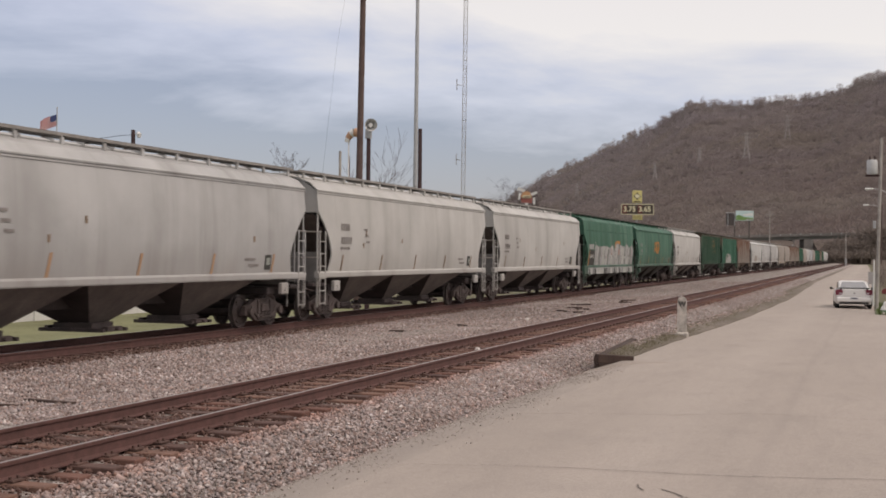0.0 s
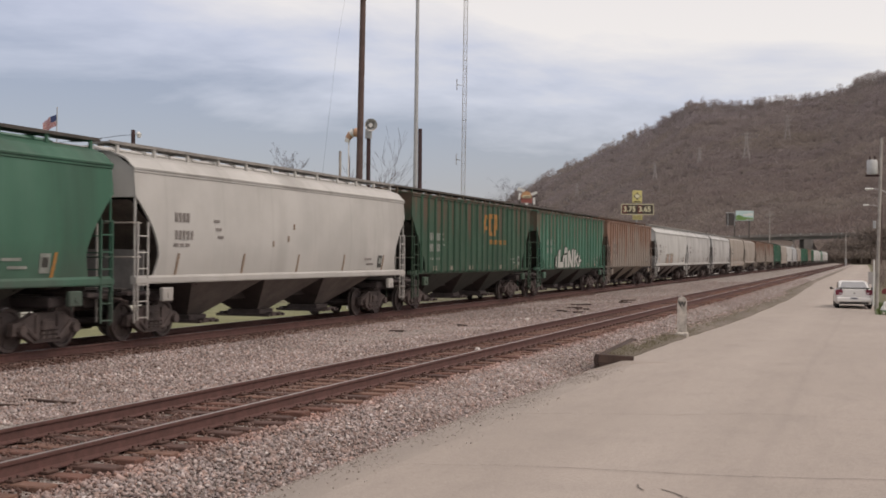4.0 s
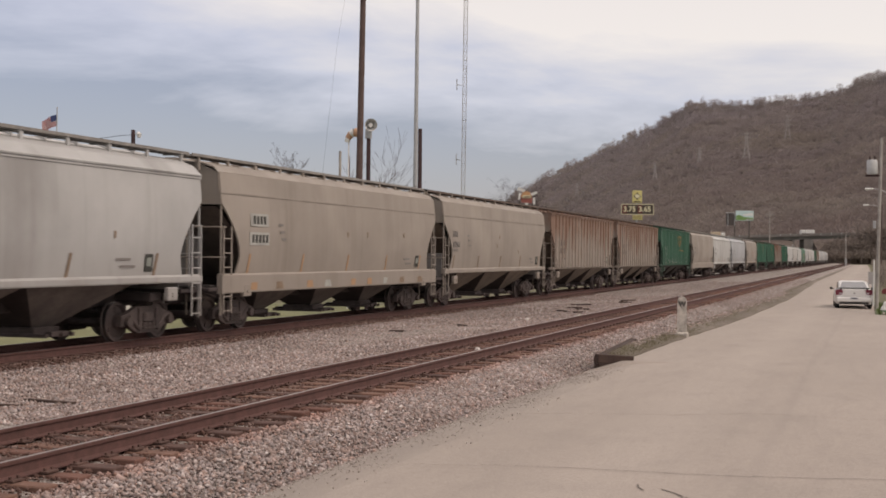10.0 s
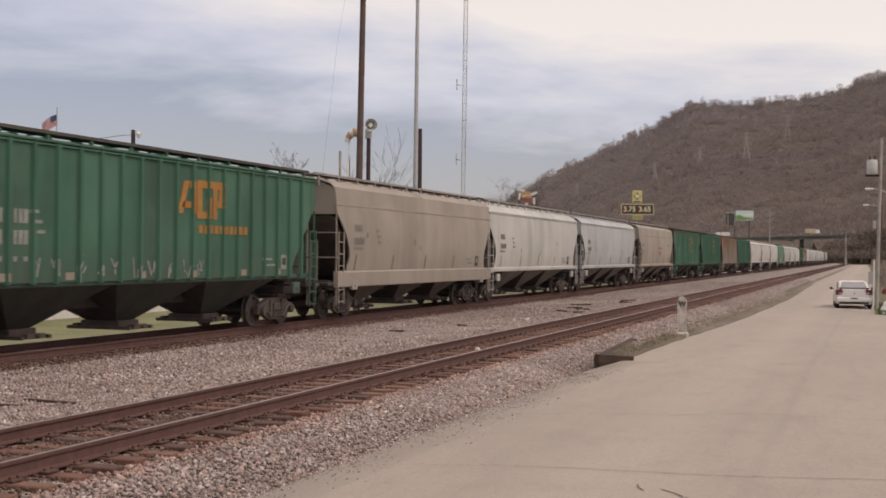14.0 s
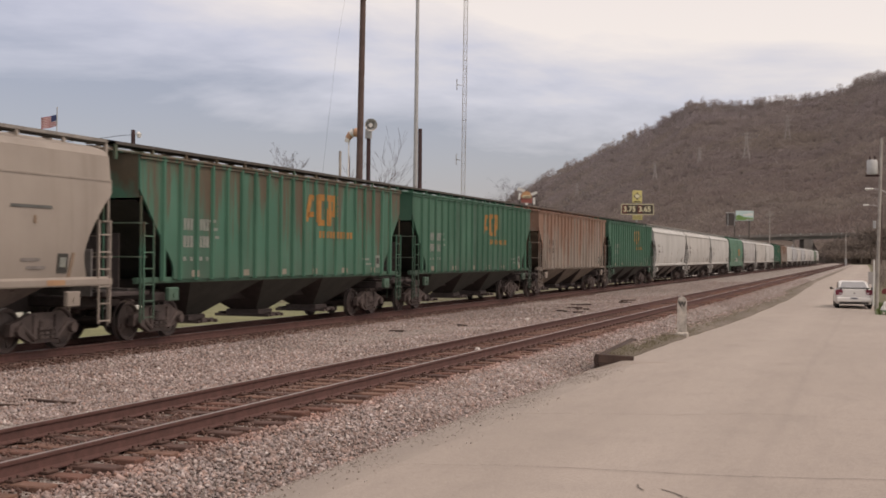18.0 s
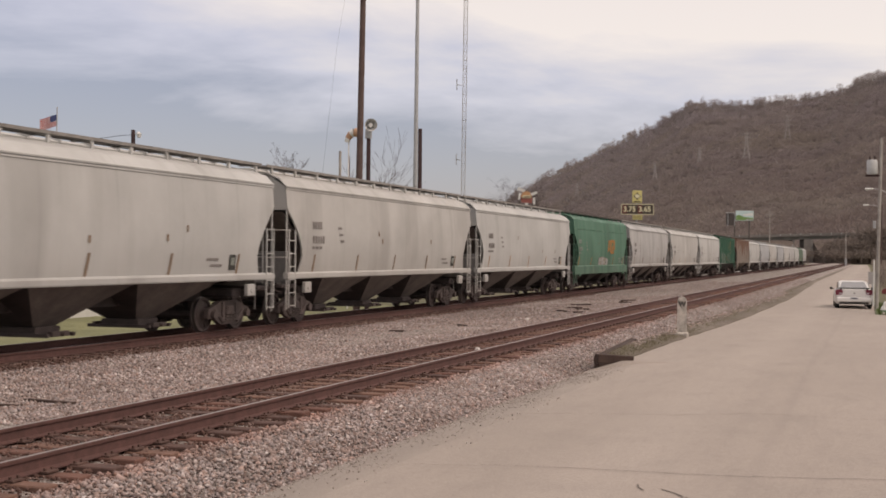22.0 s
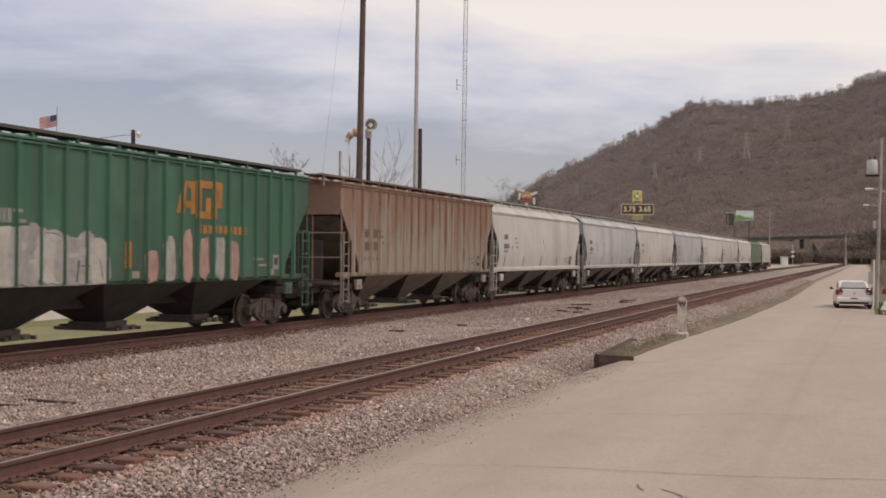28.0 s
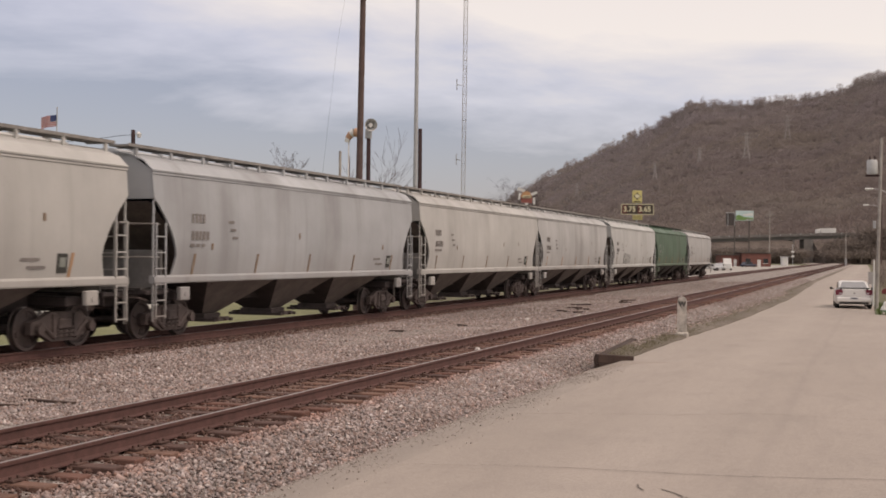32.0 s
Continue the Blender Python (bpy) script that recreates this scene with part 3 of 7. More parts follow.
def roof_sheet(bm, width, band, eave, end):
    w = width(eave)
    if band:
        prof = [(w + 0.02, eave - 0.80)]
        for k in range(3):
            z = eave - 0.78 + k * 0.11
            prof += [(w + 0.060, z + 0.01), (w + 0.060, z + 0.06), (w + 0.012, z + 0.075), (w + 0.012, z + 0.105)]
        prof += [(w - 0.0, eave - 0.40), (w - 0.03, eave + 0.02), (w - 0.16, eave + 0.16), (w - 0.50, eave + 0.26), (0.55, eave + 0.30)]
    elif eave > 4.2:
        prof = [(w + 0.005, eave - 0.08), (w + 0.05, eave - 0.07), (w + 0.05, eave), (w - 0.05, eave + 0.02), (0.55, eave + 0.10)]
    else:
        prof = [(w + 0.005, eave - 0.08), (w + 0.035, eave - 0.06), (w + 0.035, eave + 0.0), (w - 0.02, eave + 0.04), (w - 0.20, eave + 0.22), (w - 0.55, eave + 0.36), (0.55, eave + 0.42)]
    full = [(x, z) for x, z in prof] + [(-x, z) for x, z in prof[::-1]]
    grid = [[(x, y, z) for y in (-end - 0.03, -3, 3, end + 0.03)] for x, z in full]
    shell(bm, grid, (0, 0, -0.04))
    recalc(bm)


def end_sheet(bm, width, sy, eave, end):
    ys = sy * (end - 0.02)
    zs = [3.3, 3.42, 3.6, 3.85, eave, 4.36]
    grid = [[(f * (width(min(z, EAVE)) - 0.055) * (0.62 if z > eave else 1), ys, z) for f in (-1, -0.33, 0.33, 1)] for z in zs]
    shell(bm, grid, (0, -sy * 0.03, 0))
    recalc(bm)


def slope_sheet(bm, sy, end):
    w = 1.40
    grid = [[(f * w, sy * (end - 0.05 - t * 3.0), 3.25 - t * 1.95) for f in (-1, 0, 1)] for t in (0, 0.5, 1)]
    shell(bm, grid, (0, -sy * 0.05, -0.03))
    recalc(bm)


def side_sill(bm, sx, deep, slim, end):
    if slim:
        prism(bm, [(sx * 1.36, 1.34), (sx * 1.46, 1.34), (sx * 1.475, 1.38), (sx * 1.475, 1.478), (sx * 1.36, 1.478)], -end, end, "y")
        recalc(bm)
        return
    lo = 1.02 if deep else SILL_LO
    prism(bm, [(sx * 1.46, lo), (sx * 1.60, lo), (sx * 1.615, lo + 0.03), (sx * 1.615, SILL_HI - 0.02), (sx * 1.55, SILL_HI + 0.03), (sx * 1.46, SILL_HI + 0.03)], -end, end, "y")
    recalc(bm)


def bulkhead(bm, sy, half, top):
    """Upright plate over the end sill that carries the slope sheet."""
    y0, y1 = sorted((sy * 7.92, sy * 7.98))
    box(bm, -half, half, y0, y1, 1.1, top, 0.01)


def centre_sill(bm):
    box(bm, -0.35, 0.35, -8.8, 8.8, 0.78, 1.14, 0.02)
    for sy in (-1, 1):
        y0, y1 = sorted((sy * 7.85, sy * 8.82))
        box(bm, -1.5, 1.5, y0, y1, 1.08, 1.18, 0.02)
        y0, y1 = sorted((sy * 6.8, sy * 7.3))
        box(bm, -1.3, 1.3, y0, y1, 0.90, 1.12, 0.03)


def bay(bm):
    """One hopper bay: a funnel from the floor of the car to its outlet."""
    top, bot = (1.47, 1.98, 1.38), (0.40, 0.36, 0.44)
    ring = [[bm.verts.new((sx * x, sy * y, z)) for sx, sy in ((-1, -1), (1, -1), (1, 1), (-1, 1))] for x, y, z in (top, bot)]
    for i in range(4):
        bm.faces.new((ring[0][i], ring[0][(i + 1) % 4], ring[1][(i + 1) % 4], ring[1][i]))
    bm.faces.new(ring[0])
    bm.faces.new(ring[1][::-1])
    recalc(bm)
    # sheets facing along the car take BLACK: their shade is put into the colour
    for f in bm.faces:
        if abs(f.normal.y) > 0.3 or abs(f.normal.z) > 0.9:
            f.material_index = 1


def outlet(bm):
    box(bm, -0.52, 0.52, -0.44, 0.44, 0.26, 0.45, 0.02)
    box(bm, -0.86, 0.86, -0.50, -0.42, 0.24, 0.32)
    box(bm, -0.86, 0.86, 0.42, 0.50, 0.24, 0.32)
    tube(bm, [(-0.95, 0, 0.30), (0.95, 0, 0.30)], 0.04, 6)
    for x in (-0.80, 0.80):
        box(bm, x - 0.06, x + 0.06, -0.30, 0.30, 0.25, 0.36, 0.01)


def board(bm, sx):
    """Running board: a grating between two edge angles."""
    x0, x1 = sorted((sx * 0.52, sx * 1.06))
    prism(bm, [(x0, 4.50), (x1, 4.50), (x1, 4.57), (x1 - 0.03, 4.57), (x1 - 0.03, 4.545), (x0 + 0.03, 4.545), (x0 + 0.03, 4.57), (x0, 4.57)], -8.92, 8.92, "y")
    recalc(bm)


def bracket(bm):
    box(bm, -0.035, 0.035, -0.045, 0.045, 4.16, 4.52, 0.008)
    box(bm, -0.5, 0.035, -0.03, 0.03, 4.47, 4.51)


def hatch(bm):
    prism(bm, [(-0.34, 4.40), (0.34, 4.40), (0.34, 4.46), (0.16, 4.53), (-0.16, 4.53), (-0.34, 4.46)], -8.2, 8.2, "y")
    for i in range(14):
        y = -7.5 + i * 15 / 13
        box(bm, -0.38, 0.38, y - 0.03, y + 0.03, 4.42, 4.545)
    recalc(bm)


def rungs(bm, lo, hi, first, count, across):
    """A ladder in one piece: two rails joined by flat rungs, across the x or the y axis."""
    us = (-0.23, -0.19, 0.19, 0.23)
    zs = [lo]
    for i in range(count):
        z = first + i * 0.37
        zs += [z - 0.014, z + 0.014]
    zs.append(hi)
    side = []
    for d in (-0.018, 0.018):
        side.append([[bm.verts.new((d, u, z) if across == "y" else (u, d, z)) for u in us] for z in zs])
    solid = {(i, j) for i in range(len(zs) - 1) for j in range(3) if j != 1 or i % 2}
    for i, j in sorted(solid):
        for g in side:
            bm.faces.new((g[i][j], g[i][j + 1], g[i + 1][j + 1], g[i + 1][j]))
        for (di, dj), p, q in (((-1, 0), (i, j), (i, j + 1)), ((1, 0), (i + 1, j), (i + 1, j + 1)), ((0, -1), (i, j), (i + 1, j)), ((0, 1), (i, j + 1), (i + 1, j + 1))):
            if (i + di, j + dj) not in solid:
                bm.faces.new((side[0][p[0]][p[1]], side[0][q[0]][q[1]], side[1][q[0]][q[1]], side[1][p[0]][p[1]]))
    recalc(bm)


def ladder(bm, hi):
    rungs(bm, 0.52, hi, 0.58, int((hi - 0.6) / 0.37) + 1, "y")


def corner_post(bm):
    box(bm, -0.022, 0.022, -0.022, 0.022, 0.46, 3.34, 0.006)


def end_ladder(bm):
    rungs(bm, 1.1, 4.1, 1.3, 8, "x")


def end_rail(bm):
    """Grab rail across the end of the car, bent back to the corners."""
    tube(bm, [(-1.55, -0.30, 0), (-1.55, 0.05, 0), (-0.6, 0.10, 0), (0.6, 0.10, 0), (1.55, 0.05, 0), (1.55, -0.30, 0)], 0.020, 5)


def uncoupling_lever(bm):
    tube(bm, [(-1.5, 0.0, 0.95), (-1.3, 0.08, 1.02), (-0.2, 0.10, 1.02), (0.0, 0.25, 0.90)], 0.022, 5)


def platform(bm):
    """Cross-over walkway over the end sill."""
    box(bm, -1.35, 1.35, -0.20, 0.22, 1.20, 1.24)
    for x in (-1.2, 0.0, 1.2):
        box(bm, x - 0.03, x + 0.03, -0.18, 0.20, 1.10, 1.20)


def brake_cylinder(bm):
    tube(bm, [(0.75, 7.3, 1.45), (0.75, 7.85, 1.45)], 0.20, 12)


def air_tank(bm):
    tube(bm, [(-0.75, 7.3, 1.50), (-0.75, 7.85, 1.50)], 0.26, 12)


def jack_pad(bm):
    box(bm, -0.06, 0.06, -0.22, 0.22, 0.92, 1.24, 0.02)
    tube(bm, [(-0.08, 0, 1.06), (0.08, 0, 1.06)], 0.06, 8)


def coupler(bm):
    box(bm, -0.11, 0.11, -0.48, 0.30, 0.72, 0.98, 0.03)
    box(bm, -0.17, 0.17, 0.28, 0.50, 0.66, 1.02, 0.05)


def air_hose(bm):
    tube(bm, [(0.35, 0.0, 0.85), (0.35, 0.22, 0.60), (0.30, 0.40, 0.48), (0.2, 0.5, 0.5)], 0.03, 6)


def brake_wheel(bm):
    n = 14
    ring = [(0.28 * math.cos(2 * math.pi * i / n), 0, 0.28 * math.sin(2 * math.pi * i / n)) for i in range(n + 1)]
    tube(bm, ring, 0.02, 5, False)
    for i in range(4):
        a = math.pi * i / 4
        tube(bm, [(-0.28 * math.cos(a), 0, -0.28 * math.sin(a)), (0.28 * math.cos(a), 0, 0.28 * math.sin(a))], 0.012, 4)


def rib(bm):
    prism(bm, [(-0.015, -0.075), (0.070, -0.045), (0.070, 0.045), (-0.015, 0.075)], 1.40, 4.24, "z")
    recalc(bm)


def side_frame(bm, sx):
    out = [(-1.12, 0.36), (-1.10, 0.60), (-0.82, 0.66), (-0.45, 0.80), (0.45, 0.80), (0.82, 0.66), (1.10, 0.60), (1.12, 0.36), (0.78, 0.34), (0.42, 0.18), (-0.42, 0.18), (-0.78, 0.34)]
    x0, x1 = sorted((sx * 0.93, sx * 1.07))
    prism(bm, out, x0, x1, "x")
    recalc(bm)
    xo = sx * 1.07
    for y in (-AXLE, AXLE):
        tube(bm, [(xo - sx * 0.02, y, 0.457), (xo + sx * 0.11, y, 0.457)], 0.115, 10)
    for y in (-0.19, 0.0, 0.19):
        for k in range(3):
            z = 0.27 + k * 0.09
            tube(bm, [(xo + sx * 0.02, y, z), (xo + sx * 0.02, y, z + 0.055)], 0.075, 8)
    for s in (-1, 1):
        tube(bm, [(xo, s * 0.80, 0.58), (xo + sx * 0.02, s * 0.36, 0.26)], 0.05, 6)
        y0, y1 = sorted((s * 0.30, s * 0.42))
        box(bm, min(xo, xo + sx * 0.05), max(xo, xo + sx * 0.05), y0, y1, 0.24, 0.76, 0.015)


def bolster(bm):
    box(bm, -1.15, 1.15, -0.2, 0.2, 0.42, 0.66, 0.04)
    tube(bm, [(0, 0, 0.6), (0, 0, 0.84)], 0.28, 12)
    for y in (-0.55, 0.55):
        box(bm, -0.85, 0.85, y - 0.05, y + 0.05, 0.30, 0.42, 0.02)


def wheelset(bm):
    """Two lathed wheels on an axle, about its own centre."""
    n = 24
    tube(bm, [(-1.0, 0, 0), (1.0, 0, 0)], 0.085, 10)
    for sx in (-1, 1):
        # outer face to tread to flange to inner face: (radius, x)
        line = [(0.09, 0.10), (0.14, 0.10), (0.17, 0.05), (0.36, 0.02), (0.39, 0.065), (WHEEL_R - 0.015, 0.070), (WHEEL_R, 0.06), (WHEEL_R + 0.004, -0.03), (WHEEL_R + 0.028, -0.045), (WHEEL_R + 0.02, -0.07), (0.39, -0.07), (0.36, -0.01), (0.16, -0.03), (0.09, -0.09)]
        rings = []
        for r, dx in line:
            rings.append([bm.verts.new((sx * (0.745 + dx), r * math.cos(2 * math.pi * k / n), r * math.sin(2 * math.pi * k / n))) for k in range(n)])
        for i, (p, q) in enumerate(zip(rings, rings[1:])):
            for k in range(n):
                f = bm.faces.new((p[k], p[(k + 1) % n], q[(k + 1) % n], q[k]))
                f.material_index = 1 if i in (6,) else 0
        # cast lugs on the plate, by which the turn shows
        for k in range(3):
            a = 2 * math.pi * k / 3
            box(bm, min(sx * 0.77, sx * 0.80), max(sx * 0.77, sx * 0.80), 0.2, 0.34, -0.05, 0.05, 0, Matrix.Rotation(a, 4, "X"))
    recalc(bm)


WHEELS = []


def truck(car, sy, reach):
    b = place("truck", mesh("truck", "bolster", bolster, STEEL), car, pose(0, sy * reach, 0))
    for sx in (-1, 1):
        place("side_frame", mesh("side_frame", f"frame{sx}", lambda bm: side_frame(bm, sx), STEEL), b)
    for y in (-AXLE, AXLE):
        me = mesh("wheelset", "wheelset", wheelset, STEEL)
        if len(me.materials) == 1:
            me.materials.append(TREAD)
        w = place("wheelset", me, b, pose(0, y, WHEEL_R))
        WHEELS.append((car, w, y))
    return b


def hopper_car(kind, paint, under, label):
    """kind: 'round' sides, 'ribbed' flat sides, or 'band' with ridges under the eave; a 'deep' kind has a tall sill."""
    car = empty("covered_hopper_car")
    tagged(car, label, "freight car", "cars of the freight train")
    pm, um = PAINT[("ribbed " if "ribbed" in kind else "") + paint], UNDER[under]
    ribbed, band, deep = "ribbed" in kind, "band" in kind, "deep" in kind
    width = (lambda z: 1.53) if ribbed else bulge
    cut = cut_straight if ribbed else cut_round
    shape = "ribbed" if ribbed else "round"
    end = 8.34 if ribbed or (deep and paint == "beige") else 8.0 if band else 8.66
    back_off = end - 8.66
    eave = 4.30 if ribbed else EAVE if band else 3.98
    for sx in (-1, 1):
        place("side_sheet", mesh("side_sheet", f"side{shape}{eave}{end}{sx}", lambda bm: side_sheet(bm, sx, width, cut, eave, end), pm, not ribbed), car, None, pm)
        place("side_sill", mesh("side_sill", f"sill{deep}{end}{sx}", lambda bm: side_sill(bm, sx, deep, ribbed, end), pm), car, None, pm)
        place("running_board", mesh("running_board", f"board{sx}", lambda bm: board(bm, sx), GRATE), car, None, BOARDS["tan" if ribbed and under == "tan" else under])
        for i in range(12):
            m = pose(sx * 1.03, -8.58 + i * 1.56, 0, 0, 0, 0 if sx > 0 else 180)
            place("bracket", mesh("bracket", "bracket", bracket, pm), car, m, pm)
        if ribbed:
            for i in range(20):
                y = -7.36 + i * 14.72 / 19
                place("rib", mesh("rib", "rib", rib, pm), car, pose(sx * 1.53, y, 0, 0, 0, 0 if sx > 0 else 180), PAINT["rib " + paint])
    place("roof", mesh("roof", f"roof{shape}{band}{end}", lambda bm: roof_sheet(bm, width, band, eave, end), pm), car, None, pm)
    place("hatch_cover", mesh("hatch_cover", "hatch", hatch, pm), car, None, pm)
    place("centre_sill", mesh("centre_sill", "centre", centre_sill, BLACK), car)
    for sy in (-1, 1):
        place("end_sheet", mesh("end_sheet", f"end{shape}{eave}{end}{sy}", lambda bm: end_sheet(bm, width, sy, eave, end), pm), car, None, pm)
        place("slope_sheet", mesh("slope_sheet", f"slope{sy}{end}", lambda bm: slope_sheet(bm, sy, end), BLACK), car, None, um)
        # black or dark grey paints in the shade of the end recess
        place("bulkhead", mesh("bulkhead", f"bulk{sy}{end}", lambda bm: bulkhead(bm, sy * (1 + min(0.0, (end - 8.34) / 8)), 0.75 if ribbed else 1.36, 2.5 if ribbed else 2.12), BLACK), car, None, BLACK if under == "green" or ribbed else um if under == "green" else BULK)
        back = 0 if sy > 0 else 180
        place("end_rail", mesh("end_rail", "erail", end_rail, pm), car, pose(0, sy * (8.68 + back_off), 2.72, 0, 0, back), pm)
        place("end_rail", mesh("end_rail", "erail", end_rail, pm), car, pose(0, sy * (8.68 + back_off), 1.95, 0, 0, back), pm)
        place("uncoupling_lever", mesh("uncoupling_lever", "lever", uncoupling_lever, STEEL), car, pose(0, sy * (8.80 + back_off), 0, 0, 0, back))
        place("platform", mesh("platform", "platform", platform, GRATE), car, pose(0, sy * (8.62 + back_off), 0, 0, 0, back))
        place("coupler", mesh("coupler", "coupler", coupler, STEEL), car, pose(0, sy * (8.60 + back_off), 0, 0, 0, 0 if sy > 0 else 180))
        place("air_hose", mesh("air_hose", "hose", air_hose, BLACK), car, pose(0, sy * (8.60 + back_off), 0, 0, 0, 0 if sy > 0 else 180))
        for sx in (-1, 1):
            place("corner_post", mesh("corner_post", "cpost", corner_post, pm), car, pose(sx * 1.53, sy * (8.61 + back_off), 0), pm)
            place("corner_post", mesh("corner_post", "cpost", corner_post, pm), car, pose(sx * 0.55, sy * (8.62 + back_off), 0), pm)
            place("ladder", mesh("ladder", "ladder", lambda bm: ladder(bm, 2.75), pm), car, pose(sx * 1.60, sy * (8.38 + back_off), 0), pm)
            place("jack_pad", mesh("jack_pad", "pad", jack_pad, pm), car, pose(sx * 1.56, sy * (7.28 + back_off), 0), pm)
        place("end_ladder", mesh("end_ladder", "eladder", end_ladder, pm), car, pose(sy * 1.0, sy * (8.70 + back_off), 0), pm)
        truck(car, sy, TRUCK_Y + back_off)
    place("air_tank", mesh("air_tank", "tank", air_tank, STEEL), car)
    place("brake_cylinder", mesh("brake_cylinder", "bcyl", brake_cylinder, STEEL), car)
    place("brake_wheel", mesh("brake_wheel", "bwheel", brake_wheel, STEEL), car, pose(-0.5, 8.76 + back_off, 2.4))
    for y in (-3.96, 0.0, 3.96):
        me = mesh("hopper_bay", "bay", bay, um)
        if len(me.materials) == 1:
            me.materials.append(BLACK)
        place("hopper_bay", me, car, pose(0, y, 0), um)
        place("outlet_gate", mesh("outlet_gate", "outlet", outlet, STEEL), car, pose(0, y, 0))
    return car


# The train, from its head: kind, paint, underside, place of the front corner at the start, label.
TRAIN = (
    ("round", "grey", "light", 0.556, "light grey round-sided covered hopper car with dirt streaks"),
    ("round", "cream", "light", 1.017, "cream-white round-sided covered hopper car"),
    ("round", "cream", "light", 1.488, "pale grey round-sided covered hopper car"),
    ("band deep", "green", "green", 1.940, "green covered hopper car with large white graffiti"),
    ("round", "green", "green", 2.390, "green round-sided covered hopper car with orange emblem"),
    ("round", "cream", "light", 2.850, "cream-white round-sided covered hopper car"),
    ("ribbed", "darkgreen", "green", 3.310, "dark green ribbed hopper car with orange emblem"),
    ("ribbed", "greenrust", "green", 3.767, "rust-stained green ribbed hopper car with white graffiti"),
    ("ribbed", "rust", "tan", 4.216, "tan ribbed hopper car with heavy rust"),
    ("round", "white", "light", 4.690, "white round-sided covered hopper car with faded graffiti"),
    ("round", "grey", "light", 5.130, "grey-stained round-sided covered hopper car"),
    ("round", "grey", "light", 5.613, "light grey round-sided covered hopper car"),
    ("band deep", "beige", "light", 6.070, "beige covered hopper car with ridged eave and deep sill"),
    ("band", "beige", "tan", 6.510, "dusty beige covered hopper car with ridged eave"),
    ("ribbed", "tan", "tan", 6.968, "dusty tan ribbed hopper car with rust streaks"),
    ("ribbed", "tan", "tan", 7.425, "dusty tan ribbed hopper car with rust streaks"),
    ("ribbed", "green", "green", 7.885, "green ribbed hopper car with orange emblem"),
    ("band deep", "beige", "light", 8.340, "beige covered hopper car with ridged eave and deep sill"),
    ("round", "white", "light", 8.765, "white round-sided covered hopper car"),
    ("round", "bluegrey", "light", 9.230, "pale blue-grey round-sided covered hopper car"),
    ("band", "beige", "light", 9.700, "dusty beige covered hopper car with ridged eave"),
    ("ribbed", "greenrust", "green", 10.150, "rust-stained green ribbed hopper car with orange emblem"),
    ("ribbed", "green", "green", 10.605, "green ribbed hopper car with orange emblem"),
    ("ribbed", "rust", "tan", 11.070, "tan ribbed hopper car with heavy rust"),
    ("ribbed", "green", "green", 11.520, "green ribbed hopper car with orange emblem"),
    ("round", "white", "light", 11.966, "white round-sided covered hopper car"),
    ("round", "cream", "light", 12.425, "cream-white round-sided covered hopper car"),
    ("round", "white", "light", 12.885, "white round-sided covered hopper car"),
    ("band deep", "mint", "green", 13.338, "faded mint green covered hopper car with orange emblem and deep sill"),
    ("round", "grey", "light", 13.787, "light grey round-sided covered hopper car with dirt streaks"),
    ("round", "cream", "light", 14.264, "cream-white round-sided covered hopper car"),
    ("round", "white", "light", 14.725, "white round-sided covered hopper car"),
    ("ribbed", "green", "green", 15.166, "green ribbed hopper car with orange emblem and graffiti"),
    ("ribbed", "tan", "tan", 15.650, "dusty tan ribbed hopper car with rust streaks"),
    ("round", "white", "light", 16.072, "white round-sided covered hopper car"),
    ("round", "bluegrey", "light", 16.537, "pale blue-grey round-sided covered hopper car"),
    ("round", "cream", "light", 16.992, "cream-white round-sided covered hopper car"),
    ("round", "bluegrey", "light", 17.457, "pale blue-grey round-sided covered hopper car"),
    ("round", "cream", "light", 17.917, "cream-white round-sided covered hopper car"),
    ("round", "grey", "light", 18.357, "light grey round-sided covered hopper car"),
    ("round", "white", "light", 18.832, "white round-sided covered hopper car"),
    ("round", "fadedgreen", "green", 19.277, "faded pale green round-sided covered hopper car"),
    ("round", "grey", "light", 19.742, "light grey round-sided covered hopper car at the train's end"),
)
MARK = {"umber": simple("faded_umber_stencil", (0.135, 0.105, 0.090), 0.7, vary=0.3), "red": simple("faded_red_stencil", (0.32, 0.125, 0.105), 0.7, vary=0.3), "mid": simple("mid_grey_spray_paint", (0.205, 0.205, 0.20), 0.8, vary=0.3), "pale_white": simple("white_spray_paint", (0.40, 0.40, 0.375), 0.7, vary=0.25, scale=2), "black": simple("faded_black_stencil", (0.215, 0.195, 0.185), 0.7, vary=0.3), "white": simple("faded_white_stencil", (0.24, 0.26, 0.235), 0.7, vary=0.3),
        "orange": simple("faded_orange_paint", (0.36, 0.165, 0.040), 0.6, vary=0.25, scale=2), "amber": simple("faded_amber_reflector", (0.40, 0.24, 0.14), 0.6), "brown": simple("brown_scuff", (0.24, 0.17, 0.12), 0.8, vary=0.3),
        "pink": simple("faded_pink_paint", (0.36, 0.23, 0.205), 0.8, vary=0.3, scale=2), "silver": simple("silver_spray_paint", (0.31, 0.31, 0.30), 0.6, vary=0.3, scale=3), "dark": simple("dark_spray_paint", (0.045, 0.045, 0.040), 0.8, vary=0.3),
        "smoke": simple("grey_spray_paint", (0.11, 0.115, 0.11), 0.8, vary=0.3),
        "pale": simple("pale_buff_patch", (0.27, 0.24, 0.195), 0.8, vary=0.2)}


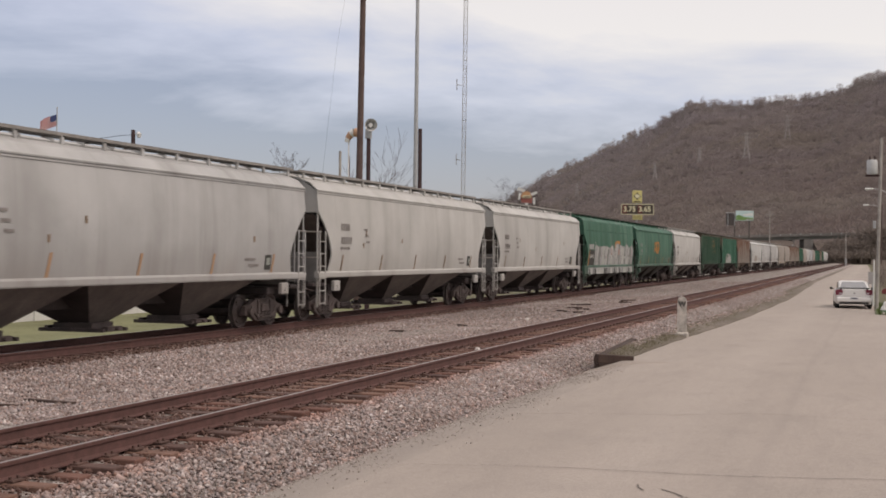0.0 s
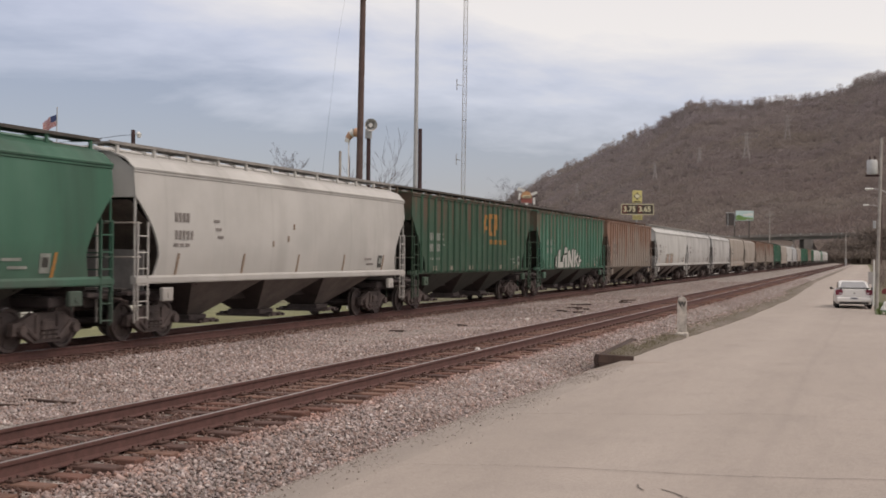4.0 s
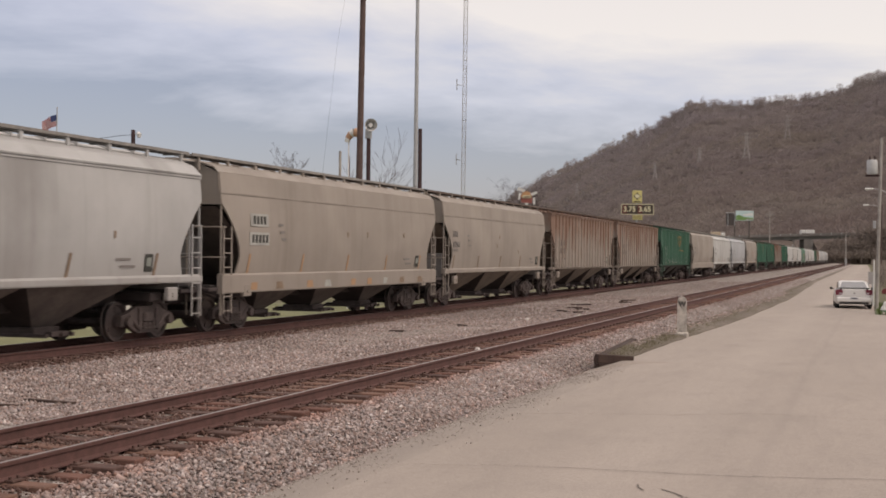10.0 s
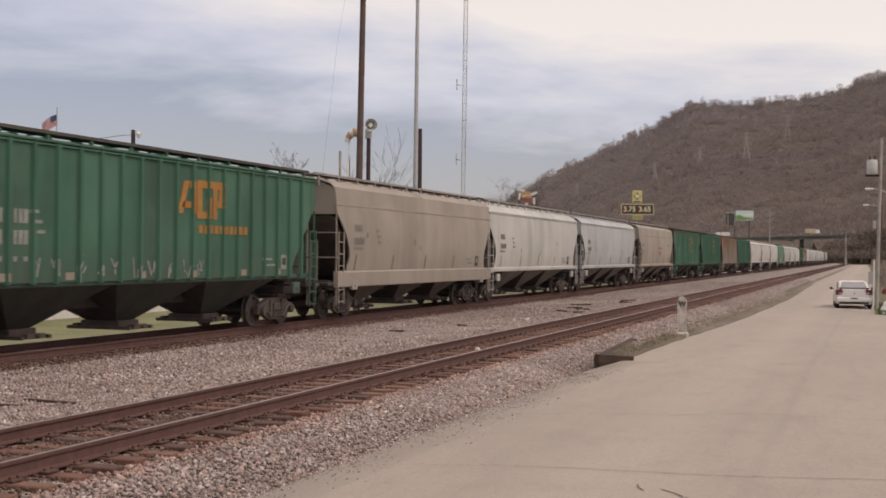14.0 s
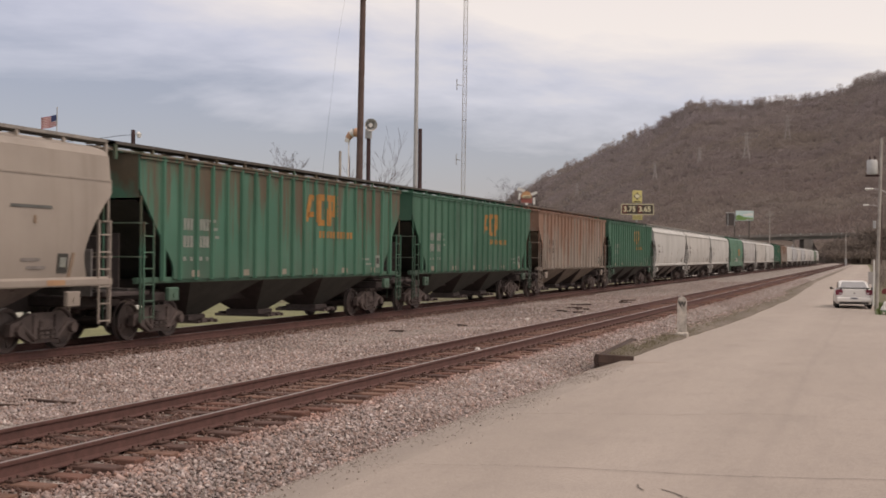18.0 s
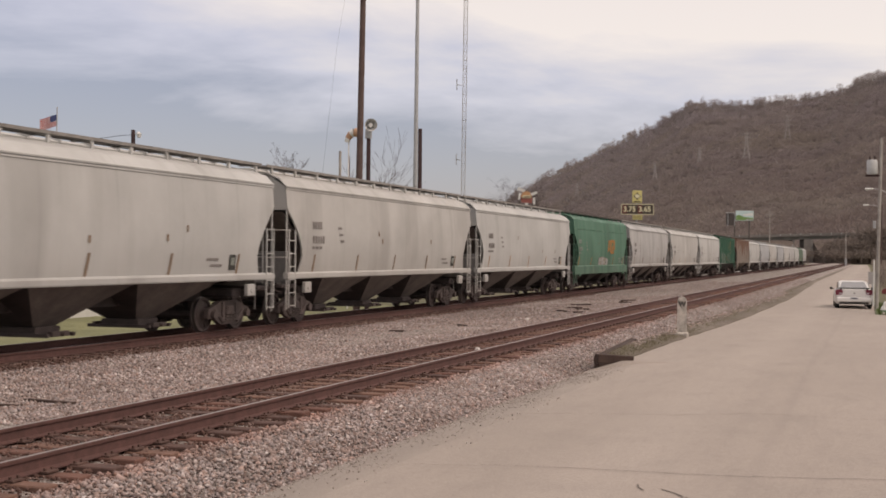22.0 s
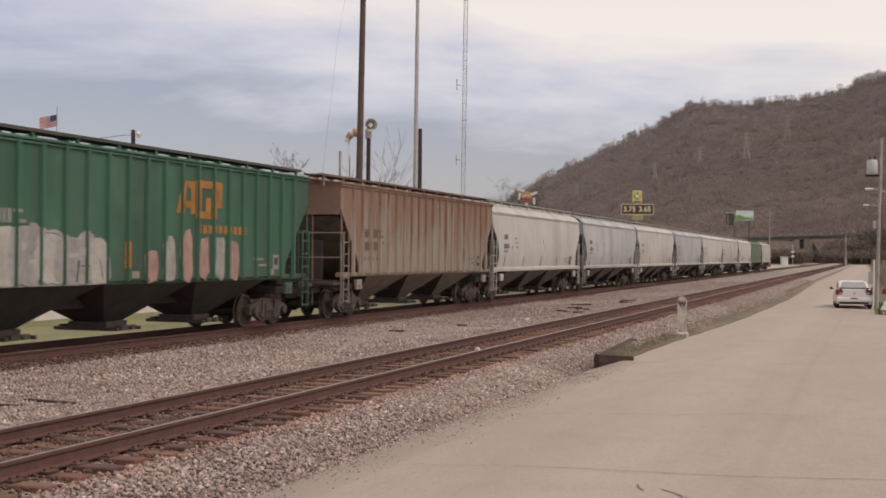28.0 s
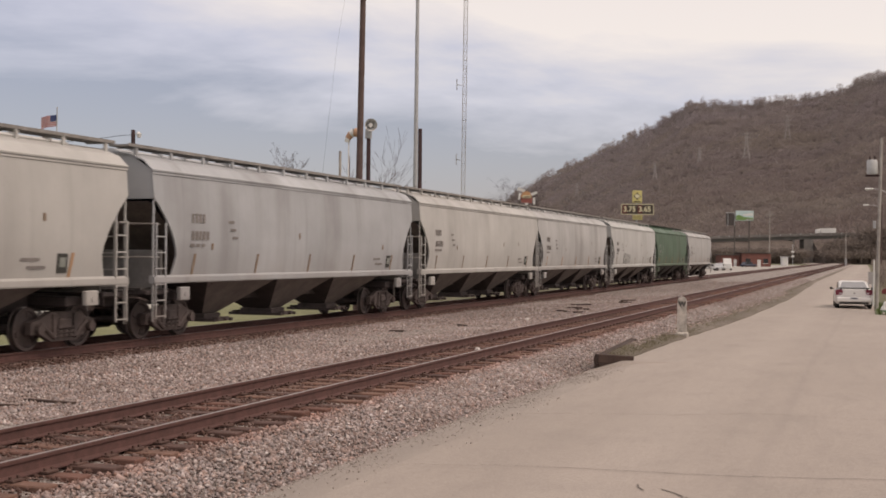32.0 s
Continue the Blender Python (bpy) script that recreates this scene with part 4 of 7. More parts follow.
def flat(name, car, outline, lift, mat, ribbed, label=""):
    """A painted shape of (y, z) on the near side of a car, bent with its sheet."""
    bm = bmesh.new()
    ring = [bm.verts.new((0.004, y, z)) for y, z in outline]
    back = [bm.verts.new((0.0, y, z)) for y, z in outline]
    n = len(ring)
    bm.faces.new(ring)
    bm.faces.new(back[::-1])
    for i in range(n):
        bm.faces.new((ring[(i + 1) % n], ring[i], back[i], back[(i + 1) % n]))
    lo, hi = min(z for _, z in outline), max(z for _, z in outline)
    if not ribbed and hi - lo > 0.12:
        steps = int((hi - lo) / 0.12) + 1
        for k in range(1, steps):
            bmesh.ops.bisect_plane(bm, geom=bm.verts[:] + bm.edges[:] + bm.faces[:], plane_co=(0, 0, lo + (hi - lo) * k / steps), plane_no=(0, 0, 1))
    for v in bm.verts:
        v.co.x += lift + (1.53 if ribbed else bulge(v.co.z) + 0.004)
    if ribbed and lift < 0.06:
        # the paint runs on over the faces of the ribs
        base = bm.copy()
        for k in range(20):
            c = -7.36 + k * 14.72 / 19
            if max(y for y, _ in outline) < c - 0.04 or min(y for y, _ in outline) > c + 0.04:
                continue
            cut = base.copy()
            for side in (-1, 1):
                bmesh.ops.bisect_plane(cut, geom=cut.verts[:] + cut.edges[:] + cut.faces[:], plane_co=(0, c + side * 0.044, 0), plane_no=(0, side, 0), clear_outer=True)
            for v in cut.verts:
                v.co.x += 0.068
            tmp = bpy.data.meshes.new("strip")
            cut.to_mesh(tmp)
            cut.free()
            bm.from_mesh(tmp)
            bpy.data.meshes.remove(tmp)
        base.free()
    recalc(bm)
    return part(name, bm, MARK[mat], car, label)


def bar(name, car, y, z, w, h, mat, ribbed, lean=0.0, lift=0.008):
    return flat(name, car, [(y - w / 2, z - h / 2), (y + w / 2, z - h / 2), (y + w / 2 + lean, z + h / 2), (y - w / 2 + lean, z + h / 2)], lift, mat, ribbed)


def lettering(car, y, z, mat, ribbed, rnd):
    """Rows of bars where the stencilled marks stand."""
    if ribbed:
        pitch = 14.72 / 19
        y = -7.36 + pitch * 1.5
        for row, (h, n) in enumerate(((0.28, 2), (0.28, 2), (0.10, 2))):
            for k in range(n):
                for g in (-0.16, 0.0, 0.16):
                    if row < 2 or g:
                        bar("stencil_bar", car, y + k * pitch + g, z - row * 0.42, 0.13 * rnd.uniform(0.7, 1.1), h, mat, True)
        return
    for row, (h, n) in enumerate(((0.22, 4), (0.22, 5), (0.08, 3))):
        zz = z - row * (0.42 if row < 2 else 0.33)
        for k in range(n):
            w = 0.12 if row < 2 else 0.20
            bar("stencil_bar", car, y + k * (w + 0.06), zz, w * rnd.uniform(0.8, 1.15), h, mat, ribbed)


def emblem(car, y, z, s, ribbed, wide=1.0):
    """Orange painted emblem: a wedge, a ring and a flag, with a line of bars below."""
    shapes = [[(-1.16, -0.50), (-0.92, -0.50), (-0.62, 0.50), (-0.86, 0.50)], [(-0.62, 0.28), (-0.30, 0.28), (-0.30, 0.50), (-0.62, 0.50)], [(-0.50, -0.50), (-0.30, -0.50), (-0.30, 0.28), (-0.50, 0.28)], [(-0.93, -0.32), (-0.50, -0.32), (-0.50, -0.12), (-0.87, -0.12)]]
    shapes += [[(-0.26, -0.62), (0.44, -0.62), (0.44, -0.40), (-0.26, -0.40)], [(-0.26, -0.40), (-0.02, -0.40), (-0.02, 0.32), (-0.26, 0.32)], [(-0.26, 0.32), (1.00, 0.32), (1.00, 0.56), (-0.26, 0.56)], [(0.20, -0.40), (0.44, -0.40), (0.44, 0.04), (0.20, 0.04)],
               [(0.50, -0.62), (0.70, -0.62), (0.70, 0.32), (0.50, 0.32)], [(0.70, -0.26), (1.00, -0.26), (1.00, -0.04), (0.70, -0.04)], [(0.80, -0.04), (1.00, -0.04), (1.00, 0.32), (0.80, 0.32)]]
    for o in shapes:
        flat("emblem_stroke", car, [(y + a * s * wide, z + b * s) for a, b in o], 0.010, "orange", ribbed, "orange painted emblem")
    if ribbed:
        for k in range(10):
            bar("stencil_bar", car, y - 0.1 * s + k * 0.33 * s, z - 0.95 * s, 0.22 * s, 0.26 * s, "orange", ribbed)


def blob(r, c, m, w, h, n, rag):
    """A lumpy closed outline about (c, m)."""
    out = []
    for i in range(n):
        a = 2 * math.pi * i / n
        q = abs(math.cos(a)) ** 0.55 * math.copysign(1, math.cos(a)), abs(math.sin(a)) ** 0.55 * math.copysign(1, math.sin(a))
        out.append((c + q[0] * w * 0.5 * r.uniform(1 - rag, 1 + 0.4 * rag), m + q[1] * h * 0.5 * r.uniform(1 - rag, 1 + 0.4 * rag)))
    return out


def spray(car, y0, y1, z0, z1, mats, ribbed, seed):
    """Spray-painted letters without meaning: a wide misted fill, pale shapes that overlap on it, thin dark arcs over their tops and a few strokes."""
    r = random.Random(seed)
    top = [(y0 + (y1 - y0) * k / 16, z1 - 0.12 + r.uniform(-0.10, 0.10)) for k in range(16, -1, -1)]
    flat("spray_cloud", car, [(y0, z0), (y1, z0)] + top, 0.007, mats[0], ribbed)
    y = y0
    k = 0
    while y < y1 - 0.2:
        w = r.uniform(0.45, 0.95)
        h = (z1 - z0) * r.uniform(0.80, 1.06)
        c, m = y + w / 2, z0 + h / 2
        lean = r.uniform(-0.14, 0.14)
        out = [(p + lean * (q - m), max(z0, q)) for p, q in blob(r, c, m, w * 1.15, h, 16, 0.14)]
        up = 0.0005 * (k % 6)
        tall = [q for q in out if q[1] > m + 0.18 * h]
        if r.random() < 0.8 and len(tall) > 2:
            rim = [(c + (p - c) * 1.05, m + (q - m) * 1.04) for p, q in out]
            flat("spray_rim", car, rim, 0.009 + up, r.choice(("smoke", "smoke", "dark", mats[0])), ribbed)
        flat("spray_letter", car, out, 0.013 + up, mats[k % len(mats)], ribbed)
        if r.random() < 0.75:
            bar("spray_stroke", car, c + r.uniform(-0.3, 0.3) * w, m + r.uniform(-0.25, 0.2) * h, r.uniform(0.025, 0.05), h * r.uniform(0.15, 0.45), r.choice(("dark", "smoke", "smoke")), ribbed, r.uniform(-0.25, 0.25), 0.020)
        if r.random() < 0.4:
            bar("spray_stroke", car, c, m + r.uniform(-0.2, 0.2) * h, w * r.uniform(0.3, 0.6), 0.035, r.choice(("smoke", "smoke", "pink")), ribbed, 0.0, 0.021)
        bar("spray_shine", car, c + r.uniform(-0.2, 0.2) * w, m + r.uniform(-0.2, 0.28) * h, w * r.uniform(0.2, 0.5), r.uniform(0.05, 0.16), "pale_white", ribbed, r.uniform(-0.06, 0.06), 0.022)
        y += w * 0.72
        k += 1


def tag_word(car, y, z, s):
    """The sprayed word LINK in fat leaning strokes, white over dark rims."""
    strokes = ((0.00, 0.0, 0.50, 0.05, 0.62, 1.00, 0.18, 0.92), (0.10, 0.0, 1.42, 0.0, 1.36, 0.30, 0.16, 0.34), (1.10, 0.28, 1.42, 0.28, 1.62, 0.62, 1.30, 0.70),
               (1.72, 0.0, 2.24, 0.0, 2.20, 0.72, 1.62, 0.70), (1.50, 0.78, 2.30, 0.86, 2.26, 1.10, 1.70, 1.16),
               (2.44, 0.0, 2.86, 0.0, 2.92, 0.98, 2.40, 0.92), (2.50, 0.90, 2.94, 0.96, 3.62, 0.04, 3.22, 0.0), (3.40, 0.0, 3.78, 0.0, 3.86, 1.06, 3.46, 1.00),
               (4.02, 0.0, 4.40, 0.0, 4.46, 1.02, 4.04, 0.98), (4.36, 0.40, 4.50, 0.62, 5.08, 0.86, 5.16, 0.62), (4.40, 0.46, 4.66, 0.52, 5.30, 0.02, 4.92, 0.0),
               (5.20, 0.06, 5.46, 0.10, 5.52, 0.70, 5.34, 0.62), (5.44, 0.24, 6.02, 0.34, 5.84, 0.46, 5.46, 0.44), (-0.52, 0.05, -0.30, 0.02, -0.22, 0.66, -0.44, 0.58))
    for k, q in enumerate(strokes):
        pts = [(y + q[i] * s, z + q[i + 1] * s) for i in (0, 2, 4, 6)]
        m = sum(p for p, _ in pts) / 4, sum(p for _, p in pts) / 4
        rim = [(p + math.copysign(0.07, p - m[0]), r + math.copysign(0.05, r - m[1])) for p, r in pts]
        flat("spray_rim", car, rim, 0.064 + 0.0003 * k, "dark", True)
        flat("spray_stroke", car, pts, 0.072 + 0.0003 * k, "pale_white", True, "white sprayed letter stroke")


def decorate(i, car, kind, paint):
    r = random.Random(100 + i)
    ribbed = "ribbed" in kind
    green = "green" in paint or paint == "mint"
    ink = "white" if green else "umber" if ribbed else "black"
    y0 = -6.35 if ribbed else -6.95
    if i not in (3, 12):
        lettering(car, y0, 2.75 if ribbed else 2.9, ink, ribbed, r)
    for k in range(3):
        bar("data_bar", car, -5.0 + 0.1 * k, 2.85 - 0.2 * k, 0.30, 0.07, ink, ribbed)
    # inspection panel towards the rear
    bar("data_panel", car, 6.25, 1.82, 0.34, 0.40, "dark" if not green else "white", ribbed)
    bar("data_window", car, 6.25, 1.84, 0.20, 0.20, "white" if not green else "dark", ribbed, 0, 0.014)
    for k in range(2):
        bar("data_bar", car, 5.2 + 0.2 * k, 1.90 - 0.16 * k, 0.6, 0.06, ink, ribbed)
    if not ribbed:
        col = "orange" if green else "amber" if i % 3 == 0 else "brown"
        for k in range(5):
            bar("reflector_strip", car, -6.9 + k * 3.35, 1.78, 0.10, 0.52, col, ribbed, 0.10)
        for k in range(3):
            bar("scuff", car, r.uniform(-6, 6), r.uniform(2.2, 2.9), 0.09, 0.16, "brown", ribbed)
    else:
        for k in range(6):
            bar("pale_patch", car, -5.8 + k * 2.35 + r.uniform(-0.4, 0.4), 1.55, 0.30, 0.16, "pale", ribbed)
    # marks on the end sheets
    for sy in (-1, 1):
        for row in range(2):
            bm = bmesh.new()
            y, z = sy * ((8.34 if ribbed or (paint == "beige" and "deep" in kind) else 8.0 if "band" in kind else 8.66) + 0.012), 3.95 - row * 0.22
            box(bm, -0.42, 0.42 - 0.1 * row, min(y, y - sy * 0.004), max(y, y - sy * 0.004), z - 0.06, z + 0.06)
            part("stencil_bar", bm, MARK[ink], car)
    if i in (3, 4, 6, 16, 21, 22, 24, 28, 32):
        emblem(car, *{3: (1.95, 2.62, 0.80), 4: (0.15, 2.78, 0.78), 28: (2.45, 2.68, 0.75)}.get(i, (2.1 if i == 32 else 1.65, 3.40, 0.8)), ribbed, 1.3 if ribbed else 1.15 if i == 3 else 1.45)
    if i == 3:
        spray(car, -5.15, 0.55, 1.46, 2.75, ("silver", "pale_white", "mid", "silver", "pale_white"), ribbed, 1)
        spray(car, 0.95, 7.2, 1.46, 2.85, ("silver", "pale_white", "silver", "mid"), ribbed, 2)
        bar("spray_letter", car, -0.2, 2.35, 0.22, 0.45, "pink", ribbed, 0.1, 0.026)
        bar("spray_letter", car, 2.3, 2.35, 0.5, 0.35, "pink", ribbed, 0.1, 0.026)
        # dark number patch with its pale strip above
        bar("number_patch", car, -6.0, 1.92, 1.45, 1.0, "dark", ribbed, 0.06, 0.009)
        bar("number_edge", car, -6.85, 1.92, 0.14, 1.0, "orange", ribbed, 0.22, 0.010)
        for k in range(6):
            bar("stencil_bar", car, -6.48 + k * 0.19, 2.05, 0.11, 0.20, "pale_white", ribbed, 0.0, 0.014)
        bar("pale_patch", car, -6.1, 2.62, 1.3, 0.30, "silver", ribbed, 0.0, 0.009)
        flat("sill_spray", car, [(-7.0, 1.0), (7.3, 1.0), (7.3, 1.38), (-7.0, 1.38)], 0.086, "silver", True)
        for k in range(26):
            y = -6.9 + k * 0.545
            w = r.uniform(0.40, 0.53)
            flat("sill_spray", car, [(y, 1.0), (y + w, 1.0), (y + w + r.uniform(-0.2, 0.0), 1.34), (y + r.uniform(0.0, 0.25), 1.34)], 0.090, r.choice(("mid", "pale_white", "smoke", "dark", "pale_white")), True)
    if i == 12:
        for z, w in ((2.95, 1.05), (2.45, 1.15)):
            bar("pale_patch", car, -6.3, z, w, 0.34, "pale_white", ribbed, 0.0, 0.009)
            for k in range(4 if z > 2.7 else 5):
                bar("stencil_bar", car, -6.68 + k * 0.20 + (0.08 if z > 2.7 else 0.0), z, 0.13, 0.22, "dark", ribbed, 0.0, 0.014)
        for k in range(9):
            y = -6.6 + k * 1.6 + r.uniform(-0.3, 0.3)
            flat("sill_patch", car, [(y, 1.08), (y + r.uniform(0.3, 0.6), 1.08), (y + 0.4, 1.28), (y + 0.05, 1.28)], 0.088, r.choice(("brown", "amber", "pale_white")), True)
    if i == 20:
        for z, y, w in ((2.72, 1.2, 1.9), (2.42, 1.1, 1.3), (2.32, 1.1, 1.3), (2.22, 1.1, 1.2)):
            bar("red_bar", car, y, z, w, 0.07 if z < 2.5 else 0.12, "red", ribbed)
        bar("dark_bar", car, 5.2, 2.95, 1.3, 0.06, "smoke", ribbed)
        for k in range(4):
            flat("sill_patch", car, [(-4.5 + k * 3.4, 1.37), (-3.9 + k * 3.4, 1.37), (-3.9 + k * 3.4, 1.48), (-4.5 + k * 3.4, 1.48)], 0.088, "amber", True)
    if i in (16, 15):
        for k in range(10):
            y = -4.9 + k * 0.72 + r.uniform(-0.1, 0.1)
            for _ in range(3):
                bar("chalk_stroke", car, y + r.uniform(-0.15, 0.15), 1.72 + r.uniform(-0.12, 0.16), r.uniform(0.03, 0.05), r.uniform(0.18, 0.36), "silver" if i == 16 else "pale", ribbed, r.uniform(-0.2, 0.2))
    if i == 7:
        tag_word(car, -4.15, 1.44, 0.95)
    if i == 9:
        spray(car, -3.7, -0.2, 1.50, 2.35, ("pale", "pink", "pale", "silver"), ribbed, 3)
    if i == 32:
        spray(car, -6.4, -2.2, 1.36, 2.55, ("silver", "pale_white", "silver"), ribbed, 4)
        for k in range(6):
            y = -0.2 + 0.80 * k
            flat("spray_letter", car, blob(r, y, 1.36 + 0.5 * (0.75, 1.1, 1.25, 1.15, 1.2, 1.0)[k], 0.62, (0.75, 1.1, 1.25, 1.15, 1.2, 1.0)[k], 14, 0.2), 0.012, ("pink", "silver", "pink")[k % 3], ribbed)
        bar("orange_patch", car, -1.2, 2.0, 0.16, 0.6, "orange", ribbed)
    if i == 28:
        spray(car, -1.4, 1.2, 1.5, 2.0, ("silver", "pale"), ribbed, 6)
    if i == 40:
        spray(car, -4.5, -2.6, 1.6, 2.3, ("silver",), ribbed, 7)


UNIT, SHIFT, SPEED = 39.56, -5.35, 20.61
CARS = []
for number, (kind, paint, under, u, label) in enumerate(TRAIN):
    car = hopper_car(kind, paint, under, label)
    decorate(number, car, kind, paint)
    s0 = u * UNIT + SHIFT + (8.08 if "ribbed" in kind else 8.34 if "band" in kind else 8.40)
    x, y, a = along(s0, FAR_X)
    car.matrix_local = pose(x, y, TOP, 0, 0, a)
    CARS.append((car, s0))

# ---- the hill and the woods ----
BEARING = radians(18.652)


def far(u, v):
    """x, y of a place v metres out along the valley's axis and u metres to its right."""
    return (u * math.cos(BEARING) - v * math.sin(BEARING), u * math.sin(BEARING) + v * math.cos(BEARING))


# crest of the hill: across, out, height
CREST = ((-60, 2500, 45), (60, 2350, 70), (110, 2250, 92), (178, 2180, 135), (260, 2050, 171), (322, 1880, 198), (353, 1780, 213), (390, 1700, 200), (440, 1660, 203), (480, 1640, 204),
         (520, 1560, 217), (560, 1480, 220), (640, 1380, 233), (760, 1250, 250), (950, 1050, 240), (1200, 800, 220), (1500, 500, 200))
FOOT = ((-60, 2000), (110, 1500), (170, 1150), (250, 900), (312, 780), (390, 700), (480, 660), (560, 620), (640, 560), (760, 470), (950, 330), (1200, 180), (1500, 60))


def crest_at(u):
    us = [c[0] for c in CREST]
    return float(np.interp(u, us, [c[1] for c in CREST])), float(np.interp(u, us, [c[2] for c in CREST]))


def slope_point(k, t):
    """k runs along the crest, t from the foot (0) to the crest (1) and down the back (over 1)."""
    i = k * (len(CREST) - 1)
    a = min(int(i), len(CREST) - 2)
    u = CREST[a][0] + (CREST[a + 1][0] - CREST[a][0]) * (i - a)
    v, h = crest_at(u)
    fv = float(np.interp(u, [c[0] for c in FOOT], [c[1] for c in FOOT]))
    fu = u * fv / v
    if t <= 1:
        pu, pv = fu + (u - fu) * t, fv + (v - fv) * t
        z = h * (0.30 * t + 0.70 * t ** 1.5)
        z += 2.2 * noise.noise((pu * 0.09, pv * 0.05, 9.0)) + 9 * noise.noise((pu * 0.006, pv * 0.006, 1.3)) * math.sin(math.pi * t) + 3 * noise.noise((pu * 0.03, pv * 0.03, 4.0)) * min(1, 4 * t)
    else:
        pu, pv = u * (1 + 0.3 * (t - 1)), v * (1 + 0.3 * (t - 1))
        z = h * (1 - 1.2 * (t - 1))
    x, y = far(pu, pv)
    return x, y, z - 0.6


def hill_mat():
    k = Mat("brown_wooded_slope", 1.0)
    a = k.noise(0.008, 5, 0.6, jitter=False)
    b = k.noise(0.05, 6, 0.7, jitter=False)
    c = k.mix(k.ramp(a, (0.35, 0), (0.65, 1)), (0.100, 0.083, 0.080), (0.122, 0.102, 0.094))
    k.colour(k.mix(k.ramp(b, (0.35, 0), (0.7, 0.6)), c, (0.102, 0.086, 0.081)))
    return k.bump(b, 0.4, 3.0).m


bm = bmesh.new()
grid = [[bm.verts.new(slope_point(k / 160, t / 26)) for t in range(33)] for k in range(161)]
for p, q in zip(grid, grid[1:]):
    for i in range(32):
        bm.faces.new((p[i], q[i], q[i + 1], p[i + 1]))
recalc(bm)
tagged(part("hill", bm, hill_mat(), None, smooth=True), "steep wooded hill in bare winter brown", "hill", kind="structure")


def let_through(k, tone):
    """Thin twigs let light through."""
    thin, both = k.n.new("ShaderNodeBsdfTranslucent"), k.n.new("ShaderNodeMixShader")
    k.l.new(tone, thin.inputs[0])
    both.inputs[0].default_value = 0.5
    k.l.new(k.b.outputs[0], both.inputs[1])
    k.l.new(thin.outputs[0], both.inputs[2])
    k.l.new(both.outputs[0], k.n["Material Output"].inputs[0])


def bark_mat(name, lo, hi, thin=False):
    k = Mat(name, 1.0)
    tone = k.ramp(k.island(), (0.0, lo), (1.0, hi))
    k.colour(tone)
    if thin:
        let_through(k, tone)
    return k.m


def woods_mat():
    """Bare crowns whose tone drifts in broad stands over the slope and pales with painted haze."""
    k = Mat("bare_woods_bark_and_haze", 1.0)
    stand = k.noise(0.007, 4, 0.55, jitter=False, distortion=0.6)
    # distance haze put into the colour: paler and bluer from 1 km out
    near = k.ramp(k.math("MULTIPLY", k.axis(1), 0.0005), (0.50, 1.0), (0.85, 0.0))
    hazed = k.mix(near, (0.365, 0.325, 0.342), (0.290, 0.236, 0.216))
    tone = k.mix(k.ramp(stand, (0.36, 0.0), (0.64, 1.0)), hazed, (0.360, 0.312, 0.276))
    tone = k.mix(k.math("MULTIPLY", k.island(), 0.20), tone, (0.21, 0.176, 0.172))
    crown = k.noise(0.032, 4, 0.55, jitter=False)
    tone = k.mix(k.ramp(crown, (0.42, 0.0), (0.62, 0.45)), tone, (0.215, 0.180, 0.180))
    k.colour(tone)
    let_through(k, tone)
    return k.m


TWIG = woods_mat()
BUSH = bark_mat("dry_brush_twigs", (0.20, 0.168, 0.150), (0.29, 0.245, 0.215), True)


def woods(name, spots, mat, label, seed, tall, blades=11, fat=1.0, reach=(0.10, 0.28), bushy=False):
    """Bare trees far off: a trunk and many upswept limbs, as slivers, all in one mesh."""
    rng = np.random.default_rng(seed)
    p = np.array(spots)
    n = len(p)
    h = rng.uniform(tall[0], tall[1], n)
    V = []
    for b in range(blades):
        if b == 0:
            lo, out, up = np.zeros(n), rng.normal(0, 0.03, (n, 2)) * h[:, None], h * 0.9
            w = h * 0.020
        else:
            lo = h * rng.uniform(0.22, 0.80, n)
            ang = rng.uniform(0, 2 * math.pi, n)
            far_out = h * rng.uniform(*reach, n)
            out = np.column_stack([np.cos(ang) * far_out, np.sin(ang) * far_out])
            up = np.minimum(h * rng.uniform(0.9, 1.03, n), lo + h * rng.uniform(0.12, 0.40, n))
            if bushy:
                lo = h * rng.uniform(0.15, 0.95, n)
                up = lo + h * rng.uniform(-0.10, 0.25, n)
                far_out *= np.sin(np.clip(lo / h, 0.1, 0.95) * math.pi) ** 0.5 + 0.2
                out = np.column_stack([np.cos(ang) * far_out, np.sin(ang) * far_out])
            w = h * 0.014
        if bushy and b == 0:
            up = h * 0.55
        w = w * fat
        side = rng.uniform(0, math.pi, n)
        off = np.column_stack([np.cos(side) * w, np.sin(side) * w, np.zeros(n)])
        base = np.column_stack([p[:, 0], p[:, 1], p[:, 2] + lo])
        tip = np.column_stack([p[:, 0] + out[:, 0], p[:, 1] + out[:, 1], p[:, 2] + up])
        V.append(np.stack([base + off, base - off, tip], 1).reshape(-1, 3))
    V = np.concatenate(V)
    return stuff(name, V, np.arange(len(V)).reshape(-1, 3), mat, label, "trees")


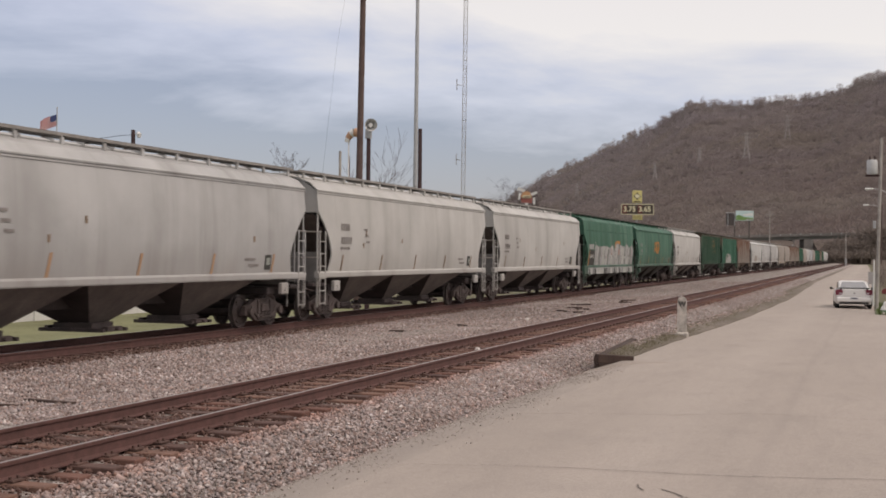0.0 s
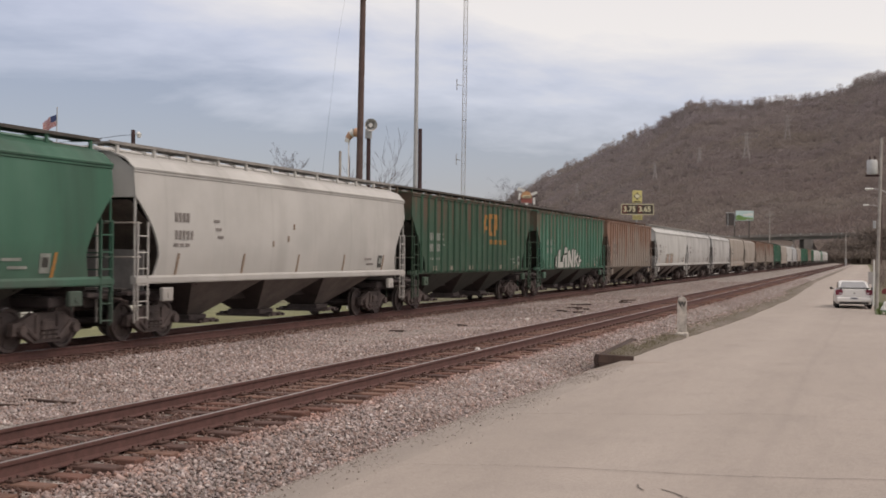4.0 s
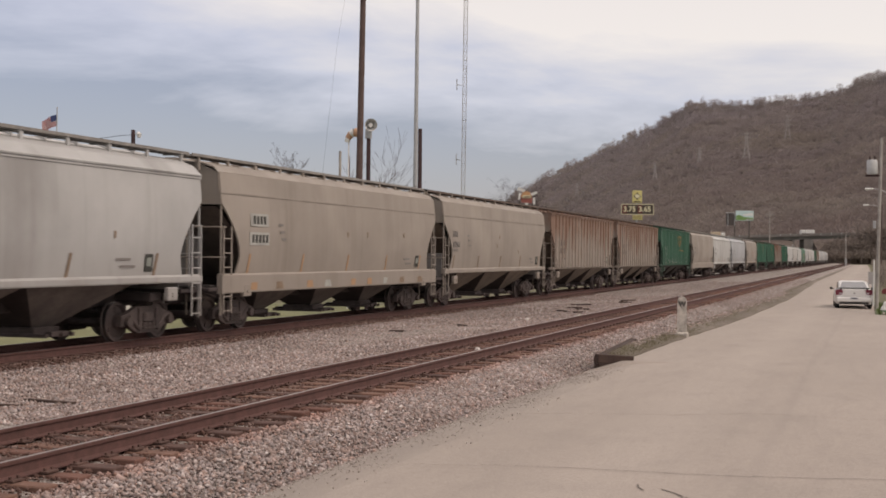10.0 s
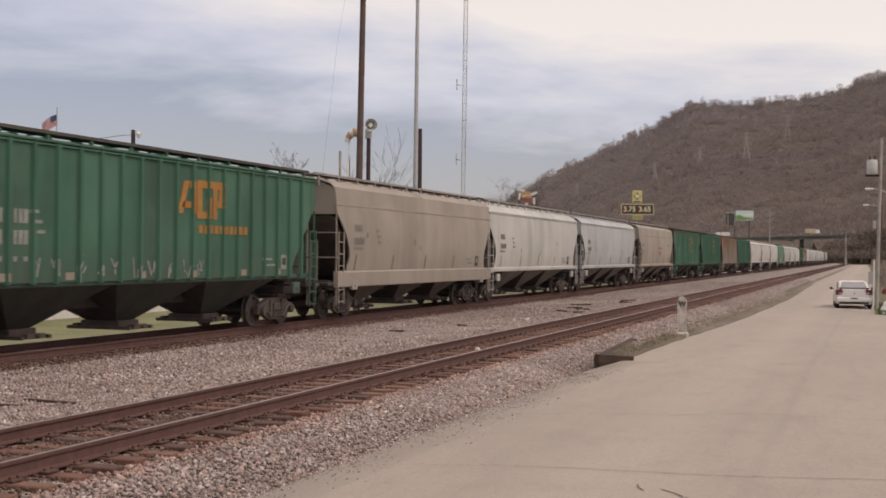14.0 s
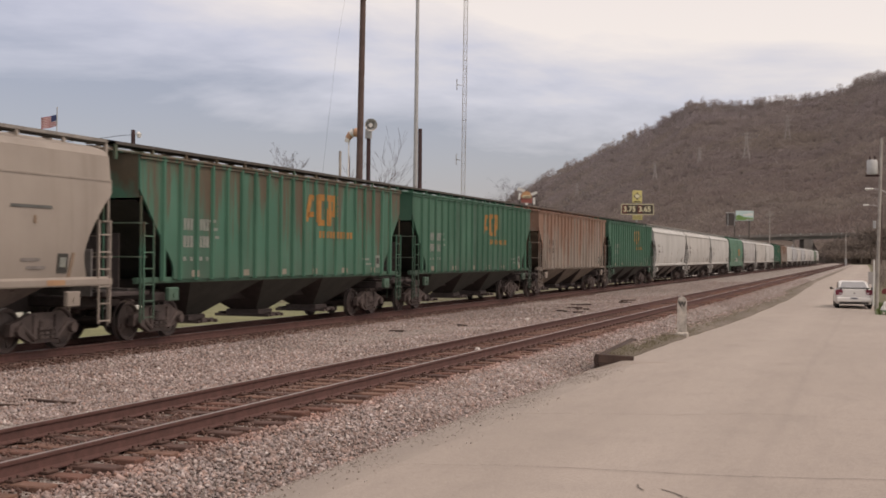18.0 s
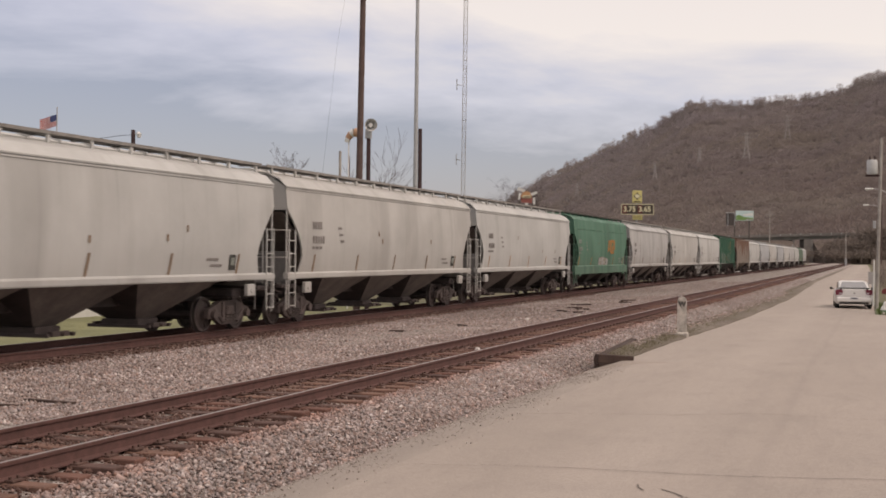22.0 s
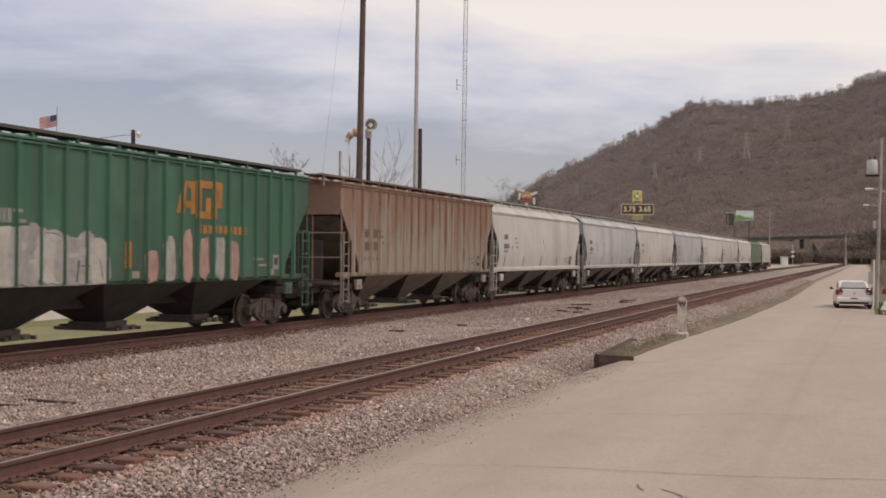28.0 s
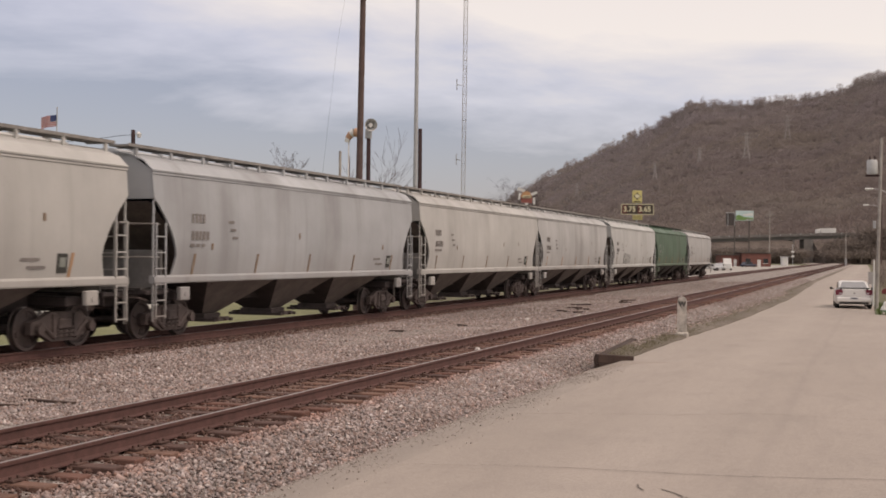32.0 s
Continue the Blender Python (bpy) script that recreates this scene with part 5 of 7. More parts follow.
def crowns(name, spots, mat, label, seed, tall, twigs=40, length=0.16, fat=0.022, spread=0.42, trunk=True):
    """Bare crowns far off: a trunk under a cloud of short twigs that fan out in a rounded, uneven crown, all in one mesh."""
    rng = np.random.default_rng(seed)
    p = np.array(spots)
    n = len(p)
    h = rng.uniform(tall[0], tall[1], n)
    wide = h * spread * rng.uniform(0.7, 1.25, n)
    V = []
    for b in range(twigs):
        d = rng.normal(0, 1, (n, 3))
        d /= np.linalg.norm(d, axis=1)[:, None]
        d[:, 2] = np.where(d[:, 2] < -0.55, -d[:, 2], d[:, 2])
        r = rng.uniform(0.35, 1.0, n) ** 0.5 * rng.uniform(0.75, 1.1, n)
        c = p + np.column_stack([d[:, 0] * wide * r, d[:, 1] * wide * r, h * 0.64 + d[:, 2] * h * 0.33 * r])
        way = d * 0.8 + rng.normal(0, 0.55, (n, 3)) + np.array((0, 0, 0.35))
        way /= np.linalg.norm(way, axis=1)[:, None]
        side = np.cross(way, rng.normal(0, 1, (n, 3)))
        side /= np.linalg.norm(side, axis=1)[:, None] + 1e-6
        l, w = (h * length * rng.uniform(0.6, 1.4, n))[:, None], (h * fat * rng.uniform(0.7, 1.3, n))[:, None]
        V.append(np.stack([c - way * l * 0.5 - side * w, c - way * l * 0.5 + side * w, c + way * l * 0.5], 1).reshape(-1, 3))
    if trunk:
        for _ in range(3):
            a = rng.uniform(0, math.pi, n)
            w = h * 0.014
            off = np.column_stack([np.cos(a) * w, np.sin(a) * w, np.zeros(n)])
            lean = np.column_stack([rng.normal(0, 0.10, n) * h, rng.normal(0, 0.10, n) * h, h * rng.uniform(0.75, 0.95, n)])
            V.append(np.stack([p - off, p + off, p + lean], 1).reshape(-1, 3))
    V = np.concatenate(V)
    return stuff(name, V, np.arange(len(V)).reshape(-1, 3), mat, label, "trees")


rnd = random.Random(21)
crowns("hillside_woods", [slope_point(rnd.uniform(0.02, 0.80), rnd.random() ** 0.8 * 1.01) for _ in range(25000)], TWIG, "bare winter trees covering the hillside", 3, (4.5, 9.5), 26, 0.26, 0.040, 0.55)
spots = []
for _ in range(2600):
    k, t = rnd.uniform(0.05, 0.8), rnd.uniform(0.965, 1.015)
    if noise.noise((k * 60.0, 0.5, 2.0)) + 0.7 * noise.noise((k * 260.0, 1.5, 2.0)) > rnd.uniform(-0.5, 0.5):
        spots.append(slope_point(k, t))
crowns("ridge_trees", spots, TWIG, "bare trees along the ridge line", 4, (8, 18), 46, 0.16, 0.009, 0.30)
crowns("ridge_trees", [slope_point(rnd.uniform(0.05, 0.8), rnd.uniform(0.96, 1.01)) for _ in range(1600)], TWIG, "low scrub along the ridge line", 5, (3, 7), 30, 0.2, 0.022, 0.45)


def valley_spots(n, u0, u1, v0, v1, seed):
    r = random.Random(seed)
    out = []
    for _ in range(n):
        x, y = far(r.uniform(u0, u1), r.uniform(v0, v1))
        out.append((x, y, -0.5))
    return out


crowns("valley_trees", valley_spots(420, 60, 140, 620, 760, 6) + valley_spots(420, 172, 330, 640, 780, 7), TWIG, "bare trees at the foot of the hill", 8, (9, 16), 40, 0.18, 0.022)
crowns("brush", valley_spots(800, 174, 290, 560, 592, 9) + valley_spots(900, 90, 164, 566, 592, 10), BUSH, "dry brown brush by the embankments", 9, (4, 8), 34, 0.20, 0.028, 0.5)
crowns("brush", valley_spots(420, 178, 262, 570, 592, 19), BUSH, "tall dry brush before the bridge end", 19, (8, 13.5), 40, 0.18, 0.024, 0.4)
crowns("brush", valley_spots(260, 193, 240, 574, 592, 39), BUSH, "leafless trees grown up before the bridge", 29, (13, 20), 46, 0.16, 0.018, 0.32)
crowns("brush", valley_spots(420, 120, 171, 630, 690, 12), TWIG, "bare trees behind the bridge", 13, (9, 16), 40, 0.18, 0.022)
woods("roadside_brush", [(random.Random(i).uniform(0.75, 5.5), 82 + i * 0.9, -0.5) for i in range(520)], BUSH, "dark leafless brush along the road", 14, (1.0, 2.8), 26, 1.2, (0.2, 0.5))

GALV = simple("galvanised_steel", (0.42, 0.43, 0.44), 0.5, 0.3, vary=0.15)
PALE_STEEL = simple("hazy_pale_steel", (0.38, 0.355, 0.345), 0.7)


def pylon(x, y, base, height):
    th = empty("transmission_tower", pose(x, y, base))
    tagged(th, "grey steel lattice power tower on the hillside", "power tower", "power towers on the hill")
    w = height * 0.14
    for sx in (-1, 1):
        for sy in (-1, 1):
            bm = bmesh.new()
            tube(bm, [(sx * w, sy * w, -4), (sx * w * 0.25, sy * w * 0.25, height * 0.62), (sx * w * 0.2, sy * w * 0.2, height)], [0.42, 0.32, 0.26], 4)
            part("leg", bm, PALE_STEEL, th)
    for f in (0.68, 0.82, 0.95):
        bm = bmesh.new()
        tube(bm, [(-height * 0.14, 0, height * f), (0, 0, height * f + 0.5), (height * 0.14, 0, height * f)], 0.25, 4)
        part("cross_arm", bm, PALE_STEEL, th)
    bm = bmesh.new()
    for i in range(6):
        z0, z1 = height * i / 7, height * (i + 1) / 7
        a, b = w * (1 - 0.75 * min(1, z0 / height / 0.62)), w * (1 - 0.75 * min(1, z1 / height / 0.62))
        for s in (-1, 1):
            tube(bm, [(-a * s, -a, z0), (b * s, -b, z1)], 0.12, 3)
            tube(bm, [(-a * s, a, z0), (b * s, b, z1)], 0.12, 3)
    part("bracing", bm, PALE_STEEL, th)


for x, y, base, height in ((-85.0, 1407.4, 122.0, 34), (-120.3, 1321.8, 97.0, 33), (-166.8, 1314.9, 93.0, 22), (-219.8, 1361.5, 84.0, 19), (-356.4, 1590.4, 76.0, 20)):
    pylon(x, y, base, height)

# ---- poles and masts beyond the train ----
WOODPOLE = simple("weathered_brown_pole_wood", (0.115, 0.076, 0.068), 0.9, vary=0.3, scale=2.0, bump=0.3)
DARKPOLE = simple("dark_creosote_pole", (0.060, 0.034, 0.036), 0.9, vary=0.3, scale=2.0)
GREYPOLE = simple("grey_weathered_pole_wood", (0.37, 0.345, 0.32), 0.9, vary=0.25, scale=2.0, bump=0.3)
CABLE = simple("black_cable", (0.03, 0.03, 0.03), 0.8)
ORANGE = simple("faded_orange_cloth", (0.48, 0.29, 0.19), 0.9)
WHITE = simple("white_enamel", (0.66, 0.66, 0.64), 0.55, vary=0.1)
GZ = -0.46


def pole_thing(name, x, y, top, r0, r1, mat, label, lean=(0.0, 0.0), bands=0):
    th = empty(name, pose(x, y, GZ))
    tagged(th, label, "pole")
    h = top - GZ
    bm = bmesh.new()
    n = 8
    tube(bm, [(lean[0] * i / n, lean[1] * i / n, h * i / n) for i in range(n + 1)], [r0 + (r1 - r0) * i / n for i in range(n + 1)], 12)
    part("shaft", bm, mat, th, "", True)
    for i in range(bands):
        z = h * (0.25 + 0.6 * i / max(1, bands - 1))
        bm = bmesh.new()
        t = z / h
        rr = r0 + (r1 - r0) * t + 0.012
        tube(bm, [(lean[0] * t, lean[1] * t, z), (lean[0] * t, lean[1] * t, z + 0.12)], rr, 12)
        part("band", bm, GALV, th)
    return th


p = pole_thing("utility_pole", -21.9, 52.75, 19.0, 0.165, 0.115, WOODPOLE, "tall brown wooden utility pole beside the track", (0.25, 0.05), 0)
for dx in (-0.9,):
    bm = bmesh.new()
    tube(bm, [(dx * 0.15, 0, 17.5), (dx * 1.4, 0.4, 12), (dx * 3.2, 1.0, 0)], 0.0035, 4)
    part("guy_wire", bm, CABLE, p)
pole_thing("steel_pole", -26.62, 73.3, 24.0, 0.16, 0.09, GALV, "tall galvanised steel light mast", (0.12, 0.0), 4)
pole_thing("timber_post", -25.66, 71.55, 9.8, 0.135, 0.12, DARKPOLE, "dark stained tall timber post")
pole_thing("timber_post", -26.22, 60.78, 7.6, 0.075, 0.07, GREYPOLE, "slim grey wooden post")
pole_thing("timber_post", -25.78, 60.95, 7.35, 0.05, 0.045, DARKPOLE, "slim dark wooden post")

# lattice radio mast
mast = empty("radio_mast", pose(-42.85, 133.3, GZ))
tagged(mast, "slim galvanised lattice radio mast", "radio mast")
H_MAST, W_MAST = 42.0, 0.27
for i in range(3):
    a = 2 * math.pi * i / 3 + 0.3
    bm = bmesh.new()
    tube(bm, [(W_MAST * math.cos(a), W_MAST * math.sin(a), 0), (W_MAST * math.cos(a) + 0.3, W_MAST * math.sin(a), H_MAST)], 0.035, 6)
    part("mast_leg", bm, GALV, mast)
for k in range(int(H_MAST / 0.95)):
    z = 0.5 + k * 0.95
    bm = bmesh.new()
    c = [Vector((W_MAST * math.cos(2 * math.pi * i / 3 + 0.3) + 0.3 * z / H_MAST, W_MAST * math.sin(2 * math.pi * i / 3 + 0.3), z)) for i in range(3)]
    up = [q + Vector((0, 0, 0.95)) for q in c]
    for i in range(3):
        tube(bm, [c[i], c[(i + 1) % 3]], 0.025, 4)
        tube(bm, [c[i], up[(i + 1) % 3]], 0.018, 4)
    part("mast_brace", bm, GALV, mast)
for z in (13.2, 21.5, 31.8, 33.0):
    bm = bmesh.new()
    tube(bm, [(-0.1, 0, z), (-0.75, 0.1, z + 0.1)], 0.04, 6)
    tube(bm, [(-0.72, 0.1, z - 0.5), (-0.72, 0.1, z + 0.7)], 0.05, 6)
    part("aerial", bm, GALV, mast)

# siren on its pole
PALEHORN = simple("pale_grey_enamel", (0.58, 0.58, 0.57), 0.6, vary=0.12)
siren = empty("warning_siren", pose(-23.33, 57.53, GZ))
tagged(siren, "grey horn siren on a dark wooden pole", "siren")
bm = bmesh.new()
tube(bm, [(0, 0, 0), (0.02, 0, 8.5)], [0.12, 0.10], 10)
part("pole", bm, DARKPOLE, siren, "dark wooden pole", True)
bm = bmesh.new()
d = Vector((0.52, -0.85, 0.0)).normalized()
c0 = Vector((0.05, 0.05, 9.0))
tube(bm, [c0 - d * 0.25, c0, c0 + d * 0.18, c0 + d * 0.34, c0 + d * 0.42], [0.10, 0.14, 0.20, 0.29, 0.31], 18, False)
part("horn", bm, PALEHORN, siren, "round grey horn", True)
bm = bmesh.new()
tube(bm, [c0 + d * 0.05, c0 + d * 0.36], [0.16, 0.09], 14)
part("horn_core", bm, PALEHORN, siren, "", True)
bm = bmesh.new()
box(bm, -0.14, 0.14, -0.10, 0.16, 8.35, 8.85, 0.03)
part("motor_box", bm, GALV, siren)

# windsock on a thin white staff
sock = empty("windsock", pose(-24.24, 57.23, GZ))
tagged(sock, "faded orange and white windsock hanging from a white staff", "windsock")
bm = bmesh.new()
tube(bm, [(0, 0, 0), (0, 0, 8.2)], 0.035, 8)
part("staff", bm, WHITE, sock, "thin white staff")
line = [Vector((0.52, 0.05, 8.62)), Vector((0.30, 0.03, 8.66)), Vector((0.12, 0.02, 8.58)), Vector((-0.04, 0.0, 8.38)), Vector((-0.08, 0.0, 8.18))]
rad = (0.24, 0.21, 0.18, 0.15, 0.13)
for i, (a, b) in enumerate(zip(line, line[1:])):
    bm = bmesh.new()
    tube(bm, [a, b + (b - a) * 0.04], [rad[i], rad[i + 1]], 14, False)
    part("cloth_band", bm, (ORANGE, WHITE)[i % 2], sock, ("orange cloth", "white cloth")[i % 2], True)

# lamp on a pole, with its wire
lamp = pole_thing("street_lamp", -38.66, 60.8, 9.0, 0.13, 0.11, DARKPOLE, "short dark pole with a white lamp head")
bm = bmesh.new()
tube(bm, [(0.05, 0, 9.18), (0.28, 0.05, 9.28)], 0.03, 6)
part("arm", bm, GALV, lamp)
bm = bmesh.new()
tube(bm, [(0.26, 0.05, 9.32), (0.33, 0.06, 9.22), (0.34, 0.06, 9.04)], [0.07, 0.15, 0.10], 10)
part("lamp_head", bm, WHITE, lamp, "white lamp head", True)
bm = bmesh.new()
tube(bm, [(0, 0, 9.2), (-0.8, -0.28, 9.12), (-1.6, -0.55, 9.0), (-9, -3.0, 8.1)], 0.014, 4)
part("wire", bm, CABLE, lamp)

# flag
FLAG_RED, FLAG_WHITE, FLAG_BLUE = simple("red_bunting", (0.36, 0.05, 0.06), 0.9), simple("white_bunting", (0.66, 0.62, 0.62), 0.9), simple("blue_bunting", (0.05, 0.07, 0.17), 0.9)
flagpole = empty("flagpole", pose(-51.8, 72.18, GZ))
tagged(flagpole, "slim grey metal flagpole beyond the lawn", "flagpole")
bm = bmesh.new()
tube(bm, [(0, 0, 0), (0, 0, 12.3)], [0.07, 0.035], 10)
part("shaft", bm, GALV, flagpole, "", True)
bm = bmesh.new()
bmesh.ops.create_icosphere(bm, subdivisions=1, radius=0.06, matrix=Matrix.Translation((0, 0, 12.34)))
part("finial", bm, GALV, flagpole)
FLAG_N, FLAG_W, FLAG_H = 8, 1.2, 0.76
flag = empty("flag", pose(-51.8, 72.18, 11.42, 0, 0, 198))
tagged(flag, "striped red and white flag flying in the wind", "flag")
STRIPS = []
sw = FLAG_W / FLAG_N
for i in range(FLAG_N):
    bm = bmesh.new()
    box(bm, 0, sw + 0.01, -0.006, 0.006, -FLAG_H, 0)
    col = part("cloth_strip", bm, FLAG_WHITE, flag, "strip of striped cloth")
    for k in range(7):
        bm = bmesh.new()
        z1 = -FLAG_H * (2 * k) / 13
        box(bm, 0, sw + 0.01, -0.010, 0.010, z1 - FLAG_H / 13, z1)
        part("red_stripe", bm, FLAG_RED, col)
    if i < 3:
        bm = bmesh.new()
        box(bm, 0, sw + 0.01, -0.014, 0.014, -FLAG_H * 7 / 13, 0)
        part("blue_field", bm, FLAG_BLUE, col)
    STRIPS.append(col)

# ---- bare trees ----
BARK = simple("grey_brown_bark", (0.110, 0.090, 0.086), 0.95, vary=0.3, scale=5)


def bare_tree(x, y, height, seed, label, spread=0.5, levels=5, lean=0.0):
    r = random.Random(seed)
    th = empty("bare_tree", pose(x, y, GZ))
    tagged(th, label, "tree")
    trunk, crown = bmesh.new(), bmesh.new()

    def grow(bm, p, d, length, rad, level):
        pts, rads = [p], [rad]
        n = 3
        for i in range(n):
            d = (d + Vector((r.uniform(-1, 1), r.uniform(-1, 1), r.uniform(-0.2, 0.6))) * 0.16).normalized()
            p = p + d * length / n
            pts.append(p)
            rads.append(max(0.0055, rad * (1 - 0.45 * (i + 1) / n)))
        tube(bm, pts, rads, 7 if level < 2 else 4 if level < 4 else 3, False)
        if level >= levels:
            return
        for _ in range(r.choice((2, 3, 3)) if level else 4):
            k = r.randint(1, n)
            nd = (d + Vector((r.uniform(-1, 1), r.uniform(-1, 1), r.uniform(-0.35, 0.55))) * spread * 1.4).normalized()
            grow(crown, pts[k], nd, length * r.uniform(0.55, 0.82), rads[k] * 0.62, level + 1)
    grow(trunk, Vector((0, 0, 0)), Vector((lean, 0, 1)).normalized(), height * 0.36, height * 0.009, 0)
    part("trunk", trunk, BARK, th, "", True)
    part("crown", crown, BARK, th, "leafless crown of fine twigs", True)
    return th


bare_tree(-37.6, 77.1, 11.0, 38, "small leafless tree behind the track", 0.6, 7)
bare_tree(-38.4, 78.0, 10.8, 39, "small leafless tree behind the track", 0.6, 7)
for k, (x, y, h) in enumerate(((-25.6, 60.6, 8.0), (-25.3, 59.8, 8.2), (-25.2, 60.9, 7.6))):
    bare_tree(x, y, h, 60 + k, "leafless sapling beside the poles", 0.45, 6, 0.0)
bare_tree(-24.3, 58.6, 9.6, 33, "thin leafless sapling with long shoots", 0.25, 4, 0.04)
bare_tree(-25.2, 60.4, 6.8, 37, "thin leafless shrub beside the poles", 0.45, 4)
bare_tree(-40.4, 145.0, 14.0, 34, "leafless tree with a broad crown", 0.65, 7)
bare_tree(-39.0, 147.0, 13.5, 35, "leafless tree with a broad crown", 0.65, 6)
bare_tree(-41.2, 150.0, 13.5, 36, "leafless tree with a broad crown", 0.65, 7)

# ---- signs beyond the track ----
SIGN_YELLOW = simple("yellow_sign_face", (0.56, 0.50, 0.20), 0.5, vary=0.08)
SIGN_CREAM = simple("cream_sign_face", (0.66, 0.62, 0.42), 0.5, vary=0.08)
SIGN_DARK = simple("dark_sign_panel", (0.055, 0.040, 0.030), 0.6)
SIGN_MAROON = simple("maroon_digit_panel", (0.13, 0.030, 0.025), 0.6)
YAW = 18.652
price = empty("price_sign", pose(-21.82, 124.54, GZ, 0, 0, YAW))
tagged(price, "fuel price sign with a yellow emblem panel above two prices", "sign")
bm = bmesh.new()
tube(bm, [(-0.05, 0.12, 0), (-0.05, 0.12, 9.0)], 0.10, 10)
part("post", bm, GALV, price, "", True)
bm = bmesh.new()
box(bm, -0.50, 0.44, -0.10, 0.10, 8.00, 9.22, 0.02)
top_panel = part("emblem_panel", bm, SIGN_YELLOW, price, "yellow panel with a dark ring emblem")
bm = bmesh.new()
prism(bm, [(-0.03 + 0.37 * math.cos(a), 8.66 + 0.37 * math.sin(a)) for a in [k * math.pi / 2 for k in range(4)]], -0.118, -0.104, "y")
recalc(bm)
part("emblem", bm, SIGN_DARK, top_panel)
bm = bmesh.new()
prism(bm, [(-0.03 + 0.24 * math.cos(a), 8.66 + 0.20 * math.sin(a)) for a in [k * math.pi / 8 for k in range(16)]], -0.130, -0.119, "y")
recalc(bm)
part("emblem_heart", bm, SIGN_CREAM, top_panel)
bm = bmesh.new()
box(bm, -0.36, 0.30, -0.112, -0.103, 8.06, 8.16)
part("word_bar", bm, SIGN_DARK, top_panel)
bm = bmesh.new()
box(bm, -1.56, 1.56, -0.10, 0.10, 6.90, 7.82, 0.02)
panel = part("price_panel", bm, SIGN_DARK, price, "dark panel with pale frame")
for bx in ((-1.60, 1.60, 7.82, 7.88), (-1.60, 1.60, 6.84, 6.90), (-1.60, -1.54, 6.84, 7.88), (1.54, 1.60, 6.84, 7.88)):
    bm = bmesh.new()
    box(bm, bx[0], bx[1], -0.115, -0.105, bx[2], bx[3])
    part("panel_frame", bm, SIGN_CREAM, panel)
for x, w in ((-1.26, 0.44), (0.24, 0.40)):
    bm = bmesh.new()
    box(bm, x - w / 2, x + w / 2, -0.112, -0.104, 6.94, 7.78)
    part("digit_plate", bm, SIGN_MAROON, panel)
upright_text("3.75", 0.72, SIGN_CREAM, "digits", panel, pose(-0.78, -0.125, 7.36, 90), 0.006, 0.02)
upright_text("3.65", 0.72, SIGN_CREAM, "digits", panel, pose(0.72, -0.125, 7.36, 90), 0.006, 0.02)
bm = bmesh.new()
box(bm, -0.46, 0.50, -0.08, 0.08, 6.34, 6.78, 0.02)
low = part("lower_panel", bm, SIGN_YELLOW, price, "small yellow panel")
for z in (6.46, 6.60):
    bm = bmesh.new()
    box(bm, -0.38, 0.42, -0.094, -0.084, z, z + 0.05)
    part("word_bar", bm, SIGN_DARK, low)

# roadside sign of bright tangled shapes
shout = empty("roadside_sign", pose(-27.05, 101.67, GZ, 0, 0, YAW))
tagged(shout, "bright orange, red and white cut-out roadside sign on a post", "sign")
bm = bmesh.new()
tube(bm, [(0, 0.1, 0), (0, 0.1, 7.5)], 0.10, 10)
part("post", bm, GALV, shout, "", True)
SRED, SORANGE = simple("red_sign_paint", (0.34, 0.10, 0.08), 0.5), simple("orange_sign_paint", (0.55, 0.30, 0.15), 0.5)
for nm, out, mat, y in (("orange_shape", [(-0.50, 7.55), (-0.30, 7.98), (0.10, 8.05), (0.50, 7.80), (0.42, 7.50)], SORANGE, 0.0), ("red_shape", [(-0.42, 7.10), (-0.48, 7.45), (0.50, 7.48), (0.44, 7.05)], SRED, -0.08),
                       ("white_arm", [(-0.80, 8.12), (-0.66, 8.40), (-0.10, 8.10), (-0.22, 7.95)], WHITE, -0.12), ("white_arm", [(0.30, 7.85), (0.80, 8.02), (0.92, 7.86), (0.45, 7.66)], WHITE, -0.12),
                       ("white_arm", [(0.50, 7.45), (0.58, 6.92), (0.74, 6.97), (0.70, 7.55)], WHITE, -0.12), ("white_arm", [(-0.15, 7.06), (0.05, 6.72), (0.20, 6.80), (0.10, 7.08)], WHITE, -0.12), ("white_arm", [(-0.72, 7.35), (-0.58, 7.30), (-0.45, 7.85), (-0.62, 7.90)], WHITE, -0.13),
                       ("cream_panel", [(-0.34, 7.44), (0.34, 7.46), (0.32, 7.70), (-0.32, 7.68)], SIGN_CREAM, -0.16), ("dark_bar", [(-0.26, 7.52), (0.26, 7.54), (0.25, 7.60), (-0.25, 7.58)], SIGN_MAROON, -0.24), ("dark_leg", [(-0.66, 6.95), (-0.55, 7.00), (-0.50, 7.3), (-0.62, 7.3)], SIGN_DARK, -0.10)):
    bm = bmesh.new()
    prism(bm, out, y - 0.07, y + 0.07, "y")
    recalc(bm)
    part(nm, bm, mat, shout)

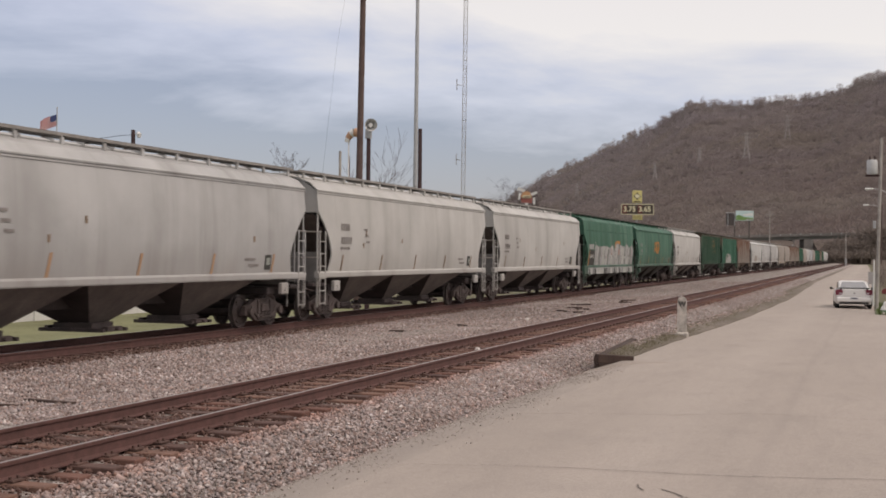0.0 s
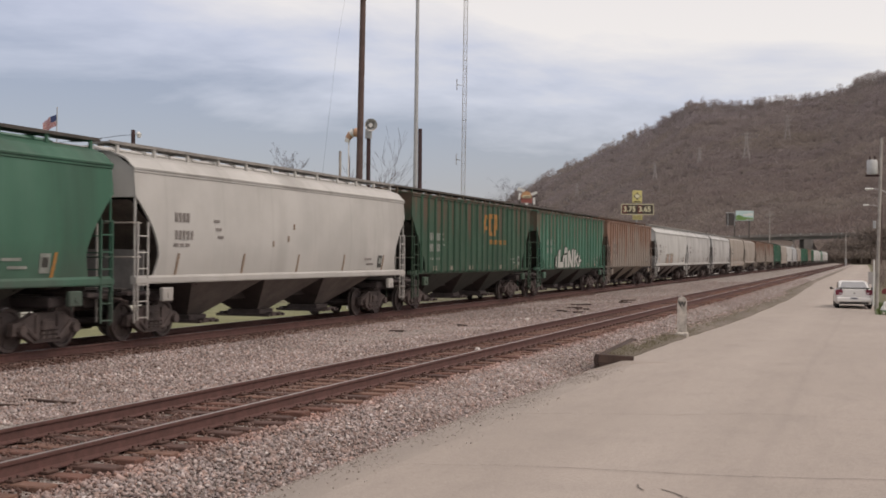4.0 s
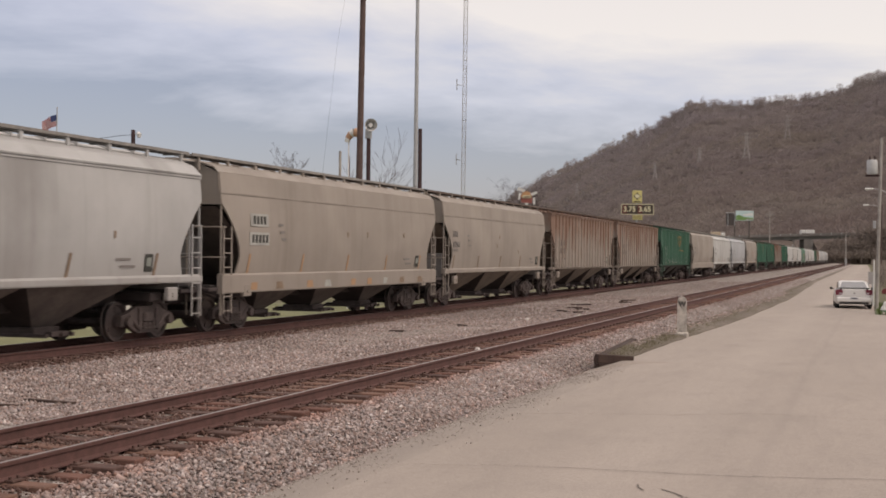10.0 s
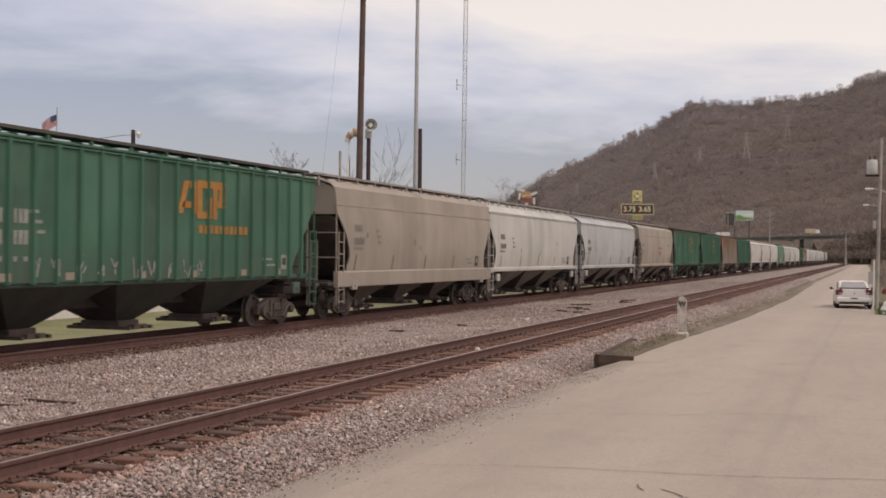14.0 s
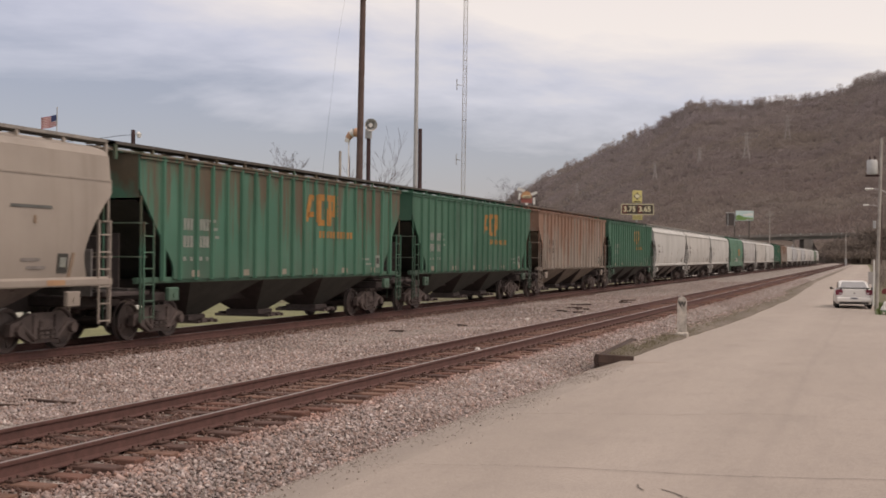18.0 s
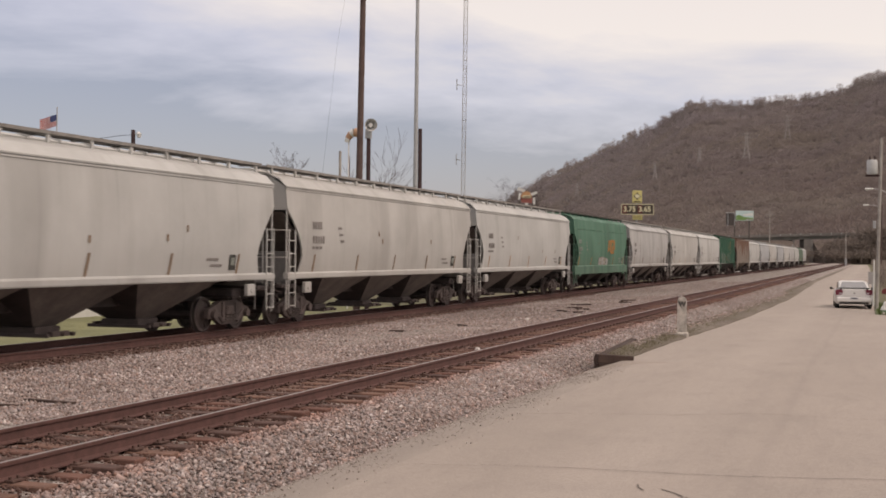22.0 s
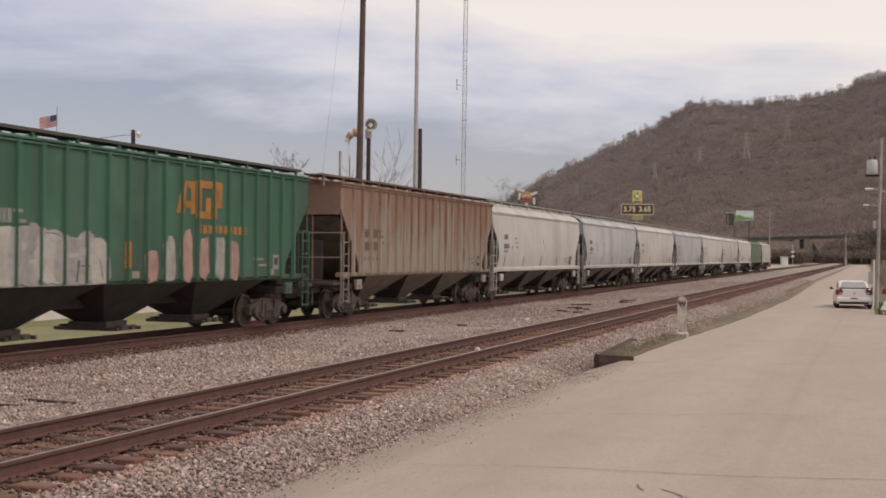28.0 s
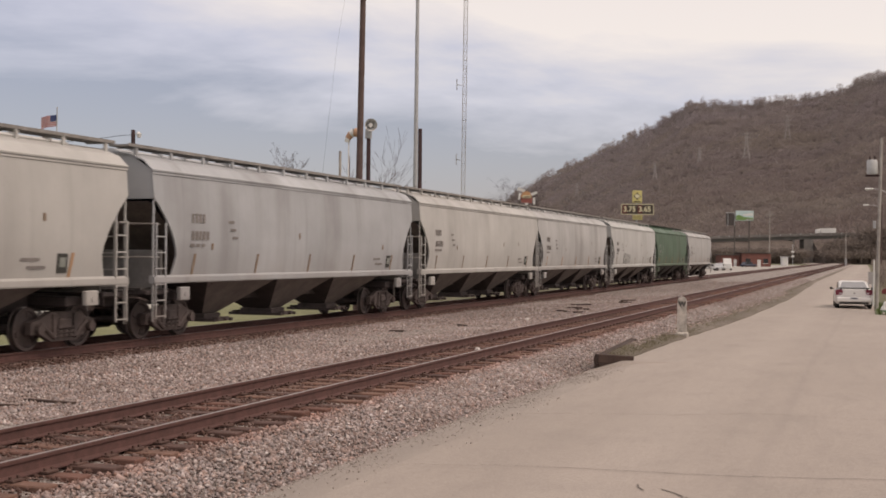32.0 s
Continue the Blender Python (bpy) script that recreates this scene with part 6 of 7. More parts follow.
# billboard pair
bb = empty("billboard", pose(-36.4, 388.7, GZ, 0, 0, YAW))
tagged(bb, "roadside billboard with a pale landscape poster", "billboard")
for x in (-2.2, 2.2):
    bm = bmesh.new()
    tube(bm, [(x, 0.6, 0), (x, 0.6, 15.5)], 0.22, 8)
    part("post", bm, simple("dark_billboard_post", (0.115, 0.098, 0.088), 0.8), bb)
bm = bmesh.new()
box(bm, -2.05, 3.30, -0.2, 0.2, 13.75, 16.75, 0.03)
face = part("poster_face", bm, simple("pale_aqua_poster", (0.46, 0.60, 0.60), 0.5, vary=0.12, scale=0.5), bb, "pale aqua and green poster")
for out, mat in (([(-1.95, 13.9), (-1.95, 15.2), (-0.9, 15.5), (0.2, 14.9), (3.2, 14.6), (3.2, 13.9)], simple("poster_green", (0.16, 0.30, 0.09), 0.5, vary=0.3, scale=0.8)),
                 ([(0.5, 13.9), (1.5, 14.35), (3.1, 14.3), (3.2, 13.9)], WHITE), ([(0.3, 15.2), (0.1, 15.7), (3.1, 16.1), (3.1, 15.3)], WHITE)):
    bm = bmesh.new()
    prism(bm, out, -0.225, -0.205, "y")
    recalc(bm)
    part("poster_patch", bm, mat, face)
bm = bmesh.new()
box(bm, -4.2, -2.5, 0.4, 3.2, 12.4, 16.0, 0.05)
part("side_face", bm, simple("dark_billboard_back", (0.075, 0.065, 0.062), 0.8), bb, "dark back of the second face")
bm = bmesh.new()
for x in (-4.3, -2.3):
    tube(bm, [(x, 0.3, 12.0), (x, 0.3, 16.2)], 0.09, 6)
tube(bm, [(-4.9, 0.3, 16.1), (-2.2, 0.3, 16.1)], 0.09, 6)
part("catwalk", bm, GALV, bb)

# ---- bridge over the valley ----
BCONC = simple("weathered_bridge_concrete", (0.20, 0.185, 0.170), 0.9, vary=0.25, scale=0.25)
BDARK = simple("dark_bridge_girder", (0.115, 0.112, 0.100), 0.85, vary=0.25, scale=0.3)
bx, by = far(165.0, 600)
bridge = empty("road_bridge", pose(bx, by, GZ, 0, 0, YAW))
tagged(bridge, "long concrete road bridge crossing the valley", "bridge")
DECK0, DECK1 = -42.0, 52.0


def deck_z(x):
    return 13.3 + 0.040 * x + (0.0 if x < 0 else -0.012 * x)


for nm, y0, y1, z0, z1, mat in (("deck", -4.5, 4.5, -0.55, 0.0, BCONC), ("girder", -3.9, -3.3, -2.0, -0.56, BDARK), ("girder", 3.3, 3.9, -2.0, -0.56, BDARK), ("parapet", -4.6, -4.35, 0.0, 0.75, BCONC), ("parapet", 4.35, 4.6, 0.0, 0.75, BCONC)):
    bm = bmesh.new()
    rows = []
    for i in range(13):
        x = DECK0 + (DECK1 - DECK0) * i / 12
        z = deck_z(x)
        rows.append([bm.verts.new(q) for q in ((x, y0, z + z0), (x, y1, z + z0), (x, y1, z + z1), (x, y0, z + z1))])
    for p_, q_ in zip(rows, rows[1:]):
        for i in range(4):
            bm.faces.new((p_[i], p_[(i + 1) % 4], q_[(i + 1) % 4], q_[i]))
    bm.faces.new(rows[0])
    bm.faces.new(rows[-1][::-1])
    recalc(bm)
    part(nm, bm, mat, bridge)
for x0, x1, mat in ((5.0, 9.5, BCONC), (-0.6, 0.6, BCONC), (34.0, 35.2, BCONC)):
    bm = bmesh.new()
    box(bm, x0, x1, -3.8, 3.8, -0.3, deck_z((x0 + x1) / 2) - 1.9, 0.1)
    part("pier", bm, mat, bridge)
for i in range(20):
    x = DECK0 + 2 + i * 4.8
    bm = bmesh.new()
    box(bm, x - 0.12, x + 0.12, -4.66, -4.60, deck_z(x) + 0.05, deck_z(x) + 0.95)
    part("rail_post", bm, GALV, bridge)
# embankments of earth at both ends
EARTH = simple("brown_scrub_earth", (0.135, 0.110, 0.096), 1.0, vary=0.4, scale=0.3, bump=1.0)
for name, pts in (("embankment", [(9.6, -0.3), (9.6, 9.8), (40, 11.2), (75, 12.5), (110, 6.0), (120, -0.3)]), ("embankment", [(-120, -0.3), (-110, 4.0), (-70, 8.0), (-40, 9.3), (-28.0, 9.8), (-0.7, 10.8), (-0.7, -0.3)])):
    bm = bmesh.new()
    front = [bm.verts.new((x, -14.0 - max(0, z) * 0.6, z * 0.12 - 0.2)) for x, z in pts]
    mid = [bm.verts.new((x, -4.0, z)) for x, z in pts]
    back = [bm.verts.new((x, 14.0, z)) for x, z in pts]
    for a, b in ((front, mid), (mid, back)):
        for i in range(len(pts) - 1):
            bm.faces.new((a[i], a[i + 1], b[i + 1], b[i]))
    recalc(bm)
    ob = part(name, bm, EARTH, None)
    ob.matrix_local = pose(bx, by, GZ, 0, 0, YAW)
    tagged(ob, "scrubby brown earth embankment at the bridge end", "embankment", kind="structure")


def far_truck(name, label, length, height, cargo, front):
    """A lorry far off on the bridge, in bridge space."""
    th = empty(name)
    tagged(th, label, "truck", "traffic on the bridge")
    s = front
    bm = bmesh.new()
    x0, x1 = sorted((-s * length / 2, s * (length / 2 - 2.2)))
    box(bm, x0, x1, -1.2, 1.2, 0.9, height, 0.06)
    part("cargo_box", bm, cargo, th)
    bm = bmesh.new()
    x0, x1 = sorted((s * (length / 2 - 2.0), s * length / 2))
    box(bm, x0, x1, -1.15, 1.15, 0.6, min(height, 2.6), 0.25)
    part("cab", bm, WHITE, th)
    for fx in (-0.36, -0.24, 0.36):
        for sy in (-1, 1):
            bm = bmesh.new()
            tube(bm, [(s * fx * length, sy * 0.9, 0.5), (s * fx * length, sy * 1.18, 0.5)], 0.5, 10)
            part("wheel", bm, BLACK, th)
    return th


TRUCKS = [(far_truck("delivery_truck", "white delivery truck on the bridge", 6.4, 2.5, WHITE, -1), ((0.0, 110.0), (6.5, 47.0), (8.0, 27.0), (9.0, 16.2), (10.0, 7.0), (11.0, -4.2), (12.5, -19.5), (13.5, -28.0), (14.5, -38.0), (20.0, -90.0), (32.0, -200.0)), -1.8),
          (far_truck("box_truck", "tan box truck on the bridge", 6.6, 3.0, simple("tan_box", (0.50, 0.40, 0.29), 0.6), 1), ((0.0, -130.0), (9.5, -39.0), (11.0, -25.0), (12.0, -12.5), (12.5, -3.6), (13.0, 1.2), (13.5, 5.6), (14.5, 15.4), (18.0, 47.0), (25.0, 110.0), (32.0, 180.0)), 1.8),
          (far_truck("trailer_truck", "white trailer truck on the bridge", 9.2, 3.1, WHITE, -1), ((0.0, 330.0), (29.5, 41.0), (31.0, 25.4), (31.5, 21.1), (32.0, 15.7)), -1.8)]

# ---- things about the far crossing ----
BRICK = simple("red_brick_far", (0.19, 0.080, 0.065), 0.9, vary=0.25, scale=0.8)
DARKGLASS = simple("dark_window_glass", (0.03, 0.033, 0.036), 0.2)
ROOFING = simple("dark_roofing", (0.07, 0.065, 0.06), 0.9)


def shed(name, label, u, v, w, d, h, mat, openings, roof_h=0.25, yaw=YAW):
    x, y = far(u, v)
    th = empty(name, pose(x, y, GZ, 0, 0, yaw))
    tagged(th, label, "building")
    bm = bmesh.new()
    box(bm, -w / 2, w / 2, 0, d, 0, h)
    part("wall", bm, mat, th)
    bm = bmesh.new()
    box(bm, -w / 2 - 0.3, w / 2 + 0.3, -0.35, d + 0.3, h, h + roof_h, 0.04)
    part("roof", bm, ROOFING if mat is BRICK else GALV, th)
    for kind, x0, x1, z0, z1 in openings:
        bm = bmesh.new()
        box(bm, x0, x1, -0.06, -0.004, z0, z1, 0.01)
        o = part(kind, bm, DARKGLASS if kind == "window" else WHITE, th)
        if kind == "window":
            bm = bmesh.new()
            box(bm, x0 - 0.08, x1 + 0.08, -0.14, -0.004, z0 - 0.1, z0, 0.01)
            part("sill", bm, WHITE, o)
    return th


shed("brick_shop", "low red brick shop building", 92.2, 372, 8.4, 10, 3.9, BRICK, [("window", -3.2, -1.8, 1.0, 2.4), ("door", 0.2, 1.2, 0.0, 2.1), ("window", 2.0, 3.4, 1.0, 2.4)])
shed("brick_shop", "smaller red brick annex building", 85.0, 374, 5.4, 8, 3.3, BRICK, [("window", -1.6, -0.4, 1.0, 2.2), ("door", 0.9, 1.8, 0.0, 2.1)])
shed("signal_box", "white trackside equipment cabin", 114.2, 422, 1.9, 2.4, 2.9, WHITE, [("door", -0.4, 0.4, 0.1, 2.0)])
shed("block_building", "low grey block building", 74.0, 376, 9.0, 10, 3.6, BCONC, [("window", -3.0, -1.2, 1.0, 2.4), ("window", 1.2, 3.0, 1.0, 2.4)])
x, y = far(121.6, 440)
sig = empty("crossing_signal", pose(x, y, GZ, 0, 0, YAW))
tagged(sig, "crossing signal mast with white crossbuck", "signal")
bm = bmesh.new()
tube(bm, [(0, 0, 0), (0, 0, 7.4)], 0.11, 8)
part("mast", bm, GALV, sig)
for z in (3.0, 4.6):
    bm = bmesh.new()
    box(bm, -0.55, 0.55, -0.2, -0.12, z, z + 0.5, 0.03)
    part("signal_plate", bm, WHITE, sig)
x, y = far(103.2, 400)
up = pole_thing("utility_pole", x, y, 17.2, 0.20, 0.13, GREYPOLE, "far wooden utility pole with a crossarm")
bm = bmesh.new()
box(bm, -1.3, 1.3, -0.1, 0.1, 16.2, 16.45)
part("crossarm", bm, GREYPOLE, up)


x, y = far(133.7, 420)
up = pole_thing("utility_pole", x, y, 10.8, 0.20, 0.14, GREYPOLE, "grey wooden pole at the far crossing")
bm = bmesh.new()
box(bm, -0.32, 0.32, -0.45, -0.15, 0.3, 2.6, 0.05)
part("equipment_box", bm, GALV, up, "grey equipment box at the foot")


def far_vehicle(name, label, u, v, w, h, mat, yaw, category="vehicle"):
    """A parked vehicle far behind the tracks: body, cabin, windows and wheels."""
    x, y = far(u, v)
    th = empty(name, pose(x, y, GZ, 0, 0, yaw))
    tagged(th, label, category, "parked vehicles beyond the track")
    L = w
    bm = bmesh.new()
    box(bm, -L / 2, L / 2, -0.9, 0.9, 0.35, h * 0.62, 0.14)
    part("body", bm, mat, th)
    bm = bmesh.new()
    prism(bm, [(-L * 0.42, h * 0.6), (-L * 0.32, h), (L * 0.12, h), (L * 0.26, h * 0.6)], -0.8, 0.8, "y")
    recalc(bm)
    cab = part("cabin", bm, mat, th)
    for sy in (-1, 1):
        y0, y1 = sorted((sy * 0.805, sy * 0.82))
        bm = bmesh.new()
        prism(bm, [(-L * 0.37, h * 0.64), (-L * 0.30, h * 0.94), (L * 0.10, h * 0.94), (L * 0.20, h * 0.64)], y0, y1, "y")
        recalc(bm)
        part("window", bm, DARKGLASS, cab)
        for fx in (-0.31, 0.31):
            bm = bmesh.new()
            tube(bm, [(fx * L, sy * 0.70, 0.33), (fx * L, sy * 0.93, 0.33)], 0.33, 12)
            part("wheel", bm, BLACK, th)
    return th


SILVER, DARKRED, NAVY = simple("silver_car_paint", (0.50, 0.51, 0.52), 0.35, 0.4), simple("dark_red_car_paint", (0.16, 0.03, 0.03), 0.35), simple("dark_blue_car_paint", (0.04, 0.05, 0.08), 0.35)
far_vehicle("parked_car", "silver car parked beyond the track", 52.6, 250, 4.4, 1.45, SILVER, YAW)
far_vehicle("parked_car", "silver hatchback parked beyond the track", 56.0, 256, 4.2, 1.5, SILVER, YAW + 70)
far_vehicle("parked_van", "white van parked beyond the track", 58.8, 262, 4.8, 2.5, WHITE, YAW + 80, "van")
far_vehicle("parked_car", "dark car parked by the brick shop", 84.5, 350, 4.3, 1.45, NAVY, YAW + 20)
far_vehicle("parked_car", "dark red car parked by the brick shop", 78.5, 352, 4.3, 1.45, DARKRED, YAW + 10)
far_vehicle("pickup_truck", "grey pickup parked on the lawn's far side", -15.0, 70, 5.0, 1.8, SILVER, YAW + 12, "truck")
far_vehicle("parked_car", "white car parked on the lawn's far side", -7.0, 84, 4.5, 1.5, WHITE, YAW)
shed("white_building", "long low white metal building beyond the lawn", -15.05, 50.46, 16.0, 9, 3.4, WHITE, [("window", -6.2, -4.8, 1.2, 2.4), ("door", -2.0, -1.0, 0.0, 2.1), ("window", 2.0, 3.4, 1.2, 2.4)], 0.3, 90)
bm = bmesh.new()
box(bm, -44.0, -22.5, 170, 470, -0.48, -0.40)
tagged(part("pavement", bm, simple("pale_concrete_drive", (0.36, 0.34, 0.31), 0.9, vary=0.15, scale=0.6), None), "pale concrete parking ground beyond the main track", "pavement", kind="structure")

# ---- verge between ballast and road ----
def verge_mat():
    k = Mat("gravelly_mossy_verge", 1.0)
    a = k.noise(0.5, 6, 0.65, (1, 0.5, 1), jitter=False)
    b = k.noise(14, 5, 0.75, jitter=False)
    moss = k.noise(0.35, 6, 0.7, (1, 0.35, 1), jitter=False)
    c = k.mix(k.ramp(a, (0.38, 0), (0.62, 1)), (0.150, 0.125, 0.104), (0.245, 0.208, 0.178))
    near = k.ramp(k.math("MULTIPLY", k.axis(1), 0.01), (0.36, 0.20), (0.48, 0.06))
    c = k.mix(k.ramp(k.math("ADD", moss, near), (0.50, 0), (0.66, 0.85)), c, (0.118, 0.098, 0.070))
    k.colour(k.mix(k.ramp(b, (0.40, 0), (0.75, 0.6)), c, (0.12, 0.10, 0.082)))
    return k.bump(b, 0.9, 0.04).m


VERGE = ((28.4, -6.15, -5.30), (37, -6.25, -5.25), (47, -6.25, -5.18), (66, -6.0, -5.14), (87, -5.9, -4.95), (118, -6.0, -5.4), (170, -6.3, -6.15), (338, -6.9, -8.85))
bm = bmesh.new()
rows = []
for y in [28.9 + 0.5 * i for i in range(60)] + [60 + 4 * i for i in range(68)]:
    l = -5.95 if y < 45 else -6.05
    r = between(VERGE, y, 2) + 0.12 * noise.noise((y * 0.6, 3.0, 0)) + (0.1 if y > 40 else 0.04)
    if r <= l + 0.3:
        r = l + 0.3
    zr = road_z(y)
    zl = between(((27, -0.02), (37, -0.06), (60, -0.16), (100, -0.25), (330, -0.25)), y, 1)
    row = []
    for f in (0, 0.2, 0.4, 0.6, 0.8, 0.93, 1.0):
        z = zl + (zr + 0.01 - zl) * f ** 1.4 + 0.035 * noise.noise((y * 0.9, f * 3, 7.0)) * (1 - f)
        row.append(bm.verts.new((l + (r - l) * f, y, z if f < 1 else zr - 0.10)))
    rows.append([bm.verts.new((l - 0.10, y, zl - 0.35))] + row)
for p, q in zip(rows, rows[1:]):
    for i in range(len(p) - 1):
        bm.faces.new((p[i], p[i + 1], q[i + 1], q[i]))
bm.faces.new(rows[0])
recalc(bm)
tagged(part("verge", bm, verge_mat(), None, smooth=True), "mossy brown grass verge beside the road", "verge", kind="structure")


def grass(name, boxes, label, seed, tall, cols):
    """Blades in tufts over rectangles of (x0, x1, y0, y1, count, height function)."""
    rng = np.random.default_rng(seed)
    P = []
    for x0, x1, y0, y1, n, zf in boxes:
        x, y = rng.uniform(x0, x1, n), rng.uniform(y0, y1, n)
        P.append(np.column_stack([x, y, [zf(a, b) for a, b in zip(x, y)]]))
    p = np.concatenate(P)
    n = len(p)
    h = rng.uniform(*tall, n)
    a = rng.uniform(0, 2 * math.pi, n)
    w = 0.006 + h * 0.06
    d = np.column_stack([np.cos(a) * w, np.sin(a) * w, np.zeros(n)])
    tip = p + np.column_stack([rng.normal(0, 0.35, n) * h, rng.normal(0, 0.35, n) * h, h])
    V = np.stack([p - d, p + d, tip], 1).reshape(-1, 3)
    F = np.arange(n * 3).reshape(-1, 3)
    return stuff(name, V, F, bark_mat(name + "_blades", *cols), label, "grass")


def verge_z(x, y):
    l, r, zr = -5.95, between(VERGE, y, 2), road_z(y)
    zl = between(((27, -0.02), (37, -0.06), (60, -0.16), (100, -0.25), (330, -0.25)), y, 1)
    f = min(1.0, max(0.0, (x - l) / (r - l)))
    return zl + (zr + 0.01 - zl) * f ** 1.4 - 0.02


def shoulder_z(x, y):
    """Ballast spread over the verge, but for a strip along the road."""
    return verge_z(x, y) if x < between(VERGE, y, 2) - 0.45 - 0.35 * noise.noise((y * 0.5, 0, 5.0)) else None


stones("ballast_stones", ((-6.0, -5.2, 32.5, 44, 420), (-6.0, -4.8, 44, 60, 260), (-6.0, -4.4, 60, 95, 170)), STONE, "loose crushed stone spread towards the road", 15, shoulder_z)
grass("verge_grass", ((-5.9, -5.36, 28.9, 38, 1700, verge_z), (-5.9, -5.32, 38, 50, 1100, verge_z), (-5.9, -5.30, 50, 70, 900, verge_z), (-5.8, -5.15, 70, 100, 900, verge_z), (-6.0, -5.7, 100, 140, 500, verge_z)), "short dry and mossy grass tufts on the verge", 41, (0.03, 0.10), ((0.14, 0.125, 0.075), (0.25, 0.215, 0.15)))
grass("roadside_grass", ((0.36, 4.5, 63.4, 79, 9000, lambda x, y: -0.42),), "green roadside grass by the pole", 42, (0.05, 0.16), ((0.06, 0.10, 0.03), (0.15, 0.19, 0.07)))
grass("lawn_grass", ((-34, -21.6, 24, 60, 26000, lambda x, y: -0.46),), "short pale green lawn beyond the main track", 43, (0.02, 0.06), ((0.17, 0.18, 0.085), (0.24, 0.24, 0.12)))
bm = bmesh.new()
for q in (((0.25, 63.4), (8.5, 62.6), (9.0, 80), (0.25, 80)),):
    lo = [bm.verts.new((a, b, -0.6)) for a, b in q]
    hi = [bm.verts.new((a, b, -0.42)) for a, b in q]
    bm.faces.new(hi)
    for i in range(4):
        bm.faces.new((lo[i], lo[(i + 1) % 4], hi[(i + 1) % 4], hi[i]))
recalc(bm)
tagged(part("lawn", bm, simple("green_lawn_earth", (0.085, 0.105, 0.045), 1.0, vary=0.3, scale=1.0), None), "green grass plot beside the road", "lawn", kind="structure")
bm = bmesh.new()
box(bm, -34.5, -21.4, 10, 62, -0.5, -0.435)
tagged(part("lawn", bm, simple("pale_green_lawn", (0.20, 0.205, 0.105), 1.0, vary=0.25, scale=0.4), None), "pale green lawn beyond the main track", "lawn", kind="structure")

# timber crib at the head of the verge
crib = empty("timber_retaining_wall", pose(-5.84, 28.32, -0.38, 0, 0, 36))
tagged(crib, "two stacked black creosoted timbers holding back the verge", "retaining wall")
for z, x0, x1, a in ((0.0, -0.02, 0.55, 0.0), (0.205, -0.04, 0.84, -2.0)):
    bm = bmesh.new()
    box(bm, x0, x1, -0.11, 0.11, 0, 0.20, 0.015)
    ob = part("timber", bm, TIMBER, crib)
    ob.matrix_local = pose(0, 0, z, 0, 4.0 if z else 0, a)
bm = bmesh.new()
box(bm, -0.10, 0.10, 0.12, 6.5, 0.16, 0.36, 0.015)
ob = part("timber", bm, TIMBER, crib, "long timber along the ballast")
ob.matrix_local = pose(0, 0, 0.0, 0, 0, -33.0)

# whistle post
post = empty("whistle_post", pose(-5.42, 38.9, -0.10, 0, 0, 8))
tagged(post, "weathered white concrete whistle post with a black letter", "post")
POSTM = simple("weathered_white_concrete", (0.52, 0.475, 0.43), 0.9, vary=0.5, scale=6, bump=0.4)
bm = bmesh.new()
out = [(-0.15, -0.1), (0.15, -0.1), (0.14, 0.95)] + [(0.14 * math.cos(a), 0.98 + 0.16 * math.sin(a)) for a in [math.pi * k / 8 for k in range(1, 8)]] + [(-0.14, 0.95)]
prism(bm, out, -0.07, 0.07, "y")
recalc(bm)
part("slab", bm, POSTM, post)
upright_text("W", 0.20, simple("black_paint", (0.085, 0.078, 0.07), 0.7, vary=0.4, scale=8), "letter", post, pose(0, -0.078, 0.90, 90), 0.004, 0.015)
bm = bmesh.new()
box(bm, -0.20, 0.20, -0.13, 0.13, -0.12, 0.05, 0.04)
part("footing", bm, POSTM, post)

# loose things in the ballast
rnd = random.Random(77)


def bed_z(x):
    return float(np.interp(x, [q[0] for q in PROFILE], [q[1] for q in PROFILE]))


def scrap(name, label, x, y, l, w, h, turn, mat):
    bm = bmesh.new()
    box(bm, -l / 2, l / 2, -w / 2, w / 2, 0, h, min(w, h) * 0.2)
    ob = part(name, bm, mat, None)
    ob.matrix_local = pose(x, y, bed_z(x) + 0.01, rnd.uniform(-2, 2), rnd.uniform(-2, 2), turn)
    tagged(ob, label, "debris")


scrap("broken_tie", "half-buried broken timber tie in the ballast", -11.95, 16.55, 1.05, 0.10, 0.05, -12, TIMBER)
scrap("broken_tie", "half-buried broken timber tie in the ballast", -12.5, 16.0, 0.75, 0.10, 0.05, 25, TIMBER)
for x, y, l in ((-12.2, 52, 0.9), (-11.8, 54, 0.6), (-12.6, 56, 0.7), (-11.2, 50.5, 0.5), (-13.2, 60, 1.0), (-11.6, 63, 0.7), (-12.0, 66, 0.8), (-12.8, 40, 0.6), (-13.6, 36.0, 0.5)):
    scrap("tie_fragment", "dark splintered tie fragment in the ballast", x, y, l, 0.14, 0.07, rnd.uniform(-60, 60), TIMBER)
for x, y in ((-8.86, 28.9), (-12.0, 43.5), (-11.7, 44.2), (-10.4, 47.0)):
    bm = bmesh.new()
    bmesh.ops.create_icosphere(bm, subdivisions=1, radius=0.09)
    for v in bm.verts:
        v.co *= rnd.uniform(0.7, 1.15)
        v.co.z *= 0.7
    ob = part("white_stone", bm, simple("pale_quartz", (0.62, 0.58, 0.55), 0.8), None)
    ob.location = (x, y, bed_z(x) + 0.04)
    tagged(ob, "pale fist-sized stone lying on the ballast", "stone")

